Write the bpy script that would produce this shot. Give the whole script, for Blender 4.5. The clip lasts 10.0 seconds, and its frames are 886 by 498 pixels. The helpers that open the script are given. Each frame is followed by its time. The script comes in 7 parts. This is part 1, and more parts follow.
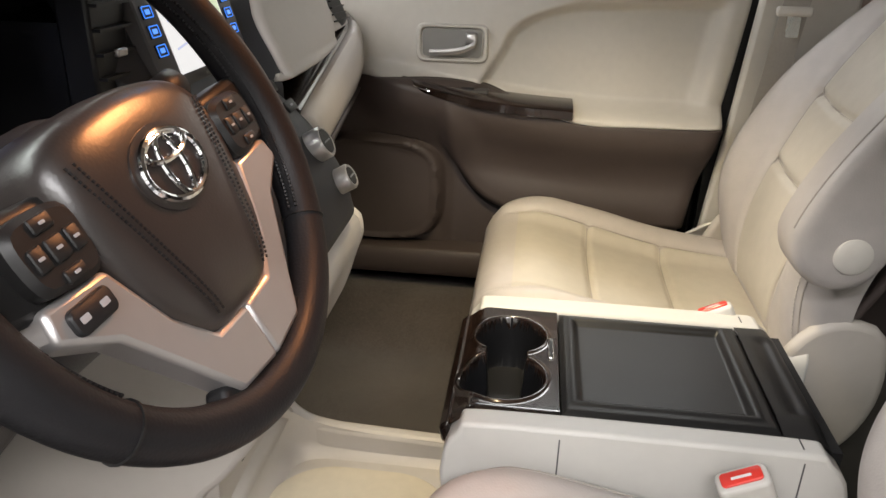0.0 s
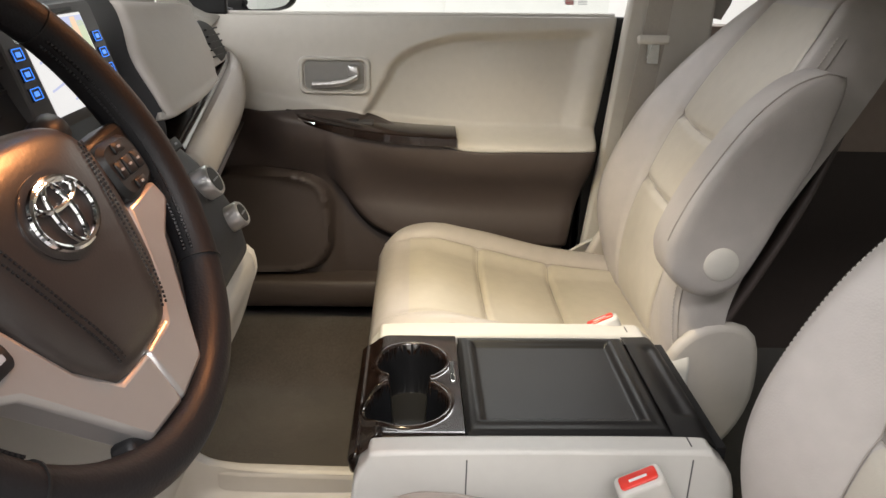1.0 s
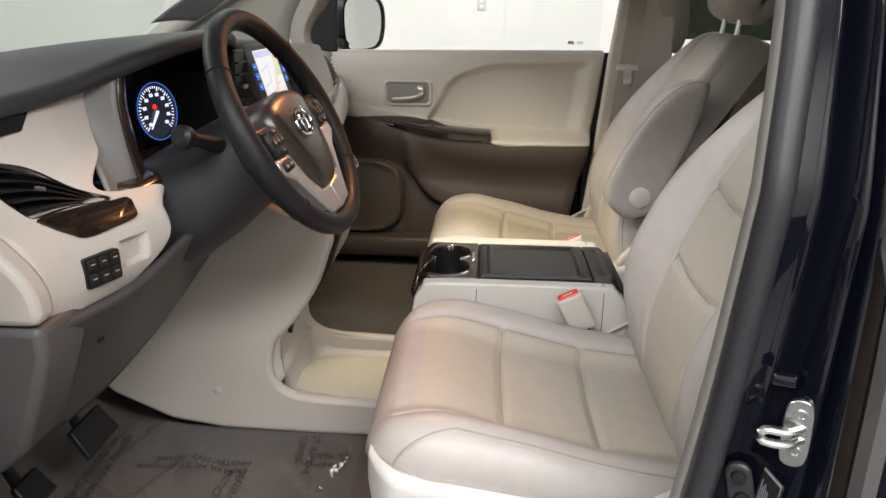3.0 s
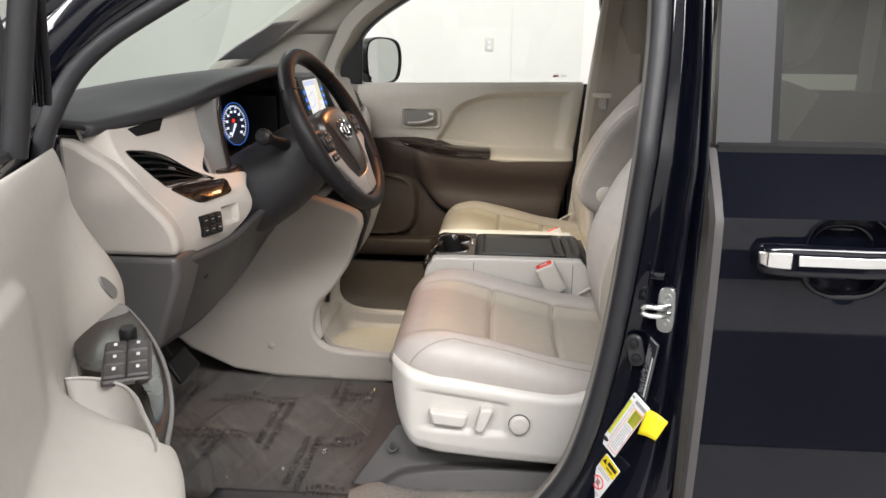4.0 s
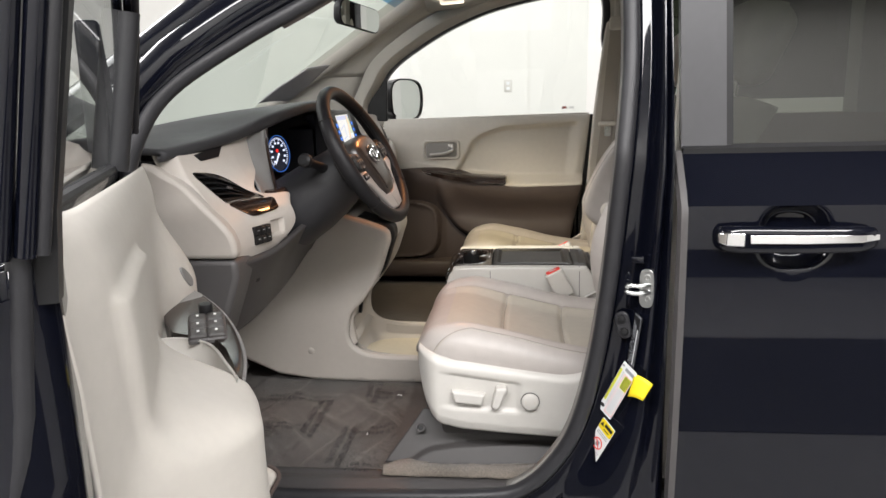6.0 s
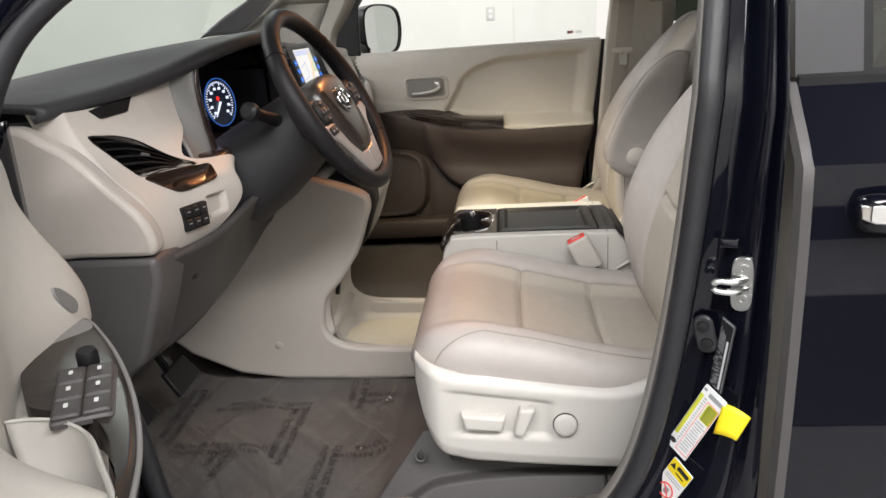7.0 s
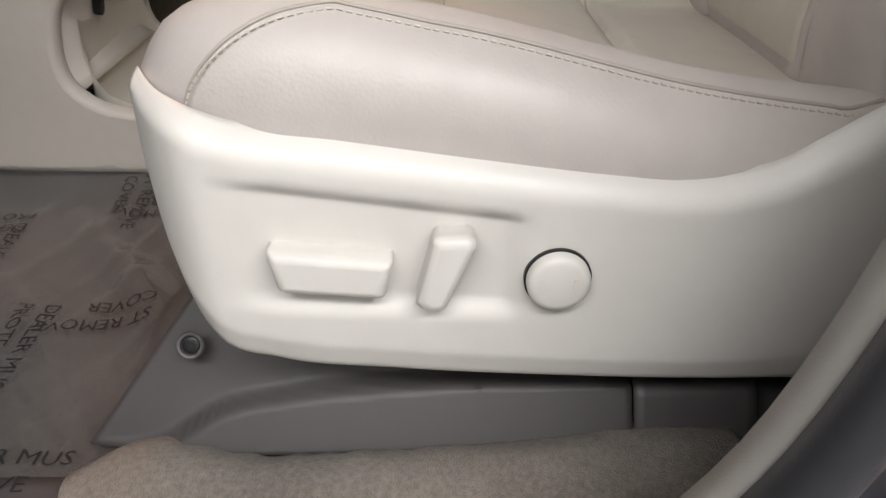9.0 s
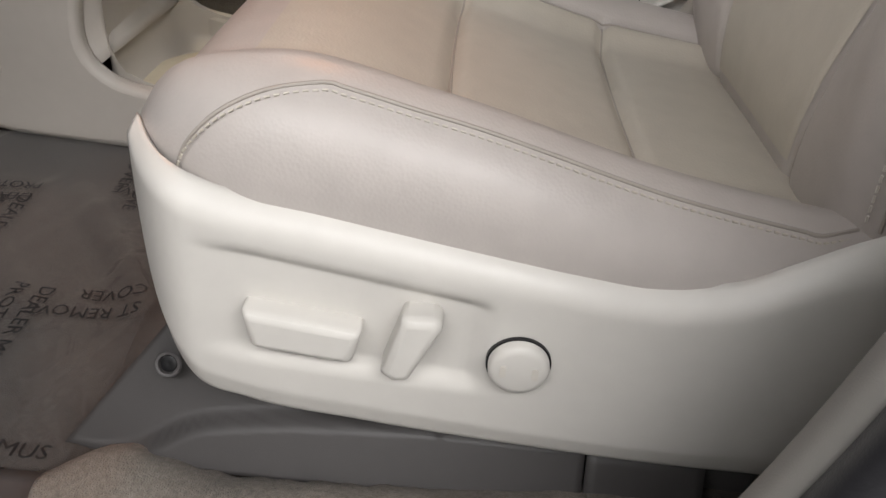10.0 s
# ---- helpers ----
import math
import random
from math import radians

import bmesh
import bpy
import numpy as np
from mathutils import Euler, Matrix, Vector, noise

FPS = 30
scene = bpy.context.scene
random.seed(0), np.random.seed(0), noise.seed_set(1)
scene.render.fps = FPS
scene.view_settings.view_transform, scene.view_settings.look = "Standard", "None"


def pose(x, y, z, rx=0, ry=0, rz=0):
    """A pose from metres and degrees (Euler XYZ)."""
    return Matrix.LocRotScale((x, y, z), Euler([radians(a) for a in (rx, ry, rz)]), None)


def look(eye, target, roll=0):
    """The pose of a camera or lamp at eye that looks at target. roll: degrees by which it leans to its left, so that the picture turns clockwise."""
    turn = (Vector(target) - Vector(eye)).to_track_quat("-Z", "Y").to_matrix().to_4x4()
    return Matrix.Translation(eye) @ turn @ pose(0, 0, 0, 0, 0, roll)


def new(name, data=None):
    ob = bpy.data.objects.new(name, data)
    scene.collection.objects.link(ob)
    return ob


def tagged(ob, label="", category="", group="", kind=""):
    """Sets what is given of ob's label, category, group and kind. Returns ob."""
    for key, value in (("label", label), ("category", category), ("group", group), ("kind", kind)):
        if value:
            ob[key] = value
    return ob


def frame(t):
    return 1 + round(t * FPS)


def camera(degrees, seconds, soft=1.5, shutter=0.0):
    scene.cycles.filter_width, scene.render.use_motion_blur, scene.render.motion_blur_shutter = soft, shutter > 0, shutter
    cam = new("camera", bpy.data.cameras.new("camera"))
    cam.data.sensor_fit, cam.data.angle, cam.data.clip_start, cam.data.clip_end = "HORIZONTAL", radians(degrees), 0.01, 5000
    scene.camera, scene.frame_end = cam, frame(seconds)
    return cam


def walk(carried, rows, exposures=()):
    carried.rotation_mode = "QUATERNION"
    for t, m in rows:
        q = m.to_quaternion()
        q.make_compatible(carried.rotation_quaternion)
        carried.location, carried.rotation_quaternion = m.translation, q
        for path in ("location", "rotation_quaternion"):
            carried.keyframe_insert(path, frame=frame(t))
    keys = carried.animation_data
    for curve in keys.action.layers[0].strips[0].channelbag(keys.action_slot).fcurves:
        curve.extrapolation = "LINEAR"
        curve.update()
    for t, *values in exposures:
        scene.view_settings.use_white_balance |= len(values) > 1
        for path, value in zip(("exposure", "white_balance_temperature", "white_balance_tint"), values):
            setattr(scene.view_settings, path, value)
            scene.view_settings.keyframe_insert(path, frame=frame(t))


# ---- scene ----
cam = camera(61.1, 10.0)
PATH = [
    (0, (0.189, -0.832, 1.297), (-0.022, 0.993, 0.505), 1.5),
    (0.5, (0.18, -0.833, 1.305), (0.207, 1.021, 0.556), 1.6),
    (1, (0.181, -0.846, 1.306), (0.261, 1.018, 0.586), 1.5),
    (1.5, (0.184, -0.896, 1.31), (0.245, 0.978, 0.614), 1.4),
    (2, (0.229, -1.073, 1.316), (0.219, 0.812, 0.649), 1.2),
    (2.5, (0.266, -1.323, 1.316), (0.203, 0.568, 0.668), 1.0),
    (3, (0.246, -1.565, 1.33), (0.15, 0.335, 0.712), 0.9),
    (3.2, (0.241, -1.649, 1.338), (0.131, 0.253, 0.73), 0.8),
    (4.3, (0.311, -2.138, 1.321), (0.165, -0.202, 0.841), 0.5),
    (4.5, (0.315, -2.201, 1.318), (0.156, -0.26, 0.863), 0.5),
    (5, (0.323, -2.316, 1.305), (0.143, -0.365, 0.906), 0.2),
    (5.5, (0.339, -2.344, 1.295), (0.133, -0.391, 0.916), -0.5),
    (5.7, (0.342, -2.332, 1.298), (0.13, -0.381, 0.914), -0.9),
    (7, (0.262, -1.831, 1.275), (0.097, 0.078, 0.704), -3.4),
    (7.5, (0.253, -1.623, 1.191), (0.156, 0.255, 0.508), -3.1),
    (8, (0.291, -1.375, 1.097), (0.228, 0.446, 0.276), -3.1),
    (8.5, (0.272, -1.183, 0.973), (0.281, 0.573, 0.030), -1.5),
    (9, (0.274, -1.095, 0.877), (0.310, 0.619, -0.136), 0.1),
    (9.5, (0.272, -1.082, 0.878), (0.331, 0.596, -0.203), 2.8),
    (10, (0.293, -1.069, 0.948), (0.307, 0.595, -0.169), 6.6),
]
walk(cam, [(t, look(eye, target, roll)) for t, eye, target, roll in PATH], [(0, 0.2), (1.5, 0.15), (3.0, 0.05), (5.5, 0.0), (7.5, 0.0), (8.5, 0.0), (9.0, -0.1), (9.5, -0.2), (10, -0.35)])

# ---- room light ----
world = bpy.data.worlds.new("world")
scene.world = world
world.use_nodes = True
world.node_tree.nodes["Background"].inputs[0].default_value = (0.9, 0.95, 1.0, 1)
world.node_tree.nodes["Background"].inputs[1].default_value = 0.15


def area_lamp(name, place, target, wide, deep, watts, colour):
    data = bpy.data.lights.new(name, "AREA")
    data.shape, data.size, data.size_y, data.energy, data.color = "RECTANGLE", wide, deep, watts, colour
    ob = new(name, data)
    ob.matrix_world = look(place, target)
    return ob


COOL = (1.0, 0.98, 0.985)
# Overhead lamps added to light the car and bay; no such source is seen.
area_lamp("ceiling_lamp_side", (0.8, -3.45, 3.83), (0.7, -2.5, 0), 6.0, 0.9, 530, COOL)
area_lamp("ceiling_lamp_front", (-4.0, 0.0, 3.85), (-4.0, 0.0, 0), 0.9, 6.0, 300, COOL)
area_lamp("ceiling_lamp_far", (0.6, 3.4, 3.85), (0.6, 3.5, 0), 6.0, 0.9, 190, COOL)
dome = bpy.data.lights.new("map_lamp_bulb", "SPOT")
dome.energy, dome.color, dome.shadow_soft_size, dome.spot_size, dome.spot_blend = 14.0, (1.0, 0.38, 0.13), 0.05, radians(68), 0.9
reading = bpy.data.lights.new("reading_lamp_bulb", "SPOT")
reading.energy, reading.color, reading.shadow_soft_size, reading.spot_size, reading.spot_blend = 33.0, (1.0, 0.83, 0.54), 0.03, radians(78), 1.0


# ---- materials ----
def material(name, colour, rough=0.5, metal=0.0, fine=60.0, coarse=4.0, vary=0.10, bump=0.15, grain=400.0, coat=0.0, spec=0.5, dist=0.002):
    m = bpy.data.materials.new(name)
    m.use_nodes = True
    nt = m.node_tree
    b = nt.nodes["Principled BSDF"]
    co = nt.nodes.new("ShaderNodeTexCoord")

    def noise_node(scale, detail):
        n = nt.nodes.new("ShaderNodeTexNoise")
        n.inputs["Scale"].default_value, n.inputs["Detail"].default_value = scale, detail
        nt.links.new(co.outputs["Object"], n.inputs["Vector"])
        return n

    a, c, g = noise_node(fine, 4), noise_node(coarse, 3), noise_node(grain, 3)
    mix = nt.nodes.new("ShaderNodeMath")
    mix.operation = "ADD"
    nt.links.new(a.outputs["Fac"], mix.inputs[0])
    nt.links.new(c.outputs["Fac"], mix.inputs[1])
    ramp = nt.nodes.new("ShaderNodeMapRange")
    ramp.inputs["From Min"].default_value, ramp.inputs["From Max"].default_value = 0.6, 1.4
    ramp.inputs["To Min"].default_value, ramp.inputs["To Max"].default_value = 1 - vary, 1 + vary
    nt.links.new(mix.outputs[0], ramp.inputs["Value"])
    tint = nt.nodes.new("ShaderNodeMix")
    tint.data_type, tint.blend_type = "RGBA", "MULTIPLY"
    tint.inputs["Factor"].default_value = 1.0
    tint.inputs["A"].default_value = (*colour, 1)
    nt.links.new(ramp.outputs[0], tint.inputs["B"])
    nt.links.new(tint.outputs["Result"], b.inputs["Base Color"])
    r2 = nt.nodes.new("ShaderNodeMapRange")
    r2.inputs["From Min"].default_value, r2.inputs["From Max"].default_value = 0.3, 0.7
    r2.inputs["To Min"].default_value, r2.inputs["To Max"].default_value = max(0.02, rough * 0.85), min(1, rough * 1.12)
    nt.links.new(c.outputs["Fac"], r2.inputs["Value"])
    nt.links.new(r2.outputs[0], b.inputs["Roughness"])
    if bump:
        bp = nt.nodes.new("ShaderNodeBump")
        bp.inputs["Strength"].default_value, bp.inputs["Distance"].default_value = bump, dist
        nt.links.new(g.outputs["Fac"], bp.inputs["Height"])
        nt.links.new(bp.outputs["Normal"], b.inputs["Normal"])
    b.inputs["Metallic"].default_value = metal
    b.inputs["Coat Weight"].default_value = coat
    b.inputs["Coat Roughness"].default_value = 0.03
    b.inputs["Specular IOR Level"].default_value = spec
    return m


def leather(name, colour, rough=0.42):
    """Perforation-free leather: a cell grain, broad creases and soft colour shifts."""
    m = material(name, colour, rough, vary=0.07, bump=0.0, coarse=6, fine=40)
    nt = m.node_tree
    b, co = nt.nodes["Principled BSDF"], nt.nodes["Texture Coordinate"]
    v = nt.nodes.new("ShaderNodeTexVoronoi")
    v.inputs["Scale"].default_value = 420
    n = nt.nodes.new("ShaderNodeTexNoise")
    n.inputs["Scale"].default_value, n.inputs["Detail"].default_value = 14, 3
    for x in (v, n):
        nt.links.new(co.outputs["Object"], x.inputs["Vector"])
    b1, b2 = nt.nodes.new("ShaderNodeBump"), nt.nodes.new("ShaderNodeBump")
    b1.inputs["Strength"].default_value, b1.inputs["Distance"].default_value = 0.18, 0.0008
    b2.inputs["Strength"].default_value, b2.inputs["Distance"].default_value = 0.22, 0.006
    nt.links.new(v.outputs["Distance"], b1.inputs["Height"])
    nt.links.new(n.outputs["Fac"], b2.inputs["Height"])
    nt.links.new(b1.outputs["Normal"], b2.inputs["Normal"])
    nt.links.new(b2.outputs["Normal"], b.inputs["Normal"])
    return m


def wood(name):
    m = material(name, (0.05, 0.025, 0.015), 0.20, bump=0, coat=0.9)
    nt = m.node_tree
    b, co = nt.nodes["Principled BSDF"], nt.nodes["Texture Coordinate"]
    mp = nt.nodes.new("ShaderNodeMapping")
    mp.inputs["Scale"].default_value = (2.0, 40.0, 60.0)
    w = nt.nodes.new("ShaderNodeTexNoise")
    w.inputs["Scale"].default_value, w.inputs["Detail"].default_value, w.inputs["Distortion"].default_value = 3.0, 6, 0.4
    rp = nt.nodes.new("ShaderNodeValToRGB")
    rp.color_ramp.elements[0].position, rp.color_ramp.elements[0].color = 0.35, (0.004, 0.003, 0.0025, 1)
    rp.color_ramp.elements[1].position, rp.color_ramp.elements[1].color = 0.70, (0.030, 0.015, 0.010, 1)
    nt.links.new(co.outputs["Object"], mp.inputs["Vector"])
    nt.links.new(mp.outputs[0], w.inputs["Vector"])
    nt.links.new(w.outputs["Fac"], rp.inputs["Fac"])
    nt.links.new(rp.outputs["Color"], b.inputs["Base Color"])
    return m


def fabric(name, colour, scale=900, bump=0.8, vary=0.25):
    m = material(name, colour, 0.95, fine=220, coarse=7, vary=vary, bump=bump, grain=scale, spec=0.15, dist=0.004)
    m.node_tree.nodes["Principled BSDF"].inputs["Sheen Weight"].default_value = 0.2
    return m


def pane(name, tint, gloss=1.0, base=0.05):
    """Clear or tinted sheet glass: a see-through tint under a mirror-like skin."""
    m = bpy.data.materials.new(name)
    m.use_nodes = True
    nt = m.node_tree
    nt.nodes.remove(nt.nodes["Principled BSDF"])
    t, g, f, mx = (nt.nodes.new("ShaderNode" + k) for k in ("BsdfTransparent", "BsdfGlossy", "LayerWeight", "MixShader"))
    pw, ma = nt.nodes.new("ShaderNodeMath"), nt.nodes.new("ShaderNodeMath")
    pw.operation, ma.operation = "POWER", "MULTIPLY_ADD"
    pw.inputs[1].default_value, ma.inputs[1].default_value, ma.inputs[2].default_value = 5.0, 0.9, base
    f.inputs["Blend"].default_value = 0.5
    nt.links.new(f.outputs["Facing"], pw.inputs[0])
    nt.links.new(pw.outputs[0], ma.inputs[0])
    t.inputs["Color"].default_value = (*tint, 1)
    g.inputs["Roughness"].default_value = 0.02
    g.inputs["Color"].default_value = (gloss, gloss, gloss, 1)
    for a, b in ((ma.outputs[0], mx.inputs[0]), (t.outputs[0], mx.inputs[1]), (g.outputs[0], mx.inputs[2]), (mx.outputs[0], nt.nodes["Material Output"].inputs["Surface"])):
        nt.links.new(a, b)
    return m


def milky(m, share):
    """Adds a share of dull white to a see-through sheet."""
    nt = m.node_tree
    out = nt.nodes["Material Output"].inputs["Surface"]
    d, mx = nt.nodes.new("ShaderNodeBsdfDiffuse"), nt.nodes.new("ShaderNodeMixShader")
    d.inputs["Color"].default_value = (0.55, 0.54, 0.53, 1)
    mx.inputs[0].default_value = share
    nt.links.new(out.links[0].from_socket, mx.inputs[1])
    nt.links.new(d.outputs[0], mx.inputs[2])
    nt.links.new(mx.outputs[0], out)
    return m


def glow(name, colour, strength):
    m = bpy.data.materials.new(name)
    m.use_nodes = True
    b = m.node_tree.nodes["Principled BSDF"]
    b.inputs["Base Color"].default_value = (0.01, 0.01, 0.01, 1)
    b.inputs["Emission Color"].default_value = (*colour, 1)
    b.inputs["Emission Strength"].default_value = strength
    b.inputs["Roughness"].default_value = 0.15
    return m


LEATHER = leather("leather_beige", (0.445, 0.410, 0.385))
LEATHER_LIGHT = leather("leather_light_beige", (0.475, 0.438, 0.375), 0.45)
CREAM = material("plastic_cream", (0.585, 0.566, 0.53), 0.42, vary=0.03, bump=0.12, grain=1500, dist=0.0006)
CREAM_SOFT = material("vinyl_cream", (0.58, 0.55, 0.50), 0.5, vary=0.04, bump=0.25, grain=900, dist=0.001)
GREY = material("plastic_grey", (0.086, 0.081, 0.081), 0.5, vary=0.05, bump=0.2, grain=1200, dist=0.0008)
TAUPE = material("vinyl_taupe", (0.066, 0.050, 0.045), 0.55, vary=0.06, bump=0.25, grain=900, dist=0.001)
DASH_DARK = material("vinyl_charcoal", (0.029, 0.029, 0.032), 0.55, vary=0.08, bump=0.3, grain=900, dist=0.001)
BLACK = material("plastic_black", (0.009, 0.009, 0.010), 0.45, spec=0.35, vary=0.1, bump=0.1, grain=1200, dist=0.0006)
BLACK_SATIN = material("plastic_black_satin", (0.011, 0.0105, 0.0105), 0.42, vary=0.08, bump=0.1, grain=1500, dist=0.0005, spec=0.35)
LINING_BROWN = material("vinyl_brown", (0.38, 0.30, 0.255), 0.55, vary=0.06, bump=0.2, grain=900, dist=0.001)
RUBBER = material("rubber_black", (0.022, 0.022, 0.025), 0.45, vary=0.12, bump=0.1, grain=700)
WHEEL = leather("leather_black", (0.012, 0.0115, 0.0125), 0.48)
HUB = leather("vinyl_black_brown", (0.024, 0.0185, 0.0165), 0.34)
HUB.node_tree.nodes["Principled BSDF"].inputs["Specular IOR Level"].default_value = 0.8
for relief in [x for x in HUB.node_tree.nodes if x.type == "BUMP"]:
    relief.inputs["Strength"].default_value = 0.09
WHEEL.node_tree.nodes["Principled BSDF"].inputs["Specular IOR Level"].default_value = 0.22
CARPET = fabric("carpet_taupe", (0.085, 0.069, 0.058), vary=0.4)
CARPET_GREY = fabric("carpet_grey", (0.22, 0.19, 0.16), 700, 1.0, 0.45)
HEADLINER = fabric("headliner_cloth", (0.42, 0.40, 0.36), 1200, 0.3, 0.06)
WOOD = wood("wood_gloss")
CHROME = material("chrome", (0.85, 0.85, 0.86), 0.07, 1.0, vary=0.03, bump=0)
STEEL = material("zinc_steel", (0.62, 0.63, 0.62), 0.28, 1.0, vary=0.08, bump=0.1)
SILVER = material("plastic_silver", (0.52, 0.50, 0.49), 0.34, 0.75, vary=0.03, bump=0.05, grain=2500)
PAINT = material("paint_black_navy", (0.0030, 0.0036, 0.0075), 0.3, 0.0, vary=0.1, bump=0, coat=0.9, spec=0.05)
PAINT_SATIN = material("film_black_gloss", (0.040, 0.040, 0.044), 0.38, vary=0.08, bump=0)
WALL = material("wall_paint_white", (0.80, 0.79, 0.75), 0.7, fine=8, coarse=0.7, vary=0.025, bump=0.08, grain=120)
# Beige mat colour, yellowed to include the reading lamp's warm light.
TRAY_MAT = material("rubber_mat_warm_lit", (0.56, 0.49, 0.36), 0.6, vary=0.06, bump=0.3, grain=700)
GREY_DARK = material("plastic_grey_dark", (0.058, 0.054, 0.053), 0.5, vary=0.05, bump=0.2, grain=1200, dist=0.0008)
SEAM = leather("leather_seam_brown", (0.34, 0.31, 0.275), 0.6)
HINGE_BEIGE = material("plastic_beige", (0.47, 0.43, 0.385), 0.45, vary=0.04, bump=0.15, grain=1200, dist=0.0006)
DASH_CREAM = material("vinyl_dash_cream", (0.47, 0.432, 0.39), 0.5, vary=0.04, bump=0.25, grain=900, dist=0.001)
TOWER_CREAM = material("plastic_tower_cream", (0.50, 0.462, 0.415), 0.45, vary=0.03, bump=0.15, grain=1400, dist=0.0006)
CHEEK_GREY = material("plastic_mid_grey", (0.20, 0.195, 0.19), 0.45, vary=0.04, bump=0.15, grain=1200, dist=0.0006)
PANEL_DARK = material("panel_dark_brown", (0.030, 0.025, 0.022), 0.24, vary=0.25, fine=30, bump=0.03, spec=0.3)
BEZEL_BROWN = material("plastic_dark_brown", (0.030, 0.018, 0.014), 0.28, vary=0.08, bump=0.05, coat=0.3)
WALL_DARK = material("wall_base_black", (0.02, 0.02, 0.022), 0.6, vary=0.15)
FLOOR = material("floor_epoxy_grey", (0.34, 0.335, 0.33), 0.35, fine=9, coarse=0.8, vary=0.14, bump=0.1, grain=60)
CEIL = material("ceiling_paint_dark", (0.05, 0.05, 0.052), 0.8, vary=0.05)
MIRROR = material("mirror_silver", (0.86, 0.90, 0.89), 0.01, 1.0, vary=0.0, bump=0)
GLASS = pane("glass_clear", (0.93, 0.96, 0.94))
GLASS_GREEN = pane("glass_windscreen", (0.78, 0.86, 0.81))
GLASS_TINT = pane("glass_privacy", (0.13, 0.145, 0.12), 1.0, 0.055)
GLASS_BLUE = pane("glass_shade_band", (0.10, 0.30, 0.50))
FILM = milky(pane("film_clear_plastic", (0.90, 0.90, 0.90), 0.9), 0.065)
TRIM_GREY = material("vinyl_grey_beige", (0.255, 0.245, 0.23), 0.5, vary=0.04, bump=0.2, grain=900, dist=0.001)
MAT_BLACK = material("rubber_mat_black", (0.012, 0.012, 0.013), 0.6, vary=0.2, bump=0.2)
WHITE_PAPER = material("paper_white", (0.78, 0.79, 0.80), 0.55, vary=0.03, bump=0)
YELLOW_PAPER = material("paper_yellow", (0.85, 0.66, 0.015), 0.5, vary=0.03, bump=0)
LIME_PAPER = material("print_lime", (0.62, 0.66, 0.05), 0.5, vary=0.03, bump=0)
PRINT = material("print_black", (0.015, 0.015, 0.017), 0.6, vary=0.0, bump=0)
PRINT_GREY = material("print_grey", (0.28, 0.29, 0.31), 0.6, vary=0.0, bump=0)
PRINT_WHITE = material("print_white", (0.75, 0.75, 0.75), 0.5, vary=0.0, bump=0)
RED = material("plastic_red", (0.75, 0.045, 0.03), 0.35, vary=0.04, bump=0)
BELT = fabric("belt_webbing", (0.40, 0.37, 0.33), 1500, 0.5, 0.08)


# ---- mesh helpers ----
def smooth_through(points, count, closed=False):
    """Evenly spaced points on a smooth curve through the given ones."""
    p = np.array(points, float)
    n = len(p)
    out = []
    spans = n if closed else n - 1
    for i in range(spans):
        a, b, c, d = (p[(i + k) % n] if closed else p[min(max(i + k, 0), n - 1)] for k in (-1, 0, 1, 2))
        for t in np.linspace(0, 1, 24, endpoint=False):
            out.append(0.5 * (2 * b + (c - a) * t + (2 * a - 5 * b + 4 * c - d) * t**2 + (3 * b - a - 3 * c + d) * t**3))
    out.append(p[0] if closed else p[-1])
    out = np.array(out)
    run = np.r_[0, np.cumsum(np.linalg.norm(np.diff(out, axis=0), axis=1))]
    at = np.linspace(0, run[-1], count + 1 if closed else count)
    res = np.stack([np.interp(at, run, out[:, k]) for k in range(p.shape[1])], -1)
    return res[:-1] if closed else res


def soft(x, xs, ys):
    """A smooth graph through the points xs, ys."""
    xs, ys = np.array(xs, float), np.array(ys, float)
    if x <= xs[0]:
        return float(ys[0])
    if x >= xs[-1]:
        return float(ys[-1])
    i = int(np.searchsorted(xs, x)) - 1
    i = max(0, min(i, len(xs) - 2))
    m = np.gradient(ys, xs)
    h = xs[i + 1] - xs[i]
    t = (x - xs[i]) / h
    return float((2 * t**3 - 3 * t**2 + 1) * ys[i] + (t**3 - 2 * t**2 + t) * h * m[i] + (-2 * t**3 + 3 * t**2) * ys[i + 1] + (t**3 - t**2) * h * m[i + 1])


def step(a, b, x):
    t = min(1.0, max(0.0, (x - a) / (b - a)))
    return t * t * (3 - 2 * t)


def groove(d, wide=0.005):
    return math.exp(-((d / wide) ** 2))


def sheet(fn, us, vs, close_v=False):
    """A grid of points fn(u, v)."""
    bm = bmesh.new()
    rows = [[bm.verts.new(fn(u, v)) for v in vs] for u in us]
    for i in range(len(us) - 1):
        for j in range(len(vs) - (0 if close_v else 1)):
            k = (j + 1) % len(vs)
            bm.faces.new((rows[i][j], rows[i + 1][j], rows[i + 1][k], rows[i][k]))
    return bm


def loft(rings, cap=True, ring_closed=True):
    bm = bmesh.new()
    vs = [[bm.verts.new(p) for p in r] for r in rings]
    n = len(vs[0])
    for a, b in zip(vs, vs[1:]):
        for j in range(n if ring_closed else n - 1):
            bm.faces.new((a[j], a[(j + 1) % n], b[(j + 1) % n], b[j]))
    if cap:
        bm.faces.new(vs[0])
        bm.faces.new(vs[-1])
    return bm


AX = {"x": lambda a, b, c: (c, a, b), "y": lambda a, b, c: (a, c, b), "z": lambda a, b, c: (a, b, c)}


def prism(outline, axis, lo, hi):
    """An outline, in the two other axes, drawn out from lo to hi along axis."""
    return loft([[AX[axis](a, b, c) for a, b in outline] for c in (lo, hi)])


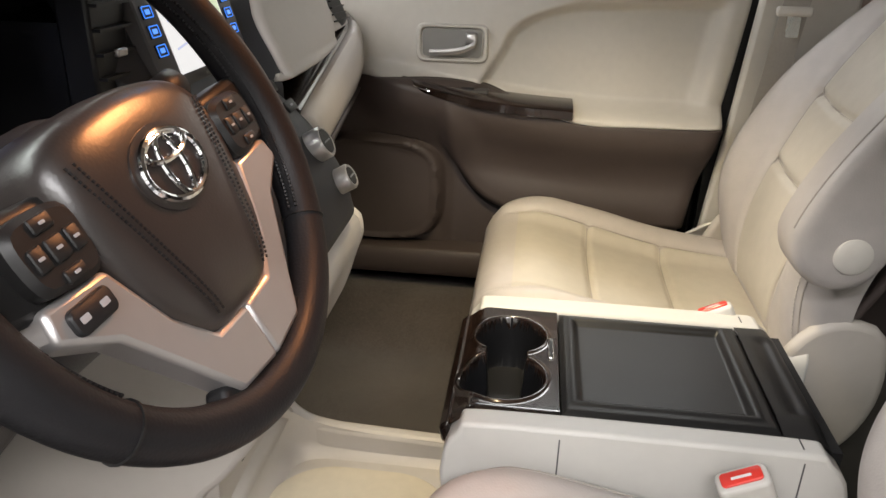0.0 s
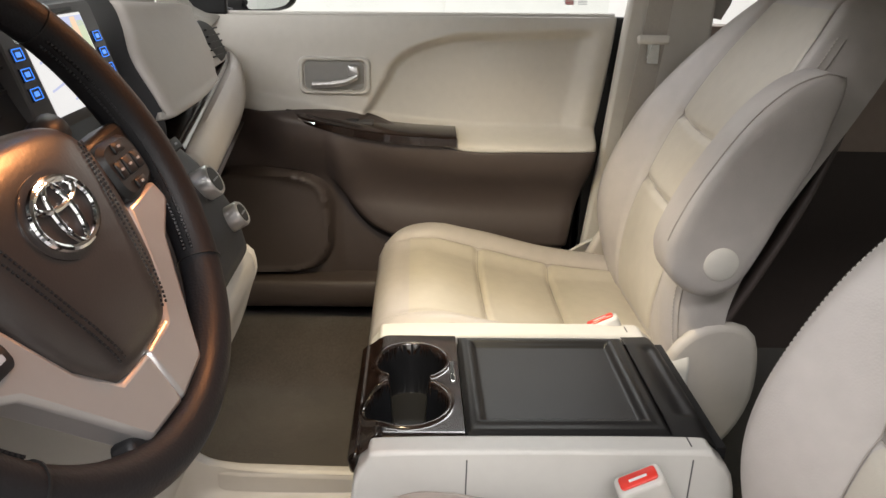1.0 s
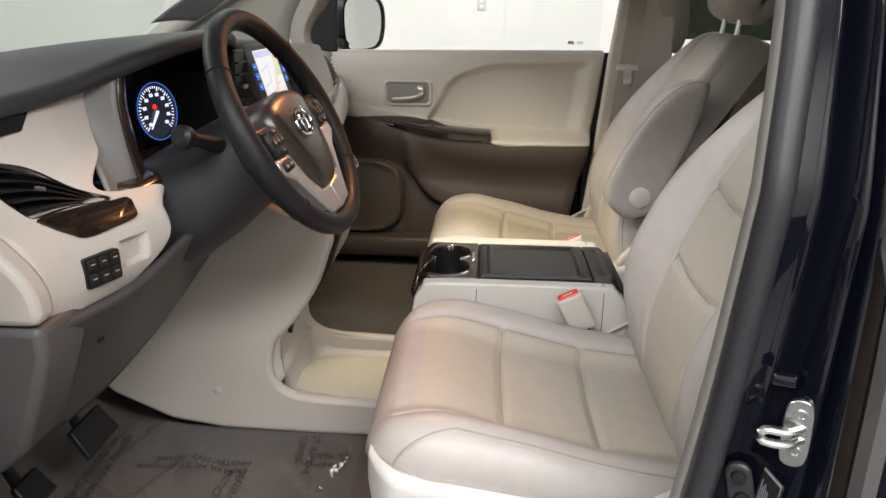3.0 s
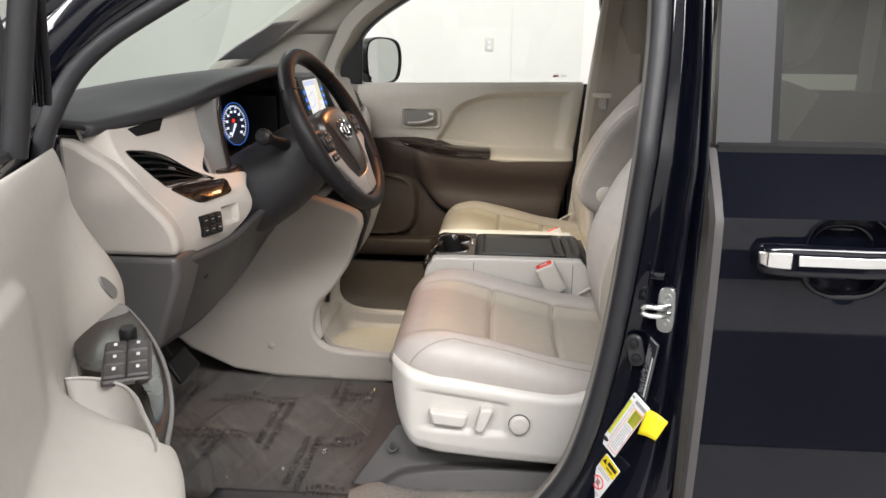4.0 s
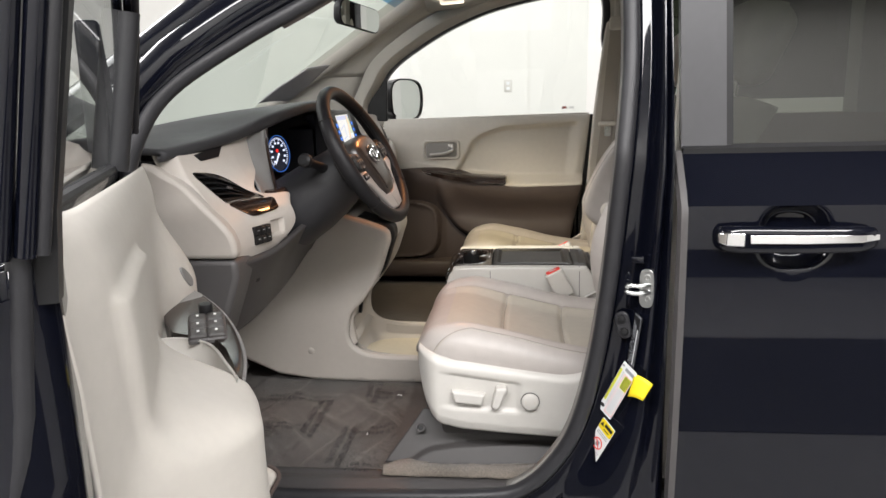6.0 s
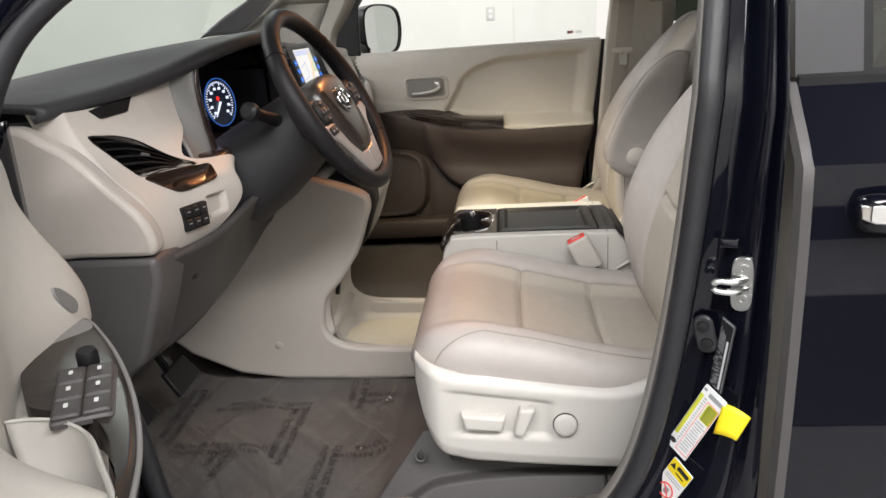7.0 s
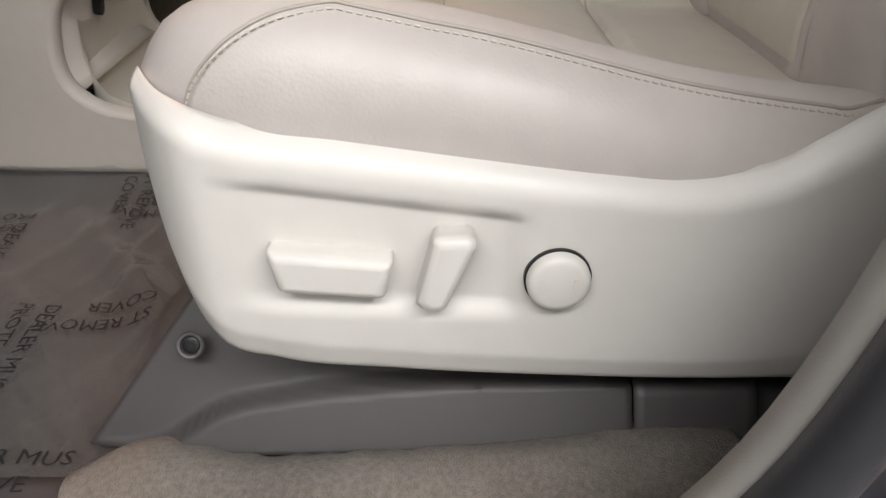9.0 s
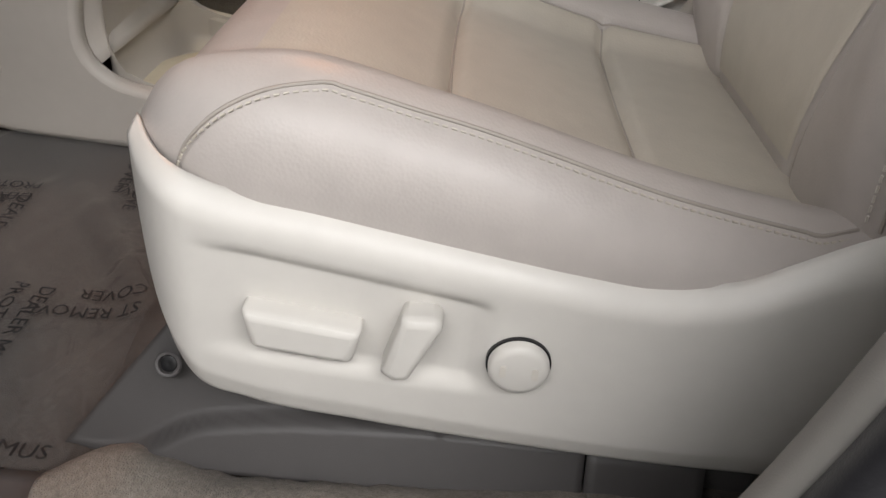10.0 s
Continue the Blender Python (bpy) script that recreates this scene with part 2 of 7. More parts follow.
def block(x0, x1, y0, y1, z0, z1):
    return prism([(x0, y0), (x1, y0), (x1, y1), (x0, y1)], "z", z0, z1)


def tube(path, radius, sides=10, closed=False, flat=1.0, up=(0, 0, 1)):
    """A round or flattened bar along a path; radius may be one number or one for each point."""
    path = [Vector(p) for p in path]
    n = len(path)
    rings = []
    for i, p in enumerate(path):
        a = path[(i - 1) % n] if closed or i else p
        b = path[(i + 1) % n] if closed or i < n - 1 else p
        d = (b - a).normalized()
        s = d.cross(Vector(up))
        s = s.normalized() if s.length > 1e-4 else d.orthogonal().normalized()
        w = s.cross(d).normalized()
        r = radius[i] if hasattr(radius, "__len__") else radius
        rings.append([p + r * (math.cos(k) * s + flat * math.sin(k) * w) for k in np.linspace(0, 2 * math.pi, sides, endpoint=False)])
    if closed:
        rings.append(rings[0])
        bm = loft(rings, cap=False)
        bmesh.ops.remove_doubles(bm, verts=bm.verts, dist=1e-6)
        return bm
    return loft(rings)


def lathe(profile, sides, m):
    """Points (radius, height) turned round the z axis of the pose m."""
    bm = loft([[m @ Vector((r * math.cos(a), r * math.sin(a), h)) for a in np.linspace(0, 2 * math.pi, sides, endpoint=False)] for r, h in profile])
    return bm


def facing(place, normal, up=(0, 0, 1)):
    """A pose at place whose z axis is normal and whose y axis leans to up."""
    z = Vector(normal).normalized()
    x = Vector(up).cross(z).normalized()
    y = z.cross(x)
    m = Matrix((x, y, z)).transposed().to_4x4()
    m.translation = Vector(place)
    return m


def rounded(w, h, r, n=5):
    """A rectangle w by h about the origin with round corners."""
    pts = []
    for cx, cy, a in ((w / 2 - r, h / 2 - r, 0), (-w / 2 + r, h / 2 - r, 90), (-w / 2 + r, -h / 2 + r, 180), (w / 2 - r, -h / 2 + r, 270)):
        pts += [(cx + r * math.cos(radians(a + k * 90 / n)), cy + r * math.sin(radians(a + k * 90 / n))) for k in range(n + 1)]
    return pts


def plate(m, outline, lo, hi, inset=0.0):
    """An outline in the pose's x and y, from height lo to hi, its top drawn in by inset."""
    pts = np.array(outline)
    c = pts.mean(0)
    size = np.abs(pts - c).max(0)
    rings = [[m @ Vector((x, y, lo)) for x, y in pts]]
    if inset:
        rings.append([m @ Vector((x, y, hi - inset)) for x, y in pts])
        k = 1 - inset / size
        rings.append([m @ Vector((*(c + (p - c) * k), hi)) for p in pts])
    else:
        rings.append([m @ Vector((x, y, hi)) for x, y in pts])
    return loft(rings)


def mesh_object(name, bm, mat, smooth=True, angle=40, bevel=0.0, solid=0.0, sub=0, offset=-1.0, segments=2):
    bmesh.ops.recalc_face_normals(bm, faces=bm.faces)
    me = bpy.data.meshes.new(name)
    bm.to_mesh(me)
    bm.free()
    me.materials.append(mat)
    if smooth:
        me.polygons.foreach_set("use_smooth", [True] * len(me.polygons))
        me.set_sharp_from_angle(angle=radians(angle))
    ob = new(name, me)
    if solid:
        k = ob.modifiers.new("thickness", "SOLIDIFY")
        k.thickness, k.offset = solid, offset
    if bevel:
        k = ob.modifiers.new("edges", "BEVEL")
        k.width, k.segments, k.limit_method, k.angle_limit = bevel, segments, "ANGLE", radians(35)
    if sub:
        k = ob.modifiers.new("smooth", "SUBSURF")
        k.levels = k.render_levels = sub
    return ob


def thing(name, base, label, category, group="", kind=""):
    ob = new(name)
    ob.empty_display_size = 0.05
    ob.location = base
    return tagged(ob, label, category, group, kind)


def part(name, bm, mat, parent, label="", **how):
    ob = mesh_object(name, bm, mat, **how)
    ob.parent = parent
    top = parent
    while top.parent:
        top = top.parent
    if parent is top:
        ob.matrix_parent_inverse = Matrix.Translation(top.location).inverted()
    return tagged(ob, label)


def whole(name, bm, mat, label, category, group="", kind="", **how):
    return tagged(mesh_object(name, bm, mat, **how), label, category, group, kind)


def letters(text, size, m, thick=0.0):
    """Flat lettering in the built-in font, as a bmesh in the pose m."""
    cu = bpy.data.curves.new("lettering", "FONT")
    cu.body, cu.size, cu.resolution_u = text, size, 2
    ob = bpy.data.objects.new("lettering", cu)
    me = bpy.data.meshes.new_from_object(ob)
    bm = bmesh.new()
    bm.from_mesh(me)
    bmesh.ops.transform(bm, matrix=m, verts=bm.verts)
    bpy.data.objects.remove(ob)
    bpy.data.curves.remove(cu)
    bpy.data.meshes.remove(me)
    return bm


def joined(bms):
    """Several bmeshes as one."""
    out = bmesh.new()
    for b in bms:
        me = bpy.data.meshes.new("piece")
        b.to_mesh(me)
        b.free()
        out.from_mesh(me)
        bpy.data.meshes.remove(me)
    return out


# ---- the room ----
def room():
    x0, x1, y0, y1, h = -9.0, 6.5, -4.6, 5.6, 3.95
    whole("floor", block(x0, x1, y0, y1, -0.1, 0.0), FLOOR, "grey epoxy-painted concrete workshop floor", "floor", kind="structure", smooth=False)
    for nm, b in (("wall_far", (x0, x1, y1, y1 + 0.15, 0.0, h)), ("wall_near", (x0, x1, y0 - 0.15, y0, 0.0, h)),
                  ("wall_front", (x0 - 0.15, x0, y0, y1, 0.0, h)), ("wall_rear", (x1, x1 + 0.15, y0, y1, 0.0, h))):
        whole(nm, block(*b), WALL, "white painted wall of the bay", "wall", kind="structure", smooth=False)
    whole("ceiling", block(x0, x1, y0, y1, h, h + 0.1), CEIL, "dark painted ceiling over the bay", "ceiling", kind="structure", smooth=False)
    whole("baseboard", block(x0, x1, y0, y0 + 0.02, 0.0, 0.42), WALL_DARK, "black base board along the wall", "base board", kind="structure", smooth=False)
    whole("floor_mat", block(-3.0, 4.5, -3.15, -2.0, 0.0, 0.006), MAT_BLACK, "long black rubber mat on the workshop floor", "floor mat", bevel=0.003)
    # a slightly proud wall panel with its joint, and the outlet beside it
    whole("wall_panel", block(0.42, x1, y1 - 0.03, y1, 0.0, h), WALL, "off-white wall panel with a vertical joint", "wall panel", kind="structure", smooth=False)
    o = thing("wall_outlet", (0.2, y1, 1.35), "white plastic outlet plate on the white wall", "outlet")
    part("plate", plate(facing((0.2, y1, 1.35), (0, -1, 0)), rounded(0.08, 0.125, 0.006), 0.0, 0.006, 0.002), CREAM, o)
    for k in (-0.025, 0.025):
        part("socket", plate(facing((0.2, y1 - 0.006, 1.35 + k), (0, -1, 0)), rounded(0.034, 0.03, 0.008), 0.0, 0.002), WHITE_PAPER, o)
    # housings made up to go with the three added overhead lamps
    for nm, p, a, b in (("ceiling_light_side", (0.8, -3.45), 6.1, 1.0), ("ceiling_light_front", (-4.0, 0.0), 1.0, 6.1), ("ceiling_light_far", (0.6, 3.4), 6.1, 1.0)):
        f = whole("ceiling_light", block(p[0] - a / 2, p[0] + a / 2, p[1] - b / 2, p[1] + b / 2, 3.87, 3.95), WHITE_PAPER, "long white housing added for an unseen overhead lamp", "ceiling light", "ceiling lights", smooth=False)


room()


# ---- seats ----
def pad(length, width, height, r, depth, fold0, fold1, place, ns=90, nv=70):
    """An upholstered pad: height(s, v) over its length and width, folded down by depth along its edges. place maps (s, v, n)."""
    quarter = [radians(a) for a in (0, 15, 30, 45, 60, 75, 90)]
    fold = [(0.0, d) for d in np.linspace(depth, r, 8)[:-1]] + [(r * (1 - math.cos(a)), r * (1 - math.sin(a))) for a in quarter]
    s_rows = list(fold) if fold0 else [(0.0, 0.0)]
    s_rows += [(s, 0.0) for s in np.linspace(s_rows[-1][0], length - (r if fold1 else 0), ns)[1:]]
    if fold1:
        s_rows += [(length - s, d) for s, d in fold[::-1][1:]]
    v_cols = [(-1, o, d) for o, d in fold] + [(t, None, 0.0) for t in np.linspace(-1, 1, nv)[1:-1]] + [(1, o, d) for o, d in fold[::-1]]

    def at(row, col):
        (s, ds), (t, o, dv) = row, col
        w = width(s)
        y = t * (w - r) if o is None else t * (w - o)
        return place(s, y, height(s, y) - min(depth, ds + dv))

    return sheet(at, s_rows, v_cols)


def stitches(path, out, long=0.005, gap=0.0035, r=0.0009):
    """A row of short stitches along a path, lifted by out."""
    path = [Vector(p) for p in path]
    bms, left, on, start = [], long, True, path[0]
    for a, b in zip(path, path[1:]):
        bms.append(tube([a + Vector(out), a.lerp(b, 0.62) + Vector(out)], r, 5))
    return joined(bms)


def bucket_seat(name, yc, out, x0, label, armrest=False, powered=False, shift=0.0):
    """A leather bucket seat; out is -1 or 1, the side that faces its door."""
    seat = thing(name, (x0 + 0.25, yc, 0.45), label, "car seat", "front seats")
    zc = lambda x: soft(x, [0, 0.04, 0.10, 0.20, 0.35, 0.50], [0.742, 0.757, 0.762, 0.736, 0.702, 0.690])
    bol = lambda x: soft(x, [0, 0.08, 0.2, 0.35, 0.5], [0.010, 0.026, 0.042, 0.040, 0.030])

    def cushion_top(s, v):
        a = abs(v)
        z = zc(s) + bol(s) * step(0.13, 0.215, a) - 0.010 * step(0.215, 0.262, a)
        inside = step(0.182, 0.172, a)
        z -= 0.008 * groove(a - 0.178, 0.006) * step(0.03, 0.06, s)
        for k in (0.203, 0.350):
            z -= 0.010 * inside * groove(s - k - 0.006 * (a / 0.178) ** 2, 0.006)
        z += 0.006 * inside * math.cos(a / 0.178 * math.pi / 2) * (0.4 + 0.6 * abs(math.sin((s - 0.203) / 0.147 * math.pi)))
        return z

    cw = lambda s: 0.263 - 0.055 * max(0.0, 1 - s / 0.11) ** 2
    spot = lambda s, v, n: (x0 + s + 0.045 * step(0.722, 0.690, n) * step(0.06, 0.0, s), yc + v, n)
    cu = part("seat_cushion", pad(0.50, cw, cushion_top, 0.045, 0.078, True, False, spot, 100, 90), LEATHER, seat, "beige leather cushion with a light seamed centre panel", angle=80)
    # centre panel of lighter leather, laid into the cushion
    def panel(s, t):
        v = t * 0.172
        return spot(s, v, cushion_top(s, v) + 0.0012)
    part("centre_panel", sheet(panel, np.linspace(0.07, 0.495, 90), np.linspace(-1, 1, 60)), LEATHER_LIGHT, cu, "lighter leather centre panel with cross seams", angle=80)
    # stitched seam along the side bolster
    for sd in (-1, 1):
        seam = [(0.048, 0.0, 0.074), (0.050, 0.0, 0.058), (0.053, 0.001, 0.040), (0.062, 0.0045, 0.0253), (0.080, 0.0132, 0.0132), (0.105, 0.0225, 0.006)] + [(s, 0.030, 0.0026) for s in np.linspace(0.135, 0.44, 26)] + [(0.465, 0.040, 0.0003)]
        seam = [spot(s, sd * (cw(s) - o), cushion_top(s, sd * (cw(s) - o)) - d) for s, o, d in seam]
        seam = smooth_through(seam, 90)
        part("seam", tube(seam, 0.0014, 6), SEAM, cu)
        part("stitching", stitches(seam + np.array([0, sd * 0.0035, -0.0035]), (0, sd * 0.0008, 0.0008), r=0.0008), LEATHER_LIGHT, cu)
        line = [spot(s, sd * 0.178, cushion_top(s, sd * 0.178) + 0.0016) for s in np.linspace(0.065, 0.495, 60)]
        part("panel_seam", tube(line, 0.0011, 6), SEAM, cu)
    for k in (0.203, 0.350):
        line = [spot(k + 0.006 * (v / 0.178) ** 2, v, cushion_top(k + 0.006 * (v / 0.178) ** 2, v) + 0.0022) for v in np.linspace(-0.175, 0.175, 40)]
        part("panel_seam", tube(line, 0.0012, 6), SEAM, cu)
    lean = radians(24)
    ox, oz = x0 + 0.478 + shift, 0.66
    def back(s, v, n):
        return (ox + s * math.sin(lean) - n * math.cos(lean), yc + v, oz + s * math.cos(lean) + n * math.sin(lean))
    bw = lambda s: soft(s, [0, 0.1, 0.25, 0.44, 0.58, 0.665], [0.225, 0.255, 0.268, 0.25, 0.20, 0.150])
    bn = lambda s: soft(s, [0, 0.03, 0.07, 0.15, 0.3, 0.45, 0.665], [0.016, 0.028, 0.050, 0.076, 0.086, 0.078, 0.048])
    bb = lambda s: soft(s, [0, 0.05, 0.15, 0.33, 0.50, 0.665], [0.0, 0.006, 0.038, 0.048, 0.028, 0.004])
    core = lambda s: soft(s, [0, 0.25, 0.45, 0.665], [0.44, 0.50, 0.57, 0.62])
    def back_top(s, v):
        a = abs(v)
        edge = core(s) * bw(s)
        n = bn(s) + bb(s) * step(edge * 0.85, bw(s) * 0.86, a) - 0.012 * step(bw(s) * 0.86, bw(s), a)
        inside = step(edge + 0.004, edge - 0.006, a)
        n -= 0.008 * groove(a - edge, 0.006)
        for k in (0.24, 0.37):
            n -= 0.010 * inside * groove(s - k - 0.015 * (a / 0.15) ** 2, 0.006)
        return n
    br = part("backrest", pad(0.665, bw, back_top, 0.045, 0.085, True, True, back, 100, 90), LEATHER, seat, "beige leather backrest with side bolsters", angle=80)
    def bpanel(s, t):
        v = t * (core(s) * bw(s) - 0.006)
        return back(s, v, back_top(s, v) + 0.0012)
    part("centre_panel", sheet(bpanel, np.linspace(0.04, 0.62, 90), np.linspace(-1, 1, 50)), LEATHER_LIGHT, br, "lighter leather centre panel with cross seams", angle=80)
    for sd in (-1, 1):
        line = [back(s, sd * (bw(s) - 0.0132), back_top(s, sd * (bw(s) - 0.0132)) - 0.0132) for s in np.linspace(0.06, 0.58, 84)]
        part("seam", tube(line, 0.0014, 6), SEAM, br)
        line = [back(s, sd * core(s) * bw(s), back_top(s, sd * core(s) * bw(s)) + 0.0018) for s in np.linspace(0.04, 0.62, 60)]
        part("panel_seam", tube(line, 0.0011, 6), SEAM, br)
        part("stitching", stitches([back(s, sd * (bw(s) - 0.0190), back_top(s, sd * (bw(s) - 0.019)) - 0.0085) for s in np.linspace(0.06, 0.58, 84)], (-0.0010, sd * 0.0008, 0.0006), r=0.0009), CREAM_SOFT, br)
    for k in (0.24, 0.37):
        line = [back(k + 0.015 * (v / 0.15) ** 2, v, back_top(k + 0.015 * (v / 0.15) ** 2, v) + 0.0024) for v in np.linspace(-core(k) * bw(k), core(k) * bw(k), 30)]
        part("panel_seam", tube(line, 0.0012, 6), SEAM, br)
    shell = [[back(s, v * (bw(s) - 0.01), n) for v, n in ((-1, 0.005), (-0.8, -0.020), (0.8, -0.020), (1, 0.005))] for s in np.linspace(0.0, 0.645, 20)]
    part("back_shell", loft(shell, cap=False, ring_closed=False), TAUPE, seat, "taupe vinyl seat back", solid=0.01)
    # headrest on two posts
    hr = lambda s: 0.128 - 0.05 * max(0, abs(s - 0.09) / 0.09 - 0.55) ** 1.5
    place = lambda s, v, n: back(s + 0.690, v, n + 0.025)
    head = part("headrest", joined([pad(0.18, hr, lambda s, v: 0.075 - 0.5 * v * v, 0.04, 0.07, True, True, place, 24, 24),
                                    pad(0.18, hr, lambda s, v: 0.055 - 0.5 * v * v, 0.04, 0.05, True, True, lambda s, v, n: back(s + 0.690, v, -n + 0.033), 24, 24)]), LEATHER, seat, "beige leather headrest", angle=80)
    for k in (-0.06, 0.06):
        part("headrest_post", tube([back(0.62, k, 0.015), back(0.75, k, 0.055)], 0.006, 10), CHROME, head, "chrome headrest post")
    # seat frame under the cushion
    part("seat_base", block(x0 + 0.06, x0 + 0.46, yc - 0.20, yc + 0.20, 0.50, 0.66), GREY, seat, "grey seat base on rails", bevel=0.01)
    for k in (-0.165, 0.165):
        part("seat_rail", block(x0 - 0.02, x0 + 0.50, yc + k - 0.025, yc + k + 0.025, 0.43, 0.50), GREY, seat, bevel=0.004)
    # moulded side covers
    top = lambda s: soft(s, [0.018, 0.047, 0.078, 0.139, 0.218, 0.30, 0.333, 0.365, 0.396, 0.418, 0.455, 0.50], [0.742, 0.736, 0.725, 0.716, 0.704, 0.693, 0.690, 0.692, 0.701, 0.715, 0.738, 0.755])
    low = lambda s: soft(s, [0.018, 0.028, 0.044, 0.058, 0.091, 0.166, 0.28, 0.50], [0.69, 0.640, 0.598, 0.577, 0.563, 0.553, 0.545, 0.538])
    def cover(side, detailed):
        y = yc + side * 0.272
        def at(s, t):
            z = low(s) + (top(s) - low(s)) * t
            rim = 0.014 * (1 - min(1, t / 0.06)) ** 2 + 0.007 * (1 - min(1, t / 0.16)) + 0.014 * max(0, (t - 0.88) / 0.12) ** 2 + 0.045 * max(0, 1 - (s - 0.018) / 0.045) ** 2
            dip = 0.0
            if detailed:
                hi, lo_ = 0.698 - 0.14 * (s - 0.08), 0.610 - 0.05 * (s - 0.08)
                dip = 0.007 * step(0.055, 0.11, s) * step(0.252, 0.232, s) * step(hi + 0.002, hi - 0.009, z) * step(lo_ - 0.004, lo_ + 0.012, z)
            return (x0 + s, y - side * (rim + dip), z)
        return sheet(at, np.r_[np.linspace(0.018 if side == out else 0.060, 0.07, 24), np.linspace(0.074, 0.50, 100)], np.linspace(0, 1, 60))
    for side in (-1, 1):
        c = part("side_cover", cover(side, powered and side == out), CREAM, seat, "cream moulded plastic side cover", solid=0.006, offset=0)
        if powered and side == out:
            y = yc + out * 0.272
            m = facing((x0 + 0.131, y - out * 0.006, 0.640), (0, out, 0.0))
            bar = [(-0.048, 0.014), (-0.040, -0.012), (0.040, -0.020), (0.046, 0.006)]
            if out < 0:
                bar = [(-0.037, 0.016), (-0.032, -0.012), (0.031, -0.018), (0.037, 0.008)]
            part("slide_switch", plate(m, bar, 0, 0.020, 0.004), CREAM, c, "cream seat slide switch", bevel=0.003)
            m = facing((x0 + 0.200, y - out * 0.006, 0.639), (0, out, 0.0))
            part("recline_switch", plate(m, [(-0.008, 0.026), (-0.020, -0.020), (-0.012, -0.026), (-0.002, -0.024), (0.017, 0.022), (0.012, 0.027)], 0, 0.022, 0.004), CREAM, c, "cream recline lever", bevel=0.003)
            m = facing((x0 + 0.266, y + out * 0.004, 0.632), (0, out, 0.0))
            # Black ring paints the shadow in the gap round the knob.
            part("knob_gap", lathe([(0.0205, -0.004), (0.0205, 0.0014)], 40, m), BLACK, c)
            k = part("lumbar_knob", lathe([(0.0193, -0.004), (0.0193, 0.006), (0.0175, 0.0085), (0.014, 0.0095), (0.002, 0.0095)], 40, m), CREAM, c, "round cream lumbar knob")
            for d in (-0.010, 0.010):
                part("knob_mark", plate(m @ Matrix.Translation((d, 0, 0.0095)), rounded(0.004, 0.009, 0.0018), -0.001, 0.0008), CREAM_SOFT, k)
    part("front_cover", prism([(x0 + 0.024, 0.716), (x0 + 0.032, 0.728), (x0 + 0.070, 0.728), (x0 + 0.110, 0.620), (x0 + 0.088, 0.610), (x0 + 0.062, 0.625), (x0 + 0.040, 0.655), (x0 + 0.027, 0.695)], "y", yc - 0.222, yc + 0.222), CREAM, seat, "cream plastic front cover", bevel=0.014, segments=4)
    hinge = [(x0 + 0.43, 0.60), (x0 + 0.47, 0.75), (x0 + 0.53, 0.80), (x0 + 0.60, 0.78), (x0 + 0.61, 0.66), (x0 + 0.55, 0.57)]
    for side in (-1, 1):
        part("hinge_cover", prism(smooth_through(hinge, 30, True), "y", yc + side * 0.245, yc + side * 0.268), HINGE_BEIGE, seat, "beige plastic hinge cover", bevel=0.018, segments=4)
    if armrest:
        ya = yc - out * 0.295
        edge = [(0.527, 0.930), (0.531, 0.966), (0.561, 1.035), (0.613, 1.118), (0.659, 1.164), (0.698, 1.182), (0.719, 1.181), (0.731, 1.168), (0.712, 1.082), (0.682, 1.003), (0.655, 0.932), (0.628, 0.885), (0.584, 0.871), (0.543, 0.896)]
        edge = smooth_through(edge, 64, True)
        mid = edge.mean(0)
        rings = [[(*(mid + (p - mid) * k)[:1], ya - out * yo, (mid + (p - mid) * k)[1]) for p in edge] for yo, k in ((-0.040, 0.93), (-0.030, 1.0), (0.016, 1.0), (0.024, 0.985), (0.030, 0.95), (0.0335, 0.88), (0.035, 0.70), (0.0352, 0.3))]
        arm = part("armrest", loft(rings), LEATHER, seat, "beige leather armrest folded up", angle=80)
        welt = [(*(mid + (p - mid) * 0.992)[:1], ya - out * 0.0225, (mid + (p - mid) * 0.992)[1]) for p in edge[2:30]]
        part("seam", tube(welt, 0.0013, 6), SEAM, arm)
        m = facing((0.602, ya - out * 0.034, 0.926), (0, -out, 0))
        part("pivot_cap", lathe([(0.024, -0.004), (0.024, 0.003), (0.021, 0.005), (0.002, 0.005)], 36, m), CREAM_SOFT, arm, "round cream pivot cap")
    return seat


DRIVER_Y, PASSENGER_Y = -0.44, 0.42
bucket_seat("bucket_seat", DRIVER_Y, -1, 0.085, "beige leather power driver seat with cream side cover", powered=True)
bucket_seat("bucket_seat", PASSENGER_Y, 1, 0.105, "beige leather passenger seat with folded armrest", armrest=True, shift=0.025)


def buckle(name, base, top, label):
    b, t = Vector(base), Vector(top)
    o = thing(name, base, label, "seat belt buckle", "buckles")
    d = (t - b).normalized()
    m = facing(b, d, (0, 1, 0))
    h = (t - b).length
    part("stalk", plate(m, rounded(0.024, 0.010, 0.004), -0.02, h * 0.45), BLACK, o, "black buckle stalk")
    part("housing", plate(m, rounded(0.053, 0.027, 0.008), h * 0.35, h, 0.003), CREAM, o, "cream buckle housing", bevel=0.002)
    part("release_button", plate(m @ Matrix.Translation((0, 0, h)), rounded(0.041, 0.016, 0.004), -0.004, 0.0030, 0.001), RED, o, "red release button")
    part("button_print", plate(m @ Matrix.Translation((0, -0.001, h + 0.003)), rounded(0.020, 0.0030, 0.0008), -0.001, 0.0004), PRINT_WHITE, o)


buckle("driver_buckle", (0.475, -0.175, 0.69), (0.42, -0.205, 0.802), "cream seat belt buckle with red button beside the seat")
buckle("passenger_buckle", (0.52, 0.14, 0.69), (0.465, 0.165, 0.803), "cream seat belt buckle with red button by the console")


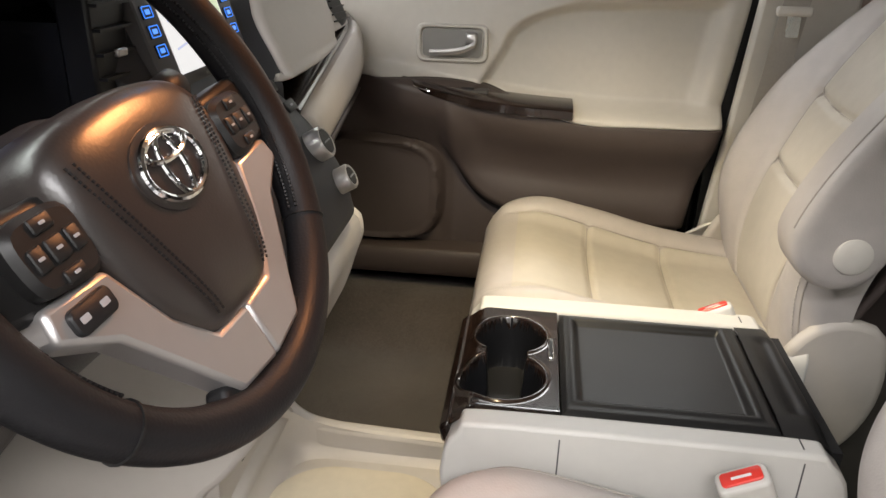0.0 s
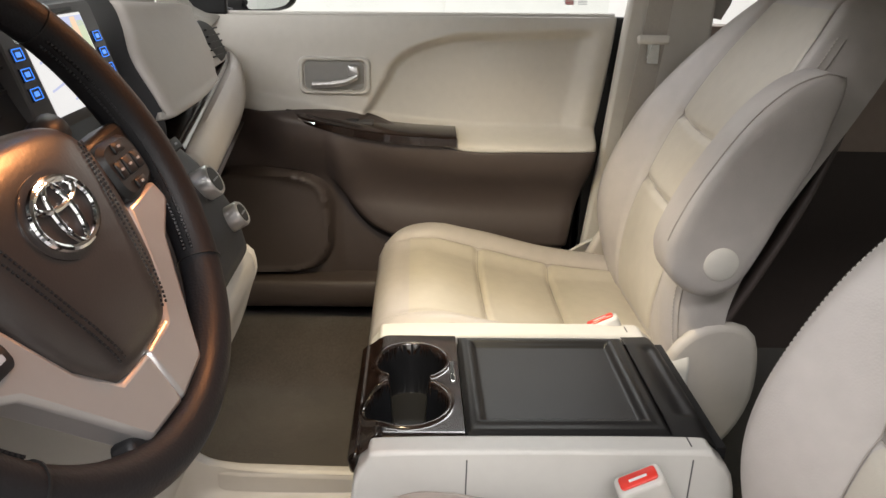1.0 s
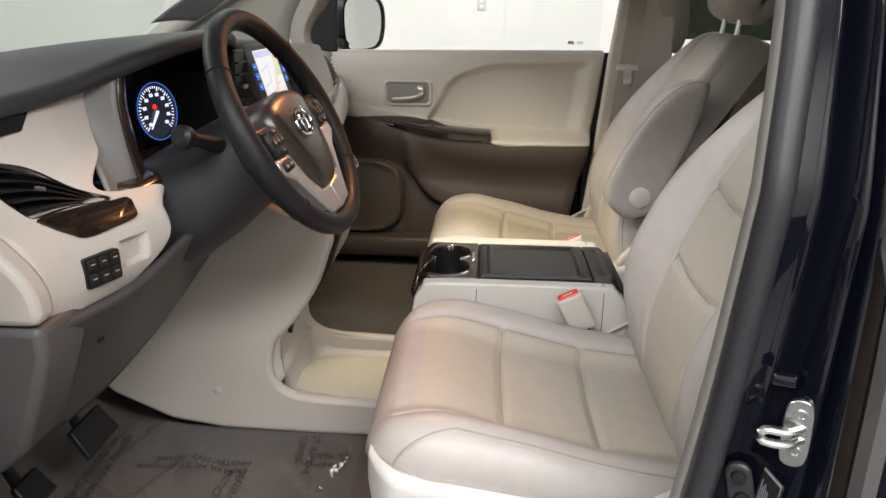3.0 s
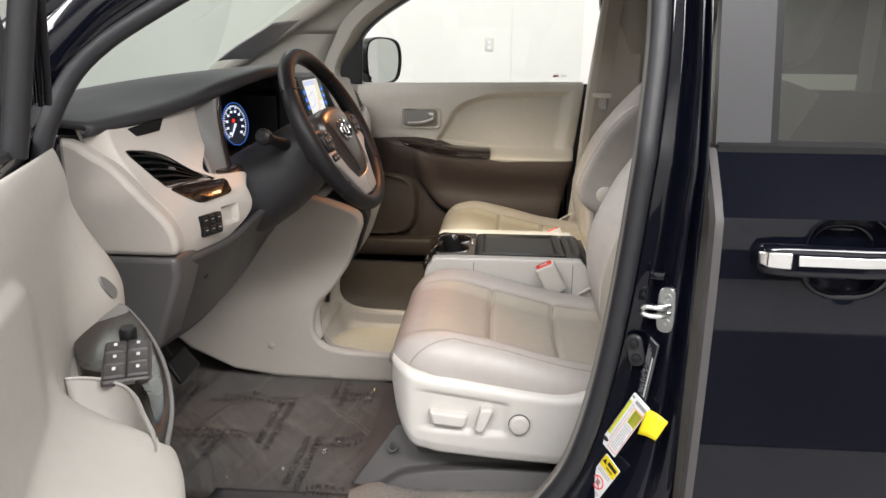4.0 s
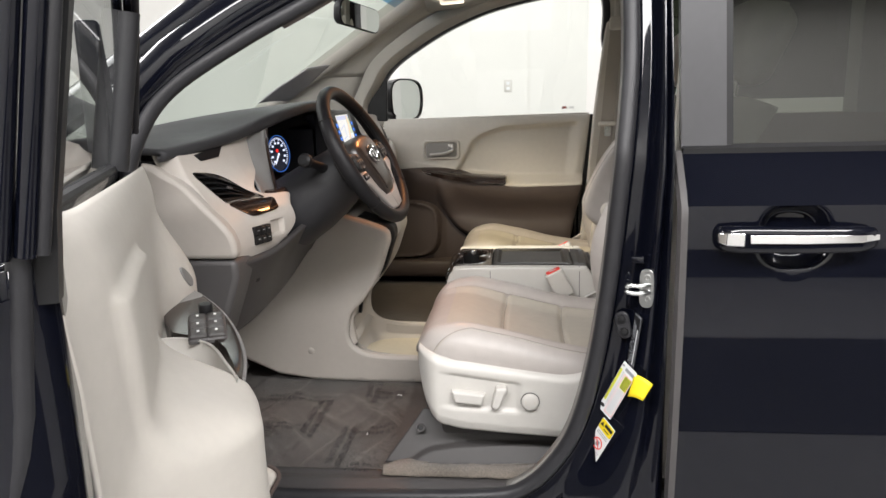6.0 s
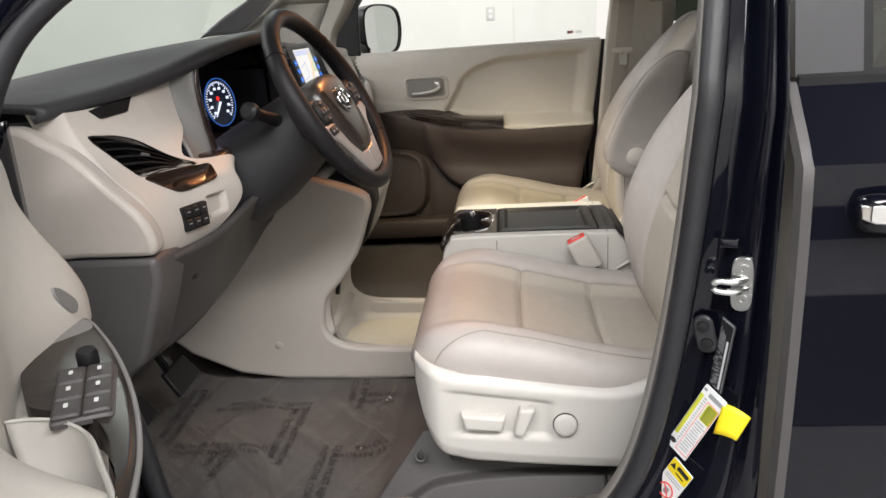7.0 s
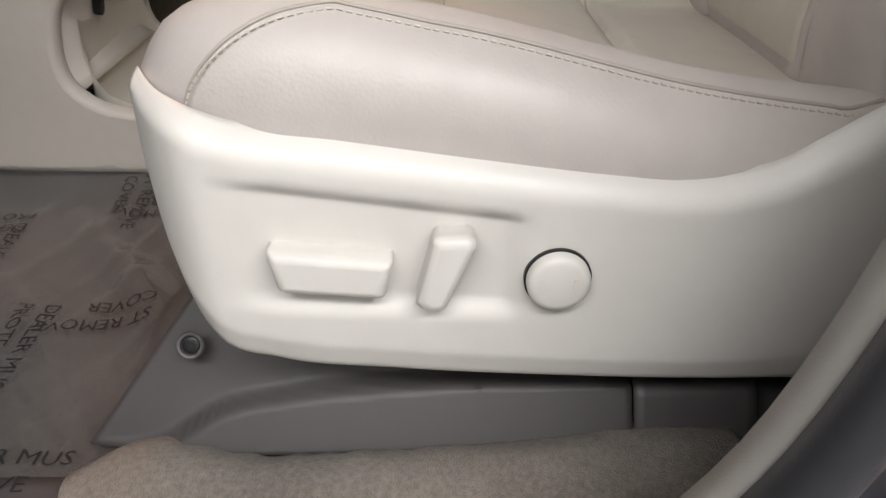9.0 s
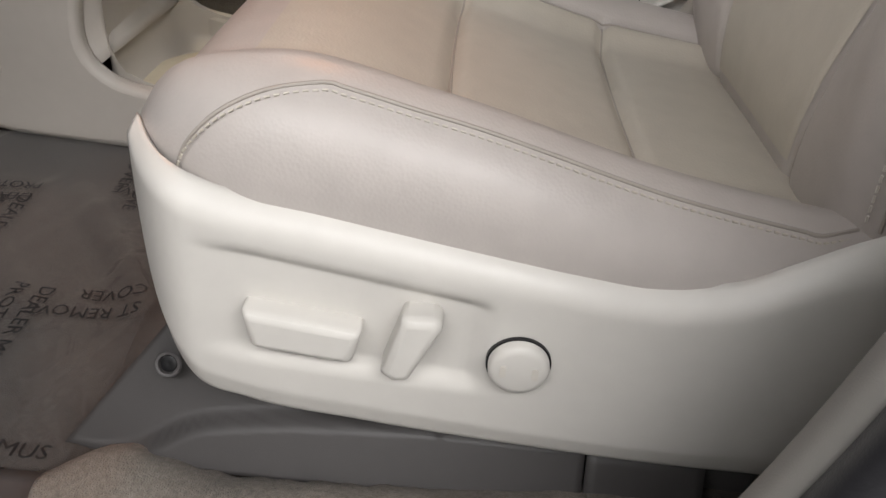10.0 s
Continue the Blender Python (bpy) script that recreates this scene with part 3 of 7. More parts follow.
# ---- centre console between the seats ----
def center_console():
    o = thing("center_console", (0.33, 0, 0.43), "cream console box with wood-grain cup holders and black tray lid", "console")
    side = [(0.113, 0.73), (0.119, 0.768), (0.135, 0.790), (0.165, 0.801), (0.488, 0.801), (0.522, 0.793), (0.545, 0.768), (0.555, 0.72)]
    for y0, y1 in ((-0.158, -0.126), (0.116, 0.158)):
        part("side_panel", prism(smooth_through(side, 36).tolist() + [(0.55, 0.44), (0.20, 0.44), (0.125, 0.60)], "y", y0, y1), CREAM, o, "cream plastic console side", bevel=0.012, segments=3)
    part("front_panel", block(0.118, 0.128, -0.14, 0.14, 0.60, 0.76), CREAM, o)
    part("rear_panel", block(0.535, 0.549, -0.14, 0.14, 0.44, 0.745), CREAM, o)
    for x in (0.243, 0.497):
        part("panel_joint", prism([(-0.1586, 0.50), (-0.1586, 0.789), (-0.1555, 0.7970), (-0.147, 0.8014), (-0.130, 0.8014), (-0.126, 0.79), (0.126, 0.79), (0.130, 0.8014), (0.147, 0.8014), (0.1555, 0.7970), (0.1586, 0.789), (0.1586, 0.50)], "x", x - 0.0008, x + 0.0008), GREY, o)
    cups = ((0.181, 0.045, 0.046), (0.175, -0.055, 0.051))

    def cup_top(x, y):
        z = 0.800 - 0.016 * step(0.155, 0.118, x) ** 2 - 0.004 * step(0.115, 0.135, abs(y)) ** 2
        rim = min((math.hypot(x - a, y - b) - r) for a, b, r in cups)
        if abs(y + 0.005) < 0.03 and abs(x - 0.178) < 0.028:
            rim = min(rim, abs(x - 0.178) - 0.026)
        if rim < 0:
            return z - 0.075 * step(0.0, -0.006, rim), rim
        return z + 0.002 * groove(rim - 0.003, 0.003), rim

    xs, ys = np.linspace(0.118, 0.243, 76), np.linspace(-0.135, 0.118, 150)
    wood_bm, cup_bm = bmesh.new(), bmesh.new()
    for want, bm in ((True, wood_bm), (False, cup_bm)):
        vs = {}
        for i in range(len(xs) - 1):
            for j in range(len(ys) - 1):
                rim = cup_top((xs[i] + xs[i + 1]) / 2, (ys[j] + ys[j + 1]) / 2)[1]
                if (rim > -0.001) == want:
                    q = []
                    for a, b in ((i, j), (i + 1, j), (i + 1, j + 1), (i, j + 1)):
                        if (a, b) not in vs:
                            vs[a, b] = bm.verts.new((xs[a], ys[b], cup_top(xs[a], ys[b])[0]))
                        q.append(vs[a, b])
                    bm.faces.new(q)
    part("cup_holder_panel", wood_bm, WOOD, o, "glossy dark wood-grain panel", angle=60)
    part("cup_well", cup_bm, BLACK, o, "two joined black cup wells", angle=60)
    part("front_lip", prism([(0.112, 0.755), (0.108, 0.775), (0.120, 0.786), (0.124, 0.755)], "y", -0.137, 0.120), WOOD, o, bevel=0.004)
    part("lid_latch", block(0.230, 0.238, -0.010, 0.040, 0.797, 0.803), CHROME, o, "chrome latch", bevel=0.002)

    def tray(x, y):
        e = min(x - 0.262, 0.462 - x, y + 0.100, 0.098 - y)
        z = 0.802 - 0.006 * step(0.002, 0.009, e) + 0.002 * groove(e + 0.002, 0.004)
        out = min(x - 0.246, 0.484 - x, y + 0.122, 0.112 - y)
        return (x, y, z - 0.004 * step(0.008, 0.0, out) ** 2)
    part("lid_tray", sheet(tray, np.linspace(0.246, 0.482, 110), np.linspace(-0.128, 0.115, 110)), BLACK_SATIN, o, "satin black lid with a raised rim", angle=70)

    def rear(x, y):
        z = 0.802 - 0.05 * step(0.51, 0.56, x) ** 2 - 0.004 * step(0.085, 0.135, abs(y)) - 0.004 * groove(x - 0.512, 0.010) * step(0.09, 0.08, abs(y))
        return (x, y, z)
    part("rear_lid", sheet(rear, np.linspace(0.4835, 0.556, 40), np.linspace(-0.135, 0.120, 50)), BLACK_SATIN, o, "satin black rear lid with a finger groove", angle=70)
    part("lid_skirt", block(0.246, 0.545, -0.132, 0.116, 0.772, 0.788), BLACK, o)


center_console()


# ---- steering wheel ----
def steering_wheel():
    c = Vector((-0.0575, -0.3963, 1.1507))
    n, up = Vector((0.877, -0.0847, 0.473)), Vector((-0.4708, 0.0455, 0.8811))
    m = facing(c, n, up) @ pose(0, 0, 0, 0, 0, 4.5)
    o = thing("steering_wheel", c, "black leather steering wheel with silver spokes", "steering wheel")
    P = lambda x, y, z: m @ Vector((x, y, z))
    ring = np.linspace(0, 2 * math.pi, 96, endpoint=False)
    R = 0.174
    thick = [0.0165 + 0.0025 * max(0, math.cos(2 * a)) ** 2 for a in ring]
    part("rim", tube([P(R * math.cos(a), R * math.sin(a), 0) for a in ring], thick, 20, True, up=n), WHEEL, o, "stitched black leather rim", angle=80)
    for a in (38, 142, 218, 322):
        p = P(R * math.cos(radians(a)), R * math.sin(radians(a)), 0)
        t = P(-math.sin(radians(a)), math.cos(radians(a)), 0) - c
        part("rim_joint", tube([p - 0.0007 * t, p + 0.0007 * t], 0.0181, 20), BLACK_SATIN, o)
    for a0, a1 in ((-36, 36), (144, 216)):
        arc = [radians(a) for a in np.linspace(a0, a1, 60)]
        for rr, zz in ((0.1575, 0.007), (0.1560, 0.001)):
            part("stitching", stitches([P(rr * math.cos(a), rr * math.sin(a), zz) for a in arc], (0, 0, 0), r=0.0013), BLACK, o)
    hub = [(-0.086, 0.018), (-0.062, 0.042), (0, 0.050), (0.062, 0.042), (0.086, 0.018), (0.084, -0.028), (0.067, -0.080), (0.040, -0.110), (0.0, -0.115), (-0.040, -0.110), (-0.067, -0.080), (-0.084, -0.028)]
    hub = smooth_through(hub, 72, True)
    rings = []
    for k, h in ((1.02, -0.045), (1.02, -0.012), (1.0, 0.000), (0.975, 0.007), (0.92, 0.012), (0.78, 0.0165), (0.5, 0.019), (0.2, 0.0195)):
        rings.append([P(x * k, -0.012 + (y + 0.012) * k, h) for x, y in hub])
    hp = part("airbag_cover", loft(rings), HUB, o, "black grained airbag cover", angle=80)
    hub_h = lambda x, y: soft(max(abs(x) / 0.086, abs(y + 0.03) / 0.085), [0.0, 0.5, 0.78, 0.92, 1.0], [0.0195, 0.019, 0.0165, 0.012, 0.005])
    for sd in (-1, 1):
        for dx in (0, 0.006):
            seam = [(sd * (x - dx), y) for x, y in zip(np.linspace(0.074, 0.038, 40), np.linspace(0.022, -0.100, 40))]
            part("stitching", stitches([P(x, y, hub_h(x, y) + 0.0004) for x, y in seam], (0, 0, 0), r=0.0009), BLACK, hp)
    em = m @ Matrix.Translation((0.0, -0.008, 0.0195))
    oval = lambda a, b, k=40: [(a * math.cos(t), b * math.sin(t)) for t in np.linspace(0, 2 * math.pi, k, endpoint=False)]
    def ring_bar(a, b, r, z=0.003, dx=0, dy=0):
        return tube([em @ Vector((x + dx, y + dy, z)) for x, y in oval(a, b)], r, 8, True, up=n)
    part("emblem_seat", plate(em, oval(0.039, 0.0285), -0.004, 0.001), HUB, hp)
    part("emblem", joined([ring_bar(0.0315, 0.0220, 0.0026), ring_bar(0.0105, 0.0205, 0.0022), ring_bar(0.0225, 0.0080, 0.0022, dy=0.0120)]), CHROME, hp, "chrome oval badge")
    arm = [(0.086, -0.034), (0.137, -0.031), (0.142, -0.050), (0.106, -0.071), (0.079, -0.108), (0.062, -0.132), (0.048, -0.152), (0.0, -0.157), (0.0, -0.113), (0.038, -0.111), (0.064, -0.082)]
    for sd in (-1, 1):
        part("spoke", plate(m, [(sd * x, y) for x, y in arm], -0.016, 0.008, 0.0), SILVER, o, "satin silver spoke", bevel=0.004)
        part("spoke_arm", plate(m, [(sd * x, y) for x, y in ((0.06, 0.016), (0.160, 0.022), (0.166, -0.030), (0.10, -0.042))], -0.030, 0.002), BLACK_SATIN, o, bevel=0.006)
        part("spoke_foot", plate(m, [(sd * x, y) for x, y in ((0.030, -0.150), (0.060, -0.138), (0.075, -0.158), (0.035, -0.170))], -0.014, 0.004), BLACK, o, bevel=0.004)
        pod = part("button_pod", plate(m, [(sd * x, y) for x, y in smooth_through([(0.088, 0.010), (0.128, 0.012), (0.136, 0.0), (0.134, -0.024), (0.124, -0.030), (0.090, -0.032), (0.084, -0.012)], 30, True)], -0.004, 0.014, 0.004), BLACK_SATIN, o, "black button pod")
        for bx, by, w, h in ((0.110, 0.005, 0.016, 0.009), (0.096, -0.010, 0.010, 0.014), (0.124, -0.010, 0.010, 0.014), (0.110, -0.025, 0.016, 0.008), (0.110, -0.010, 0.013, 0.014)):
            k = part("button", plate(m @ Matrix.Translation((sd * bx, by, 0.014)), rounded(w, h, 0.002), -0.002, 0.0018, 0.0008), BLACK_SATIN, pod)
            part("button_mark", plate(m @ Matrix.Translation((sd * bx, by, 0.0160)), rounded(0.0042, 0.0018, 0.0005), -0.001, 0.0003), PRINT_GREY, pod)
    sm = m @ Matrix.Translation((-0.112, -0.047, 0.008))
    tr = part("trip_switch", plate(sm, rounded(0.034, 0.016, 0.005), -0.003, 0.004, 0.001), BLACK, o, "black trip switch")
    for dx in (-0.009, 0.008):
        part("switch_mark", plate(sm @ Matrix.Translation((dx, 0, 0.004)), rounded(0.007, 0.004, 0.001), -0.001, 0.0004), PRINT_GREY, tr)
    m = m @ Matrix.Translation((0, 0, -0.012))
    # tilting cowl behind the wheel
    back = lambda x, y, z: m @ Vector((x, y, z))
    rings = []
    for z, k, dy in ((-0.034, 0.95, -0.012), (-0.05, 1.08, -0.014), (-0.10, 1.22, -0.022), (-0.16, 1.34, -0.030), (-0.24, 1.42, -0.036)):
        rings.append([back(0.078 * k * math.cos(t), 0.066 * k * math.sin(t) + dy, z) for t in np.linspace(0, 2 * math.pi, 40, endpoint=False)])
    col = thing("steering_column", c - 0.12 * n, "charcoal plastic steering column cowl", "steering column")
    part("cowl", loft(rings), DASH_DARK, col, angle=60)
    for sd in (-1, 1):
        root = back(sd * 0.07, 0.02, -0.075)
        tip = back(sd * 0.185, 0.035, -0.062) if sd > 0 else Vector((-0.170, -0.545, 1.150))
        st = part("stalk", tube([root, root.lerp(tip, 0.6), tip], [0.013, 0.010, 0.011], 12), BLACK, col, "black column stalk")
        part("stalk_knob", tube([tip + (tip - root) * k for k in (-0.16, -0.08, 0.06, 0.12)], [0.012, 0.0165, 0.0165, 0.011], 16), BLACK, st)


steering_wheel()


# ---- car body: pillars, sills, roof, glass ----
def lean_y(z, side):
    """How far out the body side stands at a height: upright below the belt, leaning in above it."""
    return side * (0.875 - 0.29 * max(0.0, z - 1.17))


OPENING = [(0.535, 1.48), (0.533, 1.33), (0.518, 1.17), (0.497, 0.95), (0.473, 0.785), (0.442, 0.66), (0.403, 0.584), (0.345, 0.522), (0.265, 0.497),
           (0.0, 0.487), (-0.19, 0.487), (-0.25, 0.52), (-0.275, 0.62), (-0.300, 0.76), (-0.375, 0.90), (-0.425, 1.02), (-0.430, 1.13), (-0.398, 1.245),
           (-0.337, 1.322), (-0.205, 1.405), (-0.074, 1.473), (0.06, 1.545), (0.25, 1.625), (0.42, 1.655), (0.50, 1.63), (0.53, 1.57)]


def car_body():
    o = thing("minivan_body", (0.3, 0, 0.25), "black minivan body shell with its front doorway open", "minivan")
    curve = smooth_through(OPENING, 160, True)
    cx = curve - curve.mean(0)

    def ring(k0, k1, side, y0, y1):
        """A band round the doorway between two distances outside its edge."""
        nrm = np.roll(curve, -1, 0) - np.roll(curve, 1, 0)
        nrm = np.stack([-nrm[:, 1], nrm[:, 0]], -1)
        nrm /= np.linalg.norm(nrm, axis=1)[:, None]
        if ((curve + nrm * 0.01 - curve.mean(0)) ** 2).sum() < (cx**2).sum():
            nrm = -nrm
        a, b = curve + nrm * k0, curve + nrm * k1
        return [[(x, lean_y(z, side) + side * dy, z) for x, z in c] for c, dy in ((a, y0), (b, y1))]

    # inner lip of the trim, rubber seal, painted flange
    keep = [i for i in range(160) if curve[i][0] > 0.30 or curve[i][1] > 1.44]
    turn = next(k for k in range(len(keep)) if keep[k] - keep[k - 1] > 1)
    keep = keep[turn:] + keep[:turn]
    part("doorway_trim", loft([[r[i] for i in keep] for r in ring(-0.008, -0.002, -1, -0.026, -0.002)], cap=False, ring_closed=False), TRIM_GREY, o, "grey-beige doorway trim", solid=0.008)
    seal = [(x, lean_y(z, -1) - 0.004, z) for x, z in curve]
    part("doorway_seal", tube(seal, 0.0155, 12, True, up=(0, 1, 0)), RUBBER, o, "dark rubber door seal", angle=80)
    part("doorway_flange", loft(ring(0.006, 0.024, -1, -0.012, -0.004) + ring(0.03, 0.04, -1, -0.004, -0.005)[1:] + ring(0.03, 0.075, -1, 0, -0.002)[1:], cap=False), PAINT, o, "glossy black painted door flange", solid=0.006)
    # pillar between the doors
    zs = np.linspace(0.42, 1.68, 40)
    front = lambda z: soft(z, [0.42, 0.52, 0.58, 0.66, 0.785, 0.95, 1.17, 1.33, 1.48, 1.68], [0.38, 0.40, 0.435, 0.475, 0.505, 0.53, 0.553, 0.567, 0.570, 0.57])
    def bp(z, t):
        x = front(z) + (0.606 - front(z)) * t
        y = lean_y(z, -1) + 0.004 - 0.040 * step(0.05, 0.60, t) + 0.016 * groove(t - 0.74, 0.07) + 0.03 * step(0.93, 1.0, t)
        return (x, y, z)
    part("middle_pillar", sheet(bp, zs, np.linspace(0, 1, 24)), PAINT, o, "glossy black pillar between the doors", angle=60)
    part("rocker_panel", prism([(-0.905, 0.24), (-0.925, 0.30), (-0.915, 0.42), (-0.885, 0.468), (-0.80, 0.45), (-0.80, 0.24)], "x", -0.6, 2.2), PAINT, o, "black rocker panel", bevel=0.008)
    # far side: window frame, quarter light and pillars
    win = smooth_through([(-0.205, 1.195), (-0.20, 1.36), (-0.02, 1.495), (0.20, 1.592), (0.45, 1.645), (0.60, 1.655), (0.64, 1.63), (0.643, 1.5), (0.608, 1.207)], 90, True)
    out = smooth_through([(-0.25, 1.15), (-0.285, 1.375), (-0.09, 1.545), (0.18, 1.665), (0.45, 1.72), (0.66, 1.73), (0.78, 1.70), (0.80, 1.5), (0.74, 1.15)], 90, True)
    mid = win * 0.82 + out * 0.18
    stop = next(i for i in range(40, 90) if win[i][1] < 1.225)
    yb = lambda z: 0.80 - 0.14 * max(0, z - 1.2)
    R = lambda c, d: [(x, yb(z) - d, z) for x, z in c]
    part("window_seal", loft([R(win[:stop], -0.03), R(win[:stop], 0.0), R(mid[:stop], 0.004)], cap=False, ring_closed=False), RUBBER, o, "black window seal", solid=0.004)
    part("pillar_trim", loft([R(mid[:stop], 0.002), R((win * 0.5 + out * 0.5)[:stop], 0.03), R(out[:stop], 0.03)], cap=False, ring_closed=False), HEADLINER, o, "grey-beige pillar trim", solid=0.01)
    part("sail_panel", prism([(-0.355, 1.19), (-0.205, 1.19), (-0.20, 1.385), (-0.285, 1.36)], "y", 0.775, 0.79), BLACK, o, "black mirror sail panel", bevel=0.004)
    low_edge = smooth_through([(-0.285, 0.776, 1.372), (-0.18, 0.752, 1.475), (-0.05, 0.730, 1.572), (0.18, 0.712, 1.668)], 20)
    high_edge = smooth_through([(-0.50, 0.69, 1.372), (-0.33, 0.68, 1.478), (-0.18, 0.665, 1.575), (0.02, 0.63, 1.69)], 20)
    part("pillar_infill", sheet(lambda i, t: tuple(low_edge[int(i)] * (1 - t) + high_edge[int(i)] * t), range(20), np.linspace(0, 1, 6)), HEADLINER, o, "grey-beige pillar trim", solid=0.008)
    low_edge_b = smooth_through([(-0.352, 0.790, 1.17), (-0.350, 0.788, 1.24), (-0.318, 0.782, 1.32), (-0.285, 0.776, 1.376)], 20)
    high_edge_b = smooth_through([(-0.82, 0.735, 1.16), (-0.72, 0.715, 1.225), (-0.60, 0.70, 1.305), (-0.50, 0.69, 1.376)], 20)
    part("pillar_infill", sheet(lambda i, t: tuple(low_edge_b[int(i)] * (1 - t) + high_edge_b[int(i)] * t), range(20), np.linspace(0, 1, 6)), HEADLINER, o, "grey-beige pillar trim", solid=0.008)
    for side in (-1, 1):
        path = smooth_through([(-0.84, 0.73, 1.15), (-0.63, 0.70, 1.287), (-0.33, 0.68, 1.478), (-0.06, 0.65, 1.652), (0.10, 0.60, 1.72)], 24)
        path = [(x, side * y, z) for x, y, z in path]
        part("windscreen_pillar", tube(path, [0.030 + 0.012 * k / 23 for k in range(24)], 14, up=(0, 1, 0)), HEADLINER, o, "grey-beige windscreen pillar trim", angle=80)
        path = [(x - 0.012, side * (abs(y) + 0.050), z - (0.028 if side < 0 else 0.004)) for x, y, z in path]
        part("outer_pillar", tube(path, 0.038 if side < 0 else 0.026, 12, flat=1.0, up=(0, 1, 0)), PAINT, o, "glossy black windscreen pillar", angle=80)
    # near side roof rail over the doorway
    rail = [(x, lean_y(z, -1) + 0.02, z + 0.055) for x, z in smooth_through(OPENING[18:25], 20)]
    part("roof_rail", tube([(-0.45, -0.83, 1.28)] + rail + [(0.8, -0.70, 1.72), (2.2, -0.70, 1.72)], 0.045, 14, up=(0, 1, 0)), PAINT, o, "black roof rail")
    # roof and headliner
    def roof(d):
        return lambda x, t: (x, t * 0.70, 1.755 + d - 0.06 * t**4 - 0.075 * step(0.5, -0.02, x) - 0.02 * t * t)
    part("headliner", sheet(roof(0.0), np.linspace(-0.02, 3.0, 30), np.linspace(-1, 1, 24)), HEADLINER, o, "grey-beige cloth headliner", solid=0.02, offset=1)
    part("roof_panel", sheet(roof(0.06), np.linspace(-0.06, 3.0, 30), np.linspace(-1.05, 1.05, 24)), PAINT, o, "black painted roof", solid=0.01, offset=1)
    # windscreen with its blue shade band
    def screen(a0, a1):
        def at(a, t):
            a = a0 + (a1 - a0) * a
            w = 0.72 - 0.12 * a
            return (-0.79 + 0.765 * a - 0.05 * (1 - t * t) * (1 - a), t * w, 1.185 + 0.492 * a + 0.008 * math.sin(a * math.pi))
        return at
    g = part("windscreen", sheet(screen(0, 0.86), np.linspace(0, 1, 14), np.linspace(-1, 1, 20)), GLASS_GREEN, o, "clear windscreen glass")
    g.visible_shadow = False
    g = part("shade_band", sheet(screen(0.86, 1.0), np.linspace(0, 1, 5), np.linspace(-1, 1, 20)), GLASS_BLUE, o, "blue-tinted shade band of the windscreen")
    g.visible_shadow = False
    # bonnet and wings ahead of the windscreen
    part("bonnet", sheet(lambda x, t: (x, t * 0.80, 1.10 - 0.16 * ((-0.95 - x) / 0.8) ** 1.6 - 0.06 * t**4), np.linspace(-1.75, -0.96, 16), np.linspace(-1, 1, 20)), PAINT, o, "black bonnet", solid=0.01)
    for side in (-1, 1):
        part("front_wing", sheet(lambda x, t: (x, side * (0.955 - 0.10 * t**3 - 0.02 * (1 - t)), 0.30 + 0.76 * t), np.linspace(-1.75, -0.52, 16), np.linspace(0, 1, 16)), PAINT, o, "black front wing", solid=0.01)
        part("cowl_side", block(-0.98, -0.44, side * 0.74, side * 0.86, 0.45, 1.12), PAINT, o)
    part("firewall", prism([(-0.98, 0.40), (-0.66, 0.43), (-0.80, 0.85), (-0.92, 1.10), (-1.0, 1.10)], "y", -0.75, 0.75), TAUPE, o, "taupe carpeted bulkhead")
    part("floor_pan", block(-0.68, 3.0, -0.80, 0.80, 0.38, 0.425), BLACK, o)
    # far side behind the front door: sliding door lining and window posts
    part("side_lining_lower", block(0.79, 3.0, 0.76, 0.82, 0.42, 0.93), TAUPE, o, "dark taupe lower side lining")
    part("side_lining_upper", block(0.79, 3.0, 0.755, 0.82, 0.93, 1.19), LINING_BROWN, o, "brown-beige upper side lining")
    part("rear_post", block(1.55, 1.75, 0.66, 0.78, 1.19, 1.70), HEADLINER, o)
    part("rear_closing", block(2.98, 3.02, -0.80, 0.80, 0.42, 1.72), TAUPE, o)
    g = part("side_glass", block(0.80, 2.98, 0.775, 0.780, 1.245, 1.70), GLASS_TINT, o, "dark privacy glass")
    g.visible_shadow = False
    part("door_jamb", block(0.565, 0.68, 0.79, 0.82, 0.45, 1.20), BLACK, o, "black door jamb")
    # beltline trim inside the middle pillar
    part("pillar_cover", prism([(0.575, 0.50), (0.60, 0.95), (0.625, 1.20), (0.64, 1.66), (0.72, 1.66), (0.70, 1.20), (0.68, 0.50)], "y", -0.80, -0.76), CREAM_SOFT, o, "beige middle pillar cover", bevel=0.008)
    part("pillar_cover", prism([(0.545, 0.50), (0.592, 0.95), (0.612, 1.19), (0.655, 1.55), (0.665, 1.66), (0.80, 1.66), (0.79, 0.50)], "y", 0.745, 0.775), CREAM_SOFT, o, "beige middle pillar cover", bevel=0.008)
    return o


car_body()


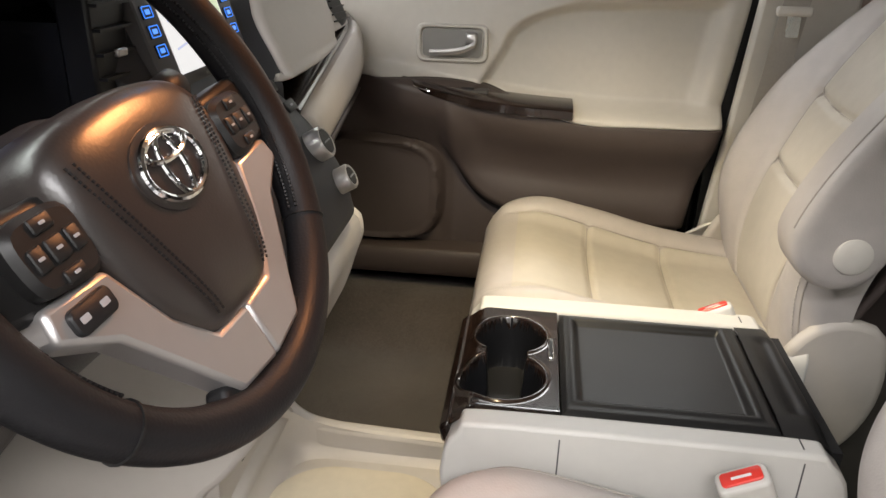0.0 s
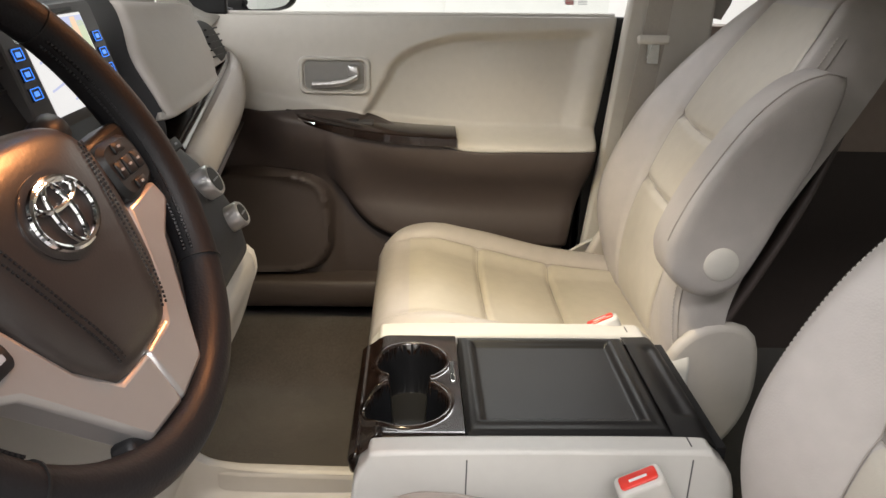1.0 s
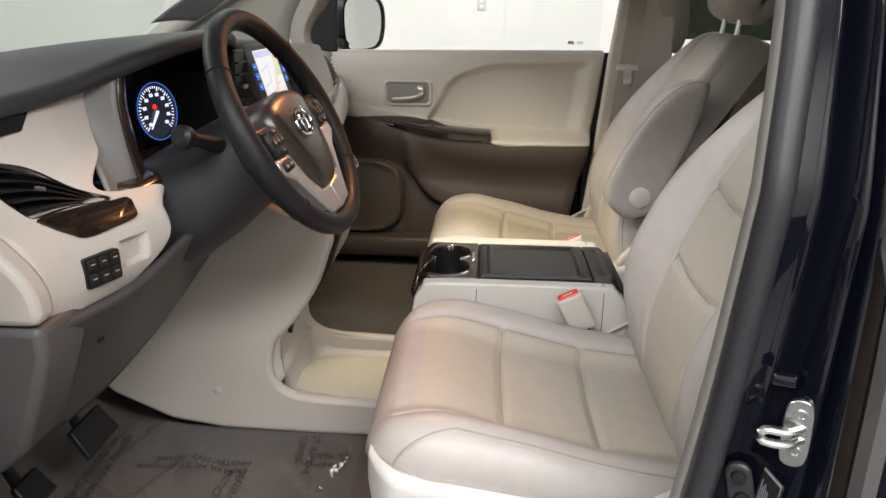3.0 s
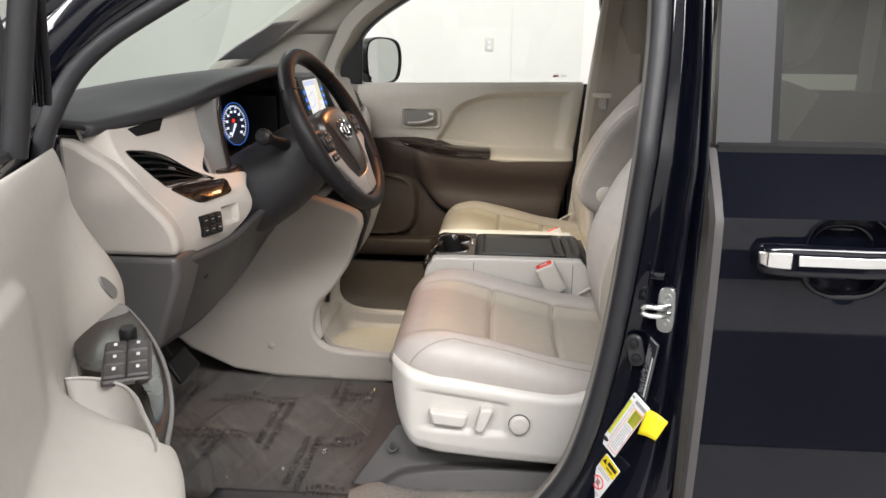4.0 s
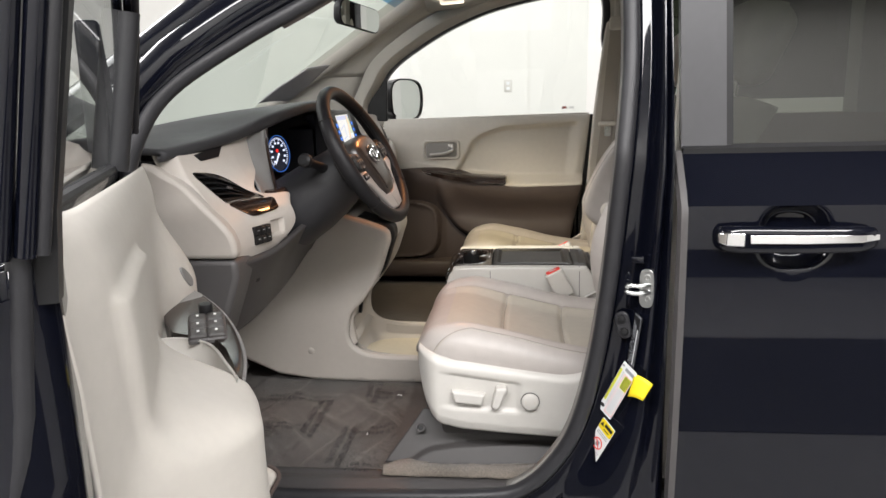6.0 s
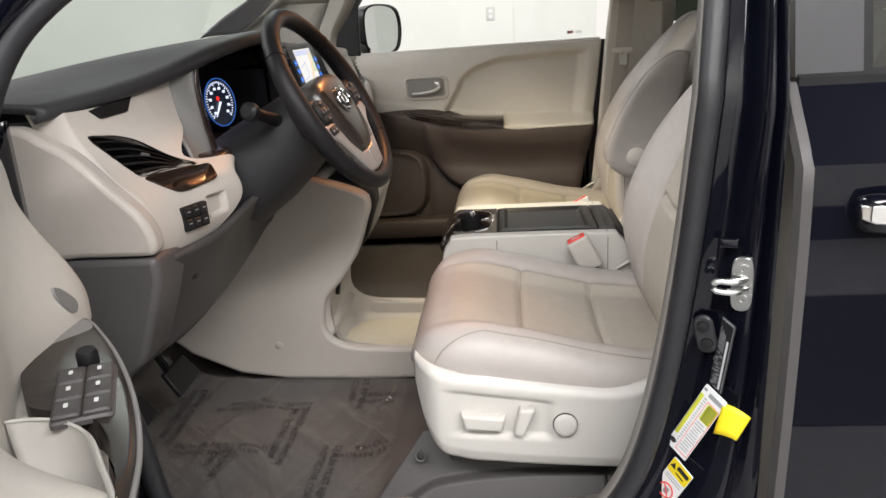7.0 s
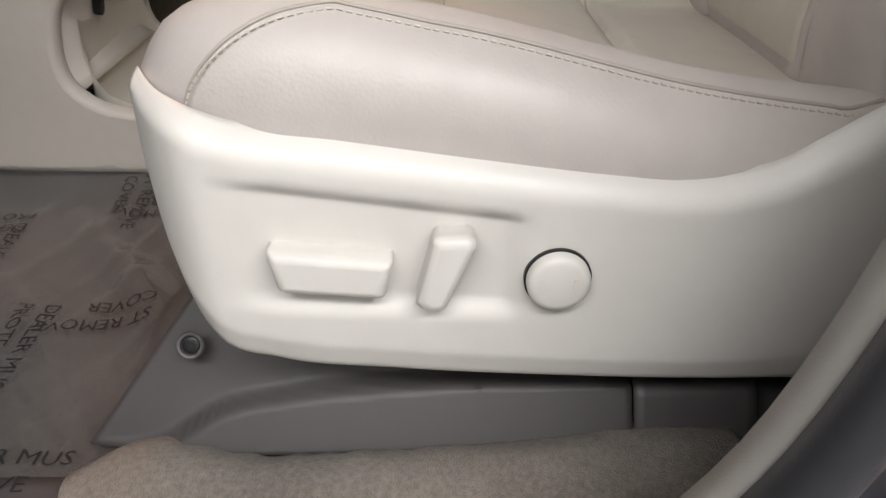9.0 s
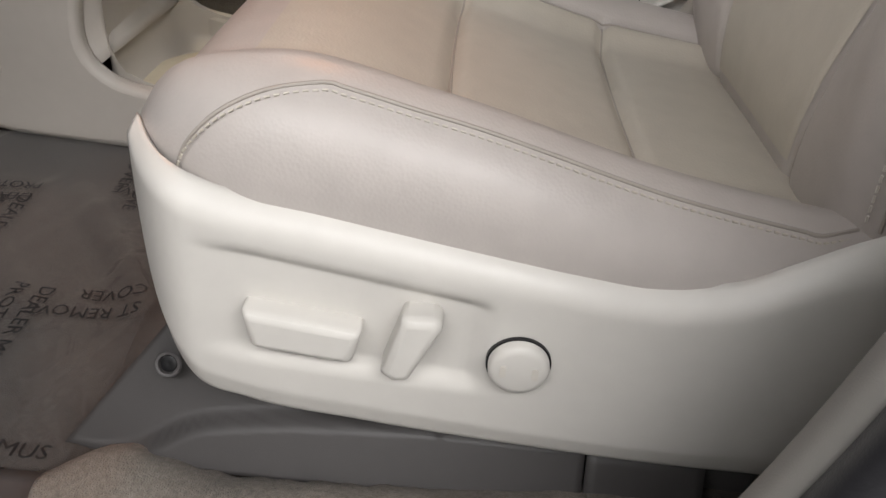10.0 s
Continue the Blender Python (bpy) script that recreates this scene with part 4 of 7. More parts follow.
# ---- floor ----
def footwell():
    whole("floor_carpet", sheet(lambda x, y: (x, y, 0.432 + 0.006 * noise.noise(Vector((x * 9, y * 9, 0))) + 0.10 * step(-0.52, -0.70, x) + 0.095 * step(0.56, 0.73, y) + 0.016 * step(-0.27, -0.19, y) * step(0.0, -0.10, y)), np.linspace(-0.70, 0.75, 60), np.linspace(-0.70, 0.77, 60)),
          CARPET, "taupe carpet on the cabin floor", "carpet", kind="structure", solid=0.01)
    whole("rear_carpet", block(0.75, 2.95, -0.75, 0.75, 0.425, 0.44), CARPET, "dark taupe carpet in the rear cabin", "carpet", kind="structure")
    s = thing("sill_trim", (0.1, -0.75, 0.43), "grey plastic sill trim beside the seat", "sill trim")
    # grey rail cover below the seat, with its raised fold
    def rail(x, t):
        z = 0.565 - 0.105 * t
        edge = soft(x, [0.02, 0.07, 0.117, 0.161, 0.247, 0.5], [1.02, 0.97, 0.75, 0.676, 0.61, 0.59])
        y = -0.612 - 0.062 * t - 0.015 * step(edge - 0.03, edge + 0.03, t)
        return (x, y, z)
    part("rail_cover", sheet(lambda x, t: rail(0.425 - (0.425 - x) * (0.325 + 0.085 * t) / 0.42, t), np.linspace(0.005, 0.425, 70), np.linspace(0, 1, 40)), GREY_DARK, s, "grey plastic seat rail cover", solid=0.004)
    part("rail_cover_end", sheet(lambda x, t: rail(x, t), np.linspace(0.427, 0.52, 12), np.linspace(0, 1, 20)), GREY_DARK, s, solid=0.004)
    m = facing((0.098, -0.652, 0.535), (0, -0.86, 0.5))
    part("screw_well", lathe([(0.0085, -0.002), (0.0105, 0.0016), (0.0095, 0.0030), (0.0075, 0.0026), (0.0068, -0.001), (0.001, -0.001)], 28, m), GREY, s, "grey rim round a sunken screw")
    part("screw", lathe([(0.0066, -0.0012), (0.0062, 0.0006), (0.0045, 0.0012), (0.001, 0.0006)], 20, m), BLACK, s, "dark sunken screw")
    def strip(x, t):
        y = soft(x, [0.02, 0.035, 0.055, 0.096, 0.13, 0.19, 0.247, 0.378, 0.44, 0.50], [-0.70, -0.683, -0.665, -0.668, -0.682, -0.684, -0.681, -0.662, -0.646, -0.648]) * (1 - t) - 0.748 * t
        return (x, y + 0.004 * noise.noise(Vector((x * 60, 7, 0))) * (1 - t), 0.452 + 0.02 * math.sin(t * math.pi) ** 0.7 + 0.012 * t + 0.003 * noise.noise(Vector((x * 30, y * 30, 1))))
    whole("sill_carpet", sheet(strip, np.linspace(0.022, 0.50, 110), np.linspace(0, 1, 20)), CARPET_GREY, "loose edge of grey-beige carpet along the sill", "carpet", solid=0.006)
    part("sill_plate", sheet(lambda x, t: (x, -0.70 - 0.155 * t, 0.452 + 0.030 * step(0.1, 0.7, t)), np.linspace(-0.26, 0.50, 30), np.linspace(0, 1, 14)), GREY, s, "grey sill plate", solid=0.006)
    # clear protective film with printed lettering
    def film(x, y):
        f = noise.noise(Vector((x * 6, y * 6, 2)))
        warp = 0.35 * noise.noise(Vector((x * 4, y * 4, 11)))
        u, v = x * 0.80 + y * 0.60 + warp * 0.12, x * 0.95 - y * 0.30 + warp * 0.10
        ridge = max(0, noise.noise(Vector((u * 22, v * 3.5, 9)))) ** 1.5 + 0.7 * max(0, noise.noise(Vector((v * 26, u * 3.0, 4)))) ** 1.5
        fine = 0.5 - abs(noise.noise(Vector((u * 45, v * 9, 7))))
        return (x, y, 0.447 + 0.006 * f + 0.020 * ridge + 0.0035 * fine + 0.10 * step(-0.50, -0.68, x) + 0.017 * step(-0.27, -0.19, y))
    f = thing("floor_film", (-0.3, -0.43, 0.44), "clear plastic floor protector printed with black lettering", "floor protector")
    part("sheet", sheet(film, np.linspace(-0.64, 0.018, 200), np.linspace(-0.715, -0.185, 160)), FILM, f, angle=80)
    lines = (("DEALER MUST REMOVE", "PROTECTIVE COVER"),)
    cut = ("ST REMOVE", "COVER")
    spots = [(-0.102, -0.478, -91, 0), (-0.211, -0.315, -91, 0), (0.010, -0.500, 184, 1), (-0.455, -0.470, -3, 0), (-0.195, -0.312, 178, 0),
             (-0.004, -0.276, 177, 1), (-0.088, -0.205, -91, 1), (-0.078, -0.690, 2, 2), (-0.480, -0.235, -90, 0), (-0.335, -0.475, -92, 1)]
    for x, y, turn, short in spots:
        for k, text in enumerate((lines[0], cut, ("LER MUS", "CTIVE"))[short]):
            m = pose(x, y, 0, 0, 0, turn) @ Matrix.Translation((0, -0.026 * k, 0))
            bm = letters(text, 0.0215, m)
            for v in bm.verts:
                v.co.z = film(v.co.x, v.co.y)[2] + 0.0018
            part("lettering", bm, PRINT, f, smooth=False)
    # pedals
    p = thing("brake_pedal", (-0.44, -0.42, 0.47), "black rubber brake pedal", "pedal", "pedals")
    part("pad", prism([(-0.055, -0.03), (0.055, -0.03), (0.05, 0.03), (-0.05, 0.03)], "z", 0, 0.012), BLACK, p, bevel=0.004).matrix_parent_inverse = Matrix.Identity(4)
    p.children[0].matrix_basis = pose(0.0, 0.0, 0.12, 0, 55, 0) @ pose(0, 0, 0, 0, 0, 90)
    part("arm", tube([(-0.45, -0.42, 0.58), (-0.52, -0.42, 0.72), (-0.56, -0.42, 0.90)], 0.009, 8), BLACK, p)
    p = thing("parking_brake_pedal", (-0.45, -0.62, 0.47), "black rubber parking brake pedal", "pedal", "pedals")
    part("pad", prism([(-0.035, -0.025), (0.035, -0.025), (0.03, 0.025), (-0.03, 0.025)], "z", 0, 0.012), BLACK, p, bevel=0.004).matrix_parent_inverse = Matrix.Identity(4)
    p.children[0].matrix_basis = pose(0.02, 0.0, 0.14, 0, 55, 0) @ pose(0, 0, 0, 0, 0, 90)
    part("arm", tube([(-0.44, -0.62, 0.60), (-0.50, -0.62, 0.74), (-0.52, -0.62, 0.90)], 0.009, 8), BLACK, p)


footwell()


# ---- dashboard ----
def dashboard():
    o = thing("dashboard", (-0.5, 0, 0.9), "two-tone charcoal and cream dashboard with wood-grain trim", "dashboard")
    ys = [-0.81, -0.72, -0.64, -0.54, -0.45, -0.38, -0.30, -0.20, -0.12, 0.0, 0.15, 0.30, 0.50, 0.80]
    lx = [-0.405, -0.362, -0.327, -0.287, -0.235, -0.205, -0.195, -0.200, -0.225, -0.235, -0.245, -0.27, -0.30, -0.36]
    lz = [1.195, 1.206, 1.218, 1.238, 1.266, 1.281, 1.286, 1.282, 1.268, 1.258, 1.252, 1.245, 1.225, 1.195]
    lip = lambda y: (soft(y, ys, lx), soft(y, ys, lz))

    def top(y, t):
        x, z = lip(y)
        bx = -0.83 + 0.06 * (y / 0.8) ** 2
        if t < 0.8:
            k = t / 0.8
            return (bx + (x - 0.02 - bx) * k, y, 1.192 + (z - 1.192) * k + 0.012 * math.sin(k * math.pi))
        a = (t - 0.8) / 0.2 * math.pi * 0.85
        return (x - 0.02 + 0.021 * math.sin(a), y, z - 0.014 * (1 - math.cos(a)))
    yy = np.linspace(-0.79, 0.78, 120)
    part("top_pad", sheet(top, yy, np.r_[np.linspace(0, 0.79, 14), np.linspace(0.8, 1, 10)]), DASH_DARK, o, "charcoal soft top pad", solid=0.012, offset=-1)
    # cream face by the door
    fx = lambda y, z: soft(z, [0.955, 0.985, 1.03, 1.08, 1.14, 1.20], [-0.232, -0.222, -0.226, -0.262, -0.306, -0.330]) - 0.36 * max(0, -0.60 - y) * soft(z, [0.95, 1.05, 1.2], [0.6, 0.9, 1.0]) + 0.25 * max(0, y + 0.60)

    VENT_EDGE = smooth_through([(-0.741, 1.143), (-0.717, 1.142), (-0.693, 1.138), (-0.665, 1.125), (-0.635, 1.095), (-0.600, 1.0735), (-0.658, 1.0765), (-0.711, 1.075), (-0.722, 1.086), (-0.733, 1.117)], 60, True)

    def inside(q, poly):
        """How deep a place lies inside an outline, below nought outside it."""
        q = np.array(q)
        a, b = poly, np.roll(poly, -1, 0)
        e, w = b - a, q - a
        k = np.clip((w * e).sum(1) / np.maximum((e * e).sum(1), 1e-12), 0, 1)
        near = np.sqrt((((w - e * k[:, None])) ** 2).sum(1)).min()
        cross = ((a[:, 1] > q[1]) != (b[:, 1] > q[1])) & (q[0] < (b[:, 0] - a[:, 0]) * (q[1] - a[:, 1]) / np.where(b[:, 1] == a[:, 1], 1e-9, b[:, 1] - a[:, 1]) + a[:, 0])
        return near if cross.sum() % 2 else -near

    def face(t, u):
        z = 0.955 + 0.250 * t
        right = soft(z, [0.955, 0.972, 0.994, 1.035, 1.060, 1.072, 1.123, 1.20], [-0.60, -0.563, -0.523, -0.508, -0.506, -0.576, -0.551, -0.525])
        y = -0.775 + (right + 0.775) * u
        z = z + (lip(y)[1] - 1.215) * t * 0.9
        x = fx(y, min(z, 1.2)) - 0.04 * max(0, 1 - u / 0.08) ** 2 - 0.03 * max(0, (u - 0.90) / 0.1) ** 2 * step(1.08, 1.02, z)
        sink = inside((y, z), VENT_EDGE)
        x -= 0.030 * step(0.0, 0.004, sink)
        hole = min(y + 0.634, -0.583 - y, (z - 0.986) * 1.2, (1.024 - z) * 1.2)
        return (x - 0.012 * step(0.0, 0.006, hole), y, z)
    part("driver_face", sheet(face, np.linspace(0, 1, 130), np.linspace(0, 1, 130)), DASH_CREAM, o, "cream dash face by the door", solid=0.008)
    # end cap toward the open door
    cap = [(-0.500, 1.05), (-0.490, 1.155), (-0.430, 1.168), (-0.390, 1.146), (-0.355, 1.125), (-0.309, 1.076), (-0.268, 1.033), (-0.253, 1.0), (-0.254, 0.976), (-0.262, 0.970), (-0.365, 0.970), (-0.470, 0.972)]
    part("end_cap", prism(smooth_through(cap, 40, True), "y", -0.803, -0.765), DASH_CREAM, o, "cream end cap of the dashboard", bevel=0.010, segments=3)
    part("end_cap_lower", prism([(-0.470, 0.968), (-0.256, 0.968), (-0.255, 0.929), (-0.270, 0.882), (-0.300, 0.80), (-0.345, 0.76), (-0.40, 0.80), (-0.45, 0.90)], "y", -0.799, -0.70), GREY, o, "grey lower end cap", bevel=0.012, segments=3)
    # small defroster vent
    v = part("defroster_vent", loft([[(fx(y, z) + d, y, z) for y, z in ((-0.716, 1.180), (-0.627, 1.195), (-0.650, 1.171), (-0.703, 1.166))] for d in (-0.01, 0.004)]), BLACK, o, "small black defroster vent", bevel=0.002)
    # side air vent with slats, and the wood strip below it
    def on_face(y, z, d):
        return (fx(y, z) + d, y, z)
    edge = VENT_EDGE
    mid = edge.mean(0)
    v = part("air_vent", loft([[on_face(y, z, 0.002) for y, z in edge], [on_face(*(mid + (p - mid) * 0.985), 0.002) for p in edge], [on_face(*(mid + (p - mid) * 0.96), -0.022) for p in edge], [on_face(*(mid + (p - mid) * 0.01), -0.022) for p in edge]], cap=False), BLACK, o, "black side air vent")
    for k in range(5):
        f = (k + 0.5) / 5
        top_l, top_r, low_l, low_r = Vector((-0.734, 1.140)), Vector((-0.612, 1.078)), Vector((-0.713, 1.076)), Vector((-0.640, 1.077))
        p0, p1 = top_l.lerp(low_l, f), top_r.lerp(low_r, f)
        bow = [(p0.lerp(p1, s), 0.016 * (1 - f) * math.sin(s * math.pi)) for s in np.linspace(0.03, 0.97, 8)]
        part("slat", loft([[on_face(q.x, q.y + b + dz, d) for dz, d in ((0.0015, -0.014), (0.0022, -0.001), (-0.0005, 0.0005), (-0.0022, -0.014))] for q, b in bow]), BLACK_SATIN, v)
    part("vent_tab", tube([on_face(-0.682, 1.106, 0.002), on_face(-0.672, 1.102, 0.002)], 0.003, 8), GREY, v)
    strip = smooth_through([(-0.600, 1.0715), (-0.572, 1.069), (-0.576, 1.056), (-0.586, 1.046), (-0.634, 1.042), (-0.676, 1.041), (-0.693, 1.050), (-0.707, 1.063), (-0.711, 1.073), (-0.658, 1.0745)], 60, True)
    part("wood_strip", loft([[on_face(y, z, -0.002) for y, z in strip], [on_face(y, z, 0.002) for y, z in strip], [on_face(*(strip.mean(0) + (p - strip.mean(0)) * 0.97), 0.0035) for p in strip]]), WOOD, o, "wood-grain strip under the vent")
    # switch bank
    b = part("switch_bank", plate(facing(on_face(-0.676, 1.000, 0.003), (0.94, -0.32, 0.05)), rounded(0.058, 0.040, 0.004), -0.006, 0.002), BLACK, o, "black switch bank")
    for i in range(3):
        for j in range(2):
            part("switch", plate(facing(on_face(-0.676, 1.000, 0.003), (0.94, -0.32, 0.05)) @ Matrix.Translation((-0.0185 + 0.0185 * i, 0.0095 - 0.019 * j, 0.002)), rounded(0.014, 0.0155, 0.002), -0.001, 0.003, 0.001), BLACK_SATIN, b)
            part("switch_mark", plate(facing(on_face(-0.676, 1.000, 0.003), (0.94, -0.32, 0.05)) @ Matrix.Translation((-0.0185 + 0.0185 * i, 0.011 - 0.019 * j, 0.005)), rounded(0.007, 0.0016, 0.0005), 0, 0.0004), PRINT_GREY, b)
    # knee panel
    def knee(y, t):
        top_z = soft(y, [-0.77, -0.62, -0.5, -0.3, -0.2], [0.955, 0.965, 0.985, 0.99, 0.96])
        low_z = soft(y, [-0.77, -0.6, -0.4, -0.2], [0.765, 0.790, 0.825, 0.87])
        z = top_z + (low_z - top_z) * t
        x = soft(y, [-0.77, -0.65, -0.5, -0.2], [-0.275, -0.232, -0.212, -0.20]) - 0.085 * t - 0.01 * math.sin(t * math.pi)
        return (x, y, z)
    part("knee_panel", sheet(knee, np.linspace(-0.77, -0.17, 40), np.linspace(0, 1, 24)), GREY_DARK, o, "dark grey knee panel", solid=0.012)
    part("knee_underside", sheet(lambda y, t: (knee(y, 1)[0] - 0.35 * t, y, knee(y, 1)[2] + 0.12 * t), np.linspace(-0.77, -0.17, 20), np.linspace(0, 1, 8)), BLACK, o, solid=0.006)
    part("key_slot", plate(facing((-0.262, -0.66, 0.905), (0.93, -0.2, -0.3)), rounded(0.012, 0.034, 0.002), -0.006, 0.004), BLACK, o)
    # instrument cluster under its hood
    part("cluster_panel", prism([(-0.55, 1.04), (-0.08, 1.04), (-0.08, 1.247), (-0.2, 1.259), (-0.4, 1.254), (-0.55, 1.215)], "x", -0.37, -0.345), BLACK, o, "black instrument panel")
    part("cluster_sill", prism([(-0.345, 1.085), (-0.245, 1.078), (-0.235, 1.058), (-0.25, 1.03), (-0.345, 1.03)], "y", -0.545, -0.16), BEZEL_BROWN, o, "dark brown cluster surround", bevel=0.008)
    # grey cheek from the cream face to the cluster, and the brown bezel inside it
    cz = np.linspace(1.066, 1.232, 24)
    out_y = lambda z: soft(z, [1.066, 1.115, 1.171, 1.232], [-0.586, -0.562, -0.540, -0.532])
    in_y = lambda z: soft(z, [1.05, 1.066, 1.143, 1.19, 1.232], [-0.490, -0.494, -0.514, -0.517, -0.503])
    in_x = lambda z: soft(z, [1.05, 1.15, 1.232], [-0.262, -0.270, -0.276])
    cheek = lambda z, t: ((fx(out_y(z), min(z, 1.2)) - 0.010) * (1 - t) + in_x(z) * t - 0.010 * math.sin(t * math.pi), out_y(z) * (1 - t) + in_y(z) * t, z)
    part("cluster_cheek", sheet(cheek, cz, np.linspace(0, 1, 10)), CHEEK_GREY, o, "grey cluster cheek trim", solid=0.006, angle=70)
    def bezel(z, t):
        k, d = min(1.0, t / 0.6), max(0.0, (t - 0.6) / 0.4)
        return (in_x(z) + 0.004 * math.sin(k * math.pi) - 0.024 * k - 0.05 * d, in_y(z) + 0.070 * k + 0.006 * d, z)
    part("cluster_bezel", sheet(bezel, np.linspace(1.045, 1.242, 20), np.linspace(0, 1, 16)), BEZEL_BROWN, o, "dark brown glossy cluster bezel", solid=0.004, angle=70)
    for yg, r in ((-0.280, 0.050), (-0.505, 0.050)):
        m = facing((-0.322, yg, 1.147), (1, -0.30, 0.12))
        d = part("gauge", lathe([(r, 0.0), (r, 0.004), (r - 0.003, 0.004), (r - 0.004, 0.001), (0.002, 0.001)], 48, m), glow_dark, o, "round gauge with lit white figures")
        part("gauge_ring", tube([m @ Vector(((r - 0.001) * math.cos(a), (r - 0.001) * math.sin(a), 0.004)) for a in np.linspace(0, 2 * math.pi, 48, endpoint=False)], 0.0005, 6, True), glow_blue, d, "blue-lit ring")
        ticks = []
        for k in range(37):
            a = radians(225 - 270 * k / 36)
            long = 0.008 if k % 4 == 0 else 0.004
            ticks.append(tube([m @ Vector(((r - 0.007) * math.cos(a), (r - 0.007) * math.sin(a), 0.002)), m @ Vector(((r - 0.007 - long) * math.cos(a), (r - 0.007 - long) * math.sin(a), 0.002))], 0.0009, 5))
            if k % 4 == 0:
                ticks.append(plate(m @ Matrix.Translation(((r - 0.021) * math.cos(a), (r - 0.021) * math.sin(a), 0.0015)), rounded(0.008, 0.0055, 0.001), 0, 0.0008))
        part("gauge_scale", joined(ticks), glow_white, d, "lit white ticks and figures")
        a = radians(232)
        part("needle", tube([m @ Vector((0, 0, 0.004)), m @ Vector(((r - 0.014) * math.cos(a), (r - 0.014) * math.sin(a), 0.004))], [0.003, 0.0012], 6), glow_white, d)
        part("warning_lamp", lathe([(0.0045, 0.0015), (0.0045, 0.003), (0.001, 0.003)], 16, m @ Matrix.Translation((-0.004, 0.008, 0))), glow_red, d, "red warning light")
    part("trip_display", plate(facing((-0.332, -0.388, 1.124), (1, -0.1, 0.1)), rounded(0.034, 0.052, 0.004), 0, 0.002), glow_screen, o, "lit trip display")
    part("dash_core", block(-0.78, -0.40, -0.74, 0.76, 0.86, 1.17), BLACK, o)
    part("hood_core", block(-0.42, -0.372, -0.50, 0.14, 1.0, 1.236), BLACK, o)
    part("far_core", block(-0.42, -0.372, 0.14, 0.74, 1.0, 1.198), BLACK, o)
    part("centre_core", block(-0.40, -0.255, -0.16, 0.16, 0.95, 1.205), BLACK, o)
    # centre stack
    sx = lambda z: soft(z, [0.94, 0.99, 1.04, 1.12, 1.25], [-0.038, -0.052, -0.084, -0.168, -0.236])
    def stack(z, t):
        w = soft(z, [0.94, 1.1, 1.25], [0.136, 0.150, 0.165]) if t < 0 else soft(z, [0.94, 1.10, 1.177, 1.25], [0.130, 0.134, 0.152, 0.228])
        return (sx(z) - 0.02 * abs(t) ** 6, 0.005 + t * w, z)
    part("stack_face", sheet(stack, np.linspace(0.94, 1.25, 30), np.linspace(-1, 1, 24)), DASH_DARK, o, "charcoal centre stack", solid=0.03, offset=1.0)
    near_edge = lambda z: soft(z, [1.095, 1.130, 1.177, 1.215, 1.246], [0.131, 0.140, 0.160, 0.205, 0.237])
    near_x = lambda z: soft(z, [1.095, 1.124, 1.172, 1.216, 1.246], [-0.142, -0.150, -0.180, -0.209, -0.236])
    def stack_side(z, t):
        x = -0.208 - 0.309 * (z - 1.190)
        return (x * (1 - t) + near_x(z) * t - 0.006 * math.sin(t * math.pi), 0.100 + (near_edge(z) + 0.004 - 0.100) * t, z)
    part("stack_side", sheet(stack_side, np.linspace(1.080, 1.248, 24), np.linspace(0, 1, 8)), DASH_DARK, o, "charcoal trim beside the screen", angle=80)
    nm = facing((-0.202, 0.004, 1.190), (0.955, 0, 0.295))
    n = part("navigation_unit", plate(nm, rounded(0.232, 0.125, 0.008), -0.03, 0.006, 0.002), GREY, o, "grey navigation unit")
    part("navigation_screen", plate(nm, rounded(0.150, 0.098, 0.002), 0.004, 0.0075), glow_map, n, "lit map screen")
    part("map_road", plate(nm @ Matrix.Translation((0.02, 0.0, 0.0078)), [(-0.03, -0.045), (-0.012, -0.045), (0.035, 0.02), (0.035, 0.045), (0.022, 0.045), (0.02, 0.02)], 0, 0.0004), glow_road, n)
    part("map_bar", plate(nm @ Matrix.Translation((0.0, 0.040, 0.0077)), rounded(0.146, 0.012, 0.001), 0, 0.0004), glow_screen, n, "pale blue header of the map")
    for x, y, w, a in ((-0.035, 0.012, 0.060, 12), (-0.040, -0.020, 0.050, 8), (0.010, -0.030, 0.070, 14), (-0.015, 0.0, 0.030, 75)):
        part("map_street", plate(nm @ Matrix.Translation((x, y, 0.0077)) @ pose(0, 0, 0, 0, 0, a), rounded(w, 0.0022, 0.0005), 0, 0.0004), glow_screen, n)
    part("map_green", plate(nm @ Matrix.Translation((0.055, 0.015, 0.0077)), rounded(0.035, 0.05, 0.004), 0, 0.0004), glow_green, n)
    for sd in (-1, 1):
        for k in range(3):
            bm_ = nm @ Matrix.Translation((sd * 0.096, 0.019 - 0.0195 * k, 0.006))
            part("soft_key", plate(bm_, rounded(0.022, 0.014, 0.001), -0.001, 0.0012), BLACK, n)
            part("key_outline", tube([bm_ @ Vector((x, y, 0.0016)) for x, y in rounded(0.018, 0.011, 0.001, 2)], 0.0006, 4, True), glow_blue, n, "blue-lit key outline")
            part("key_mark", plate(bm_, rounded(0.009, 0.005, 0.001), 0.001, 0.002), glow_blue, n)
    part("disc_slot", plate(nm @ Matrix.Translation((0, 0.054, 0.006)), rounded(0.12, 0.004, 0.001), 0, 0.001), BLACK, n)
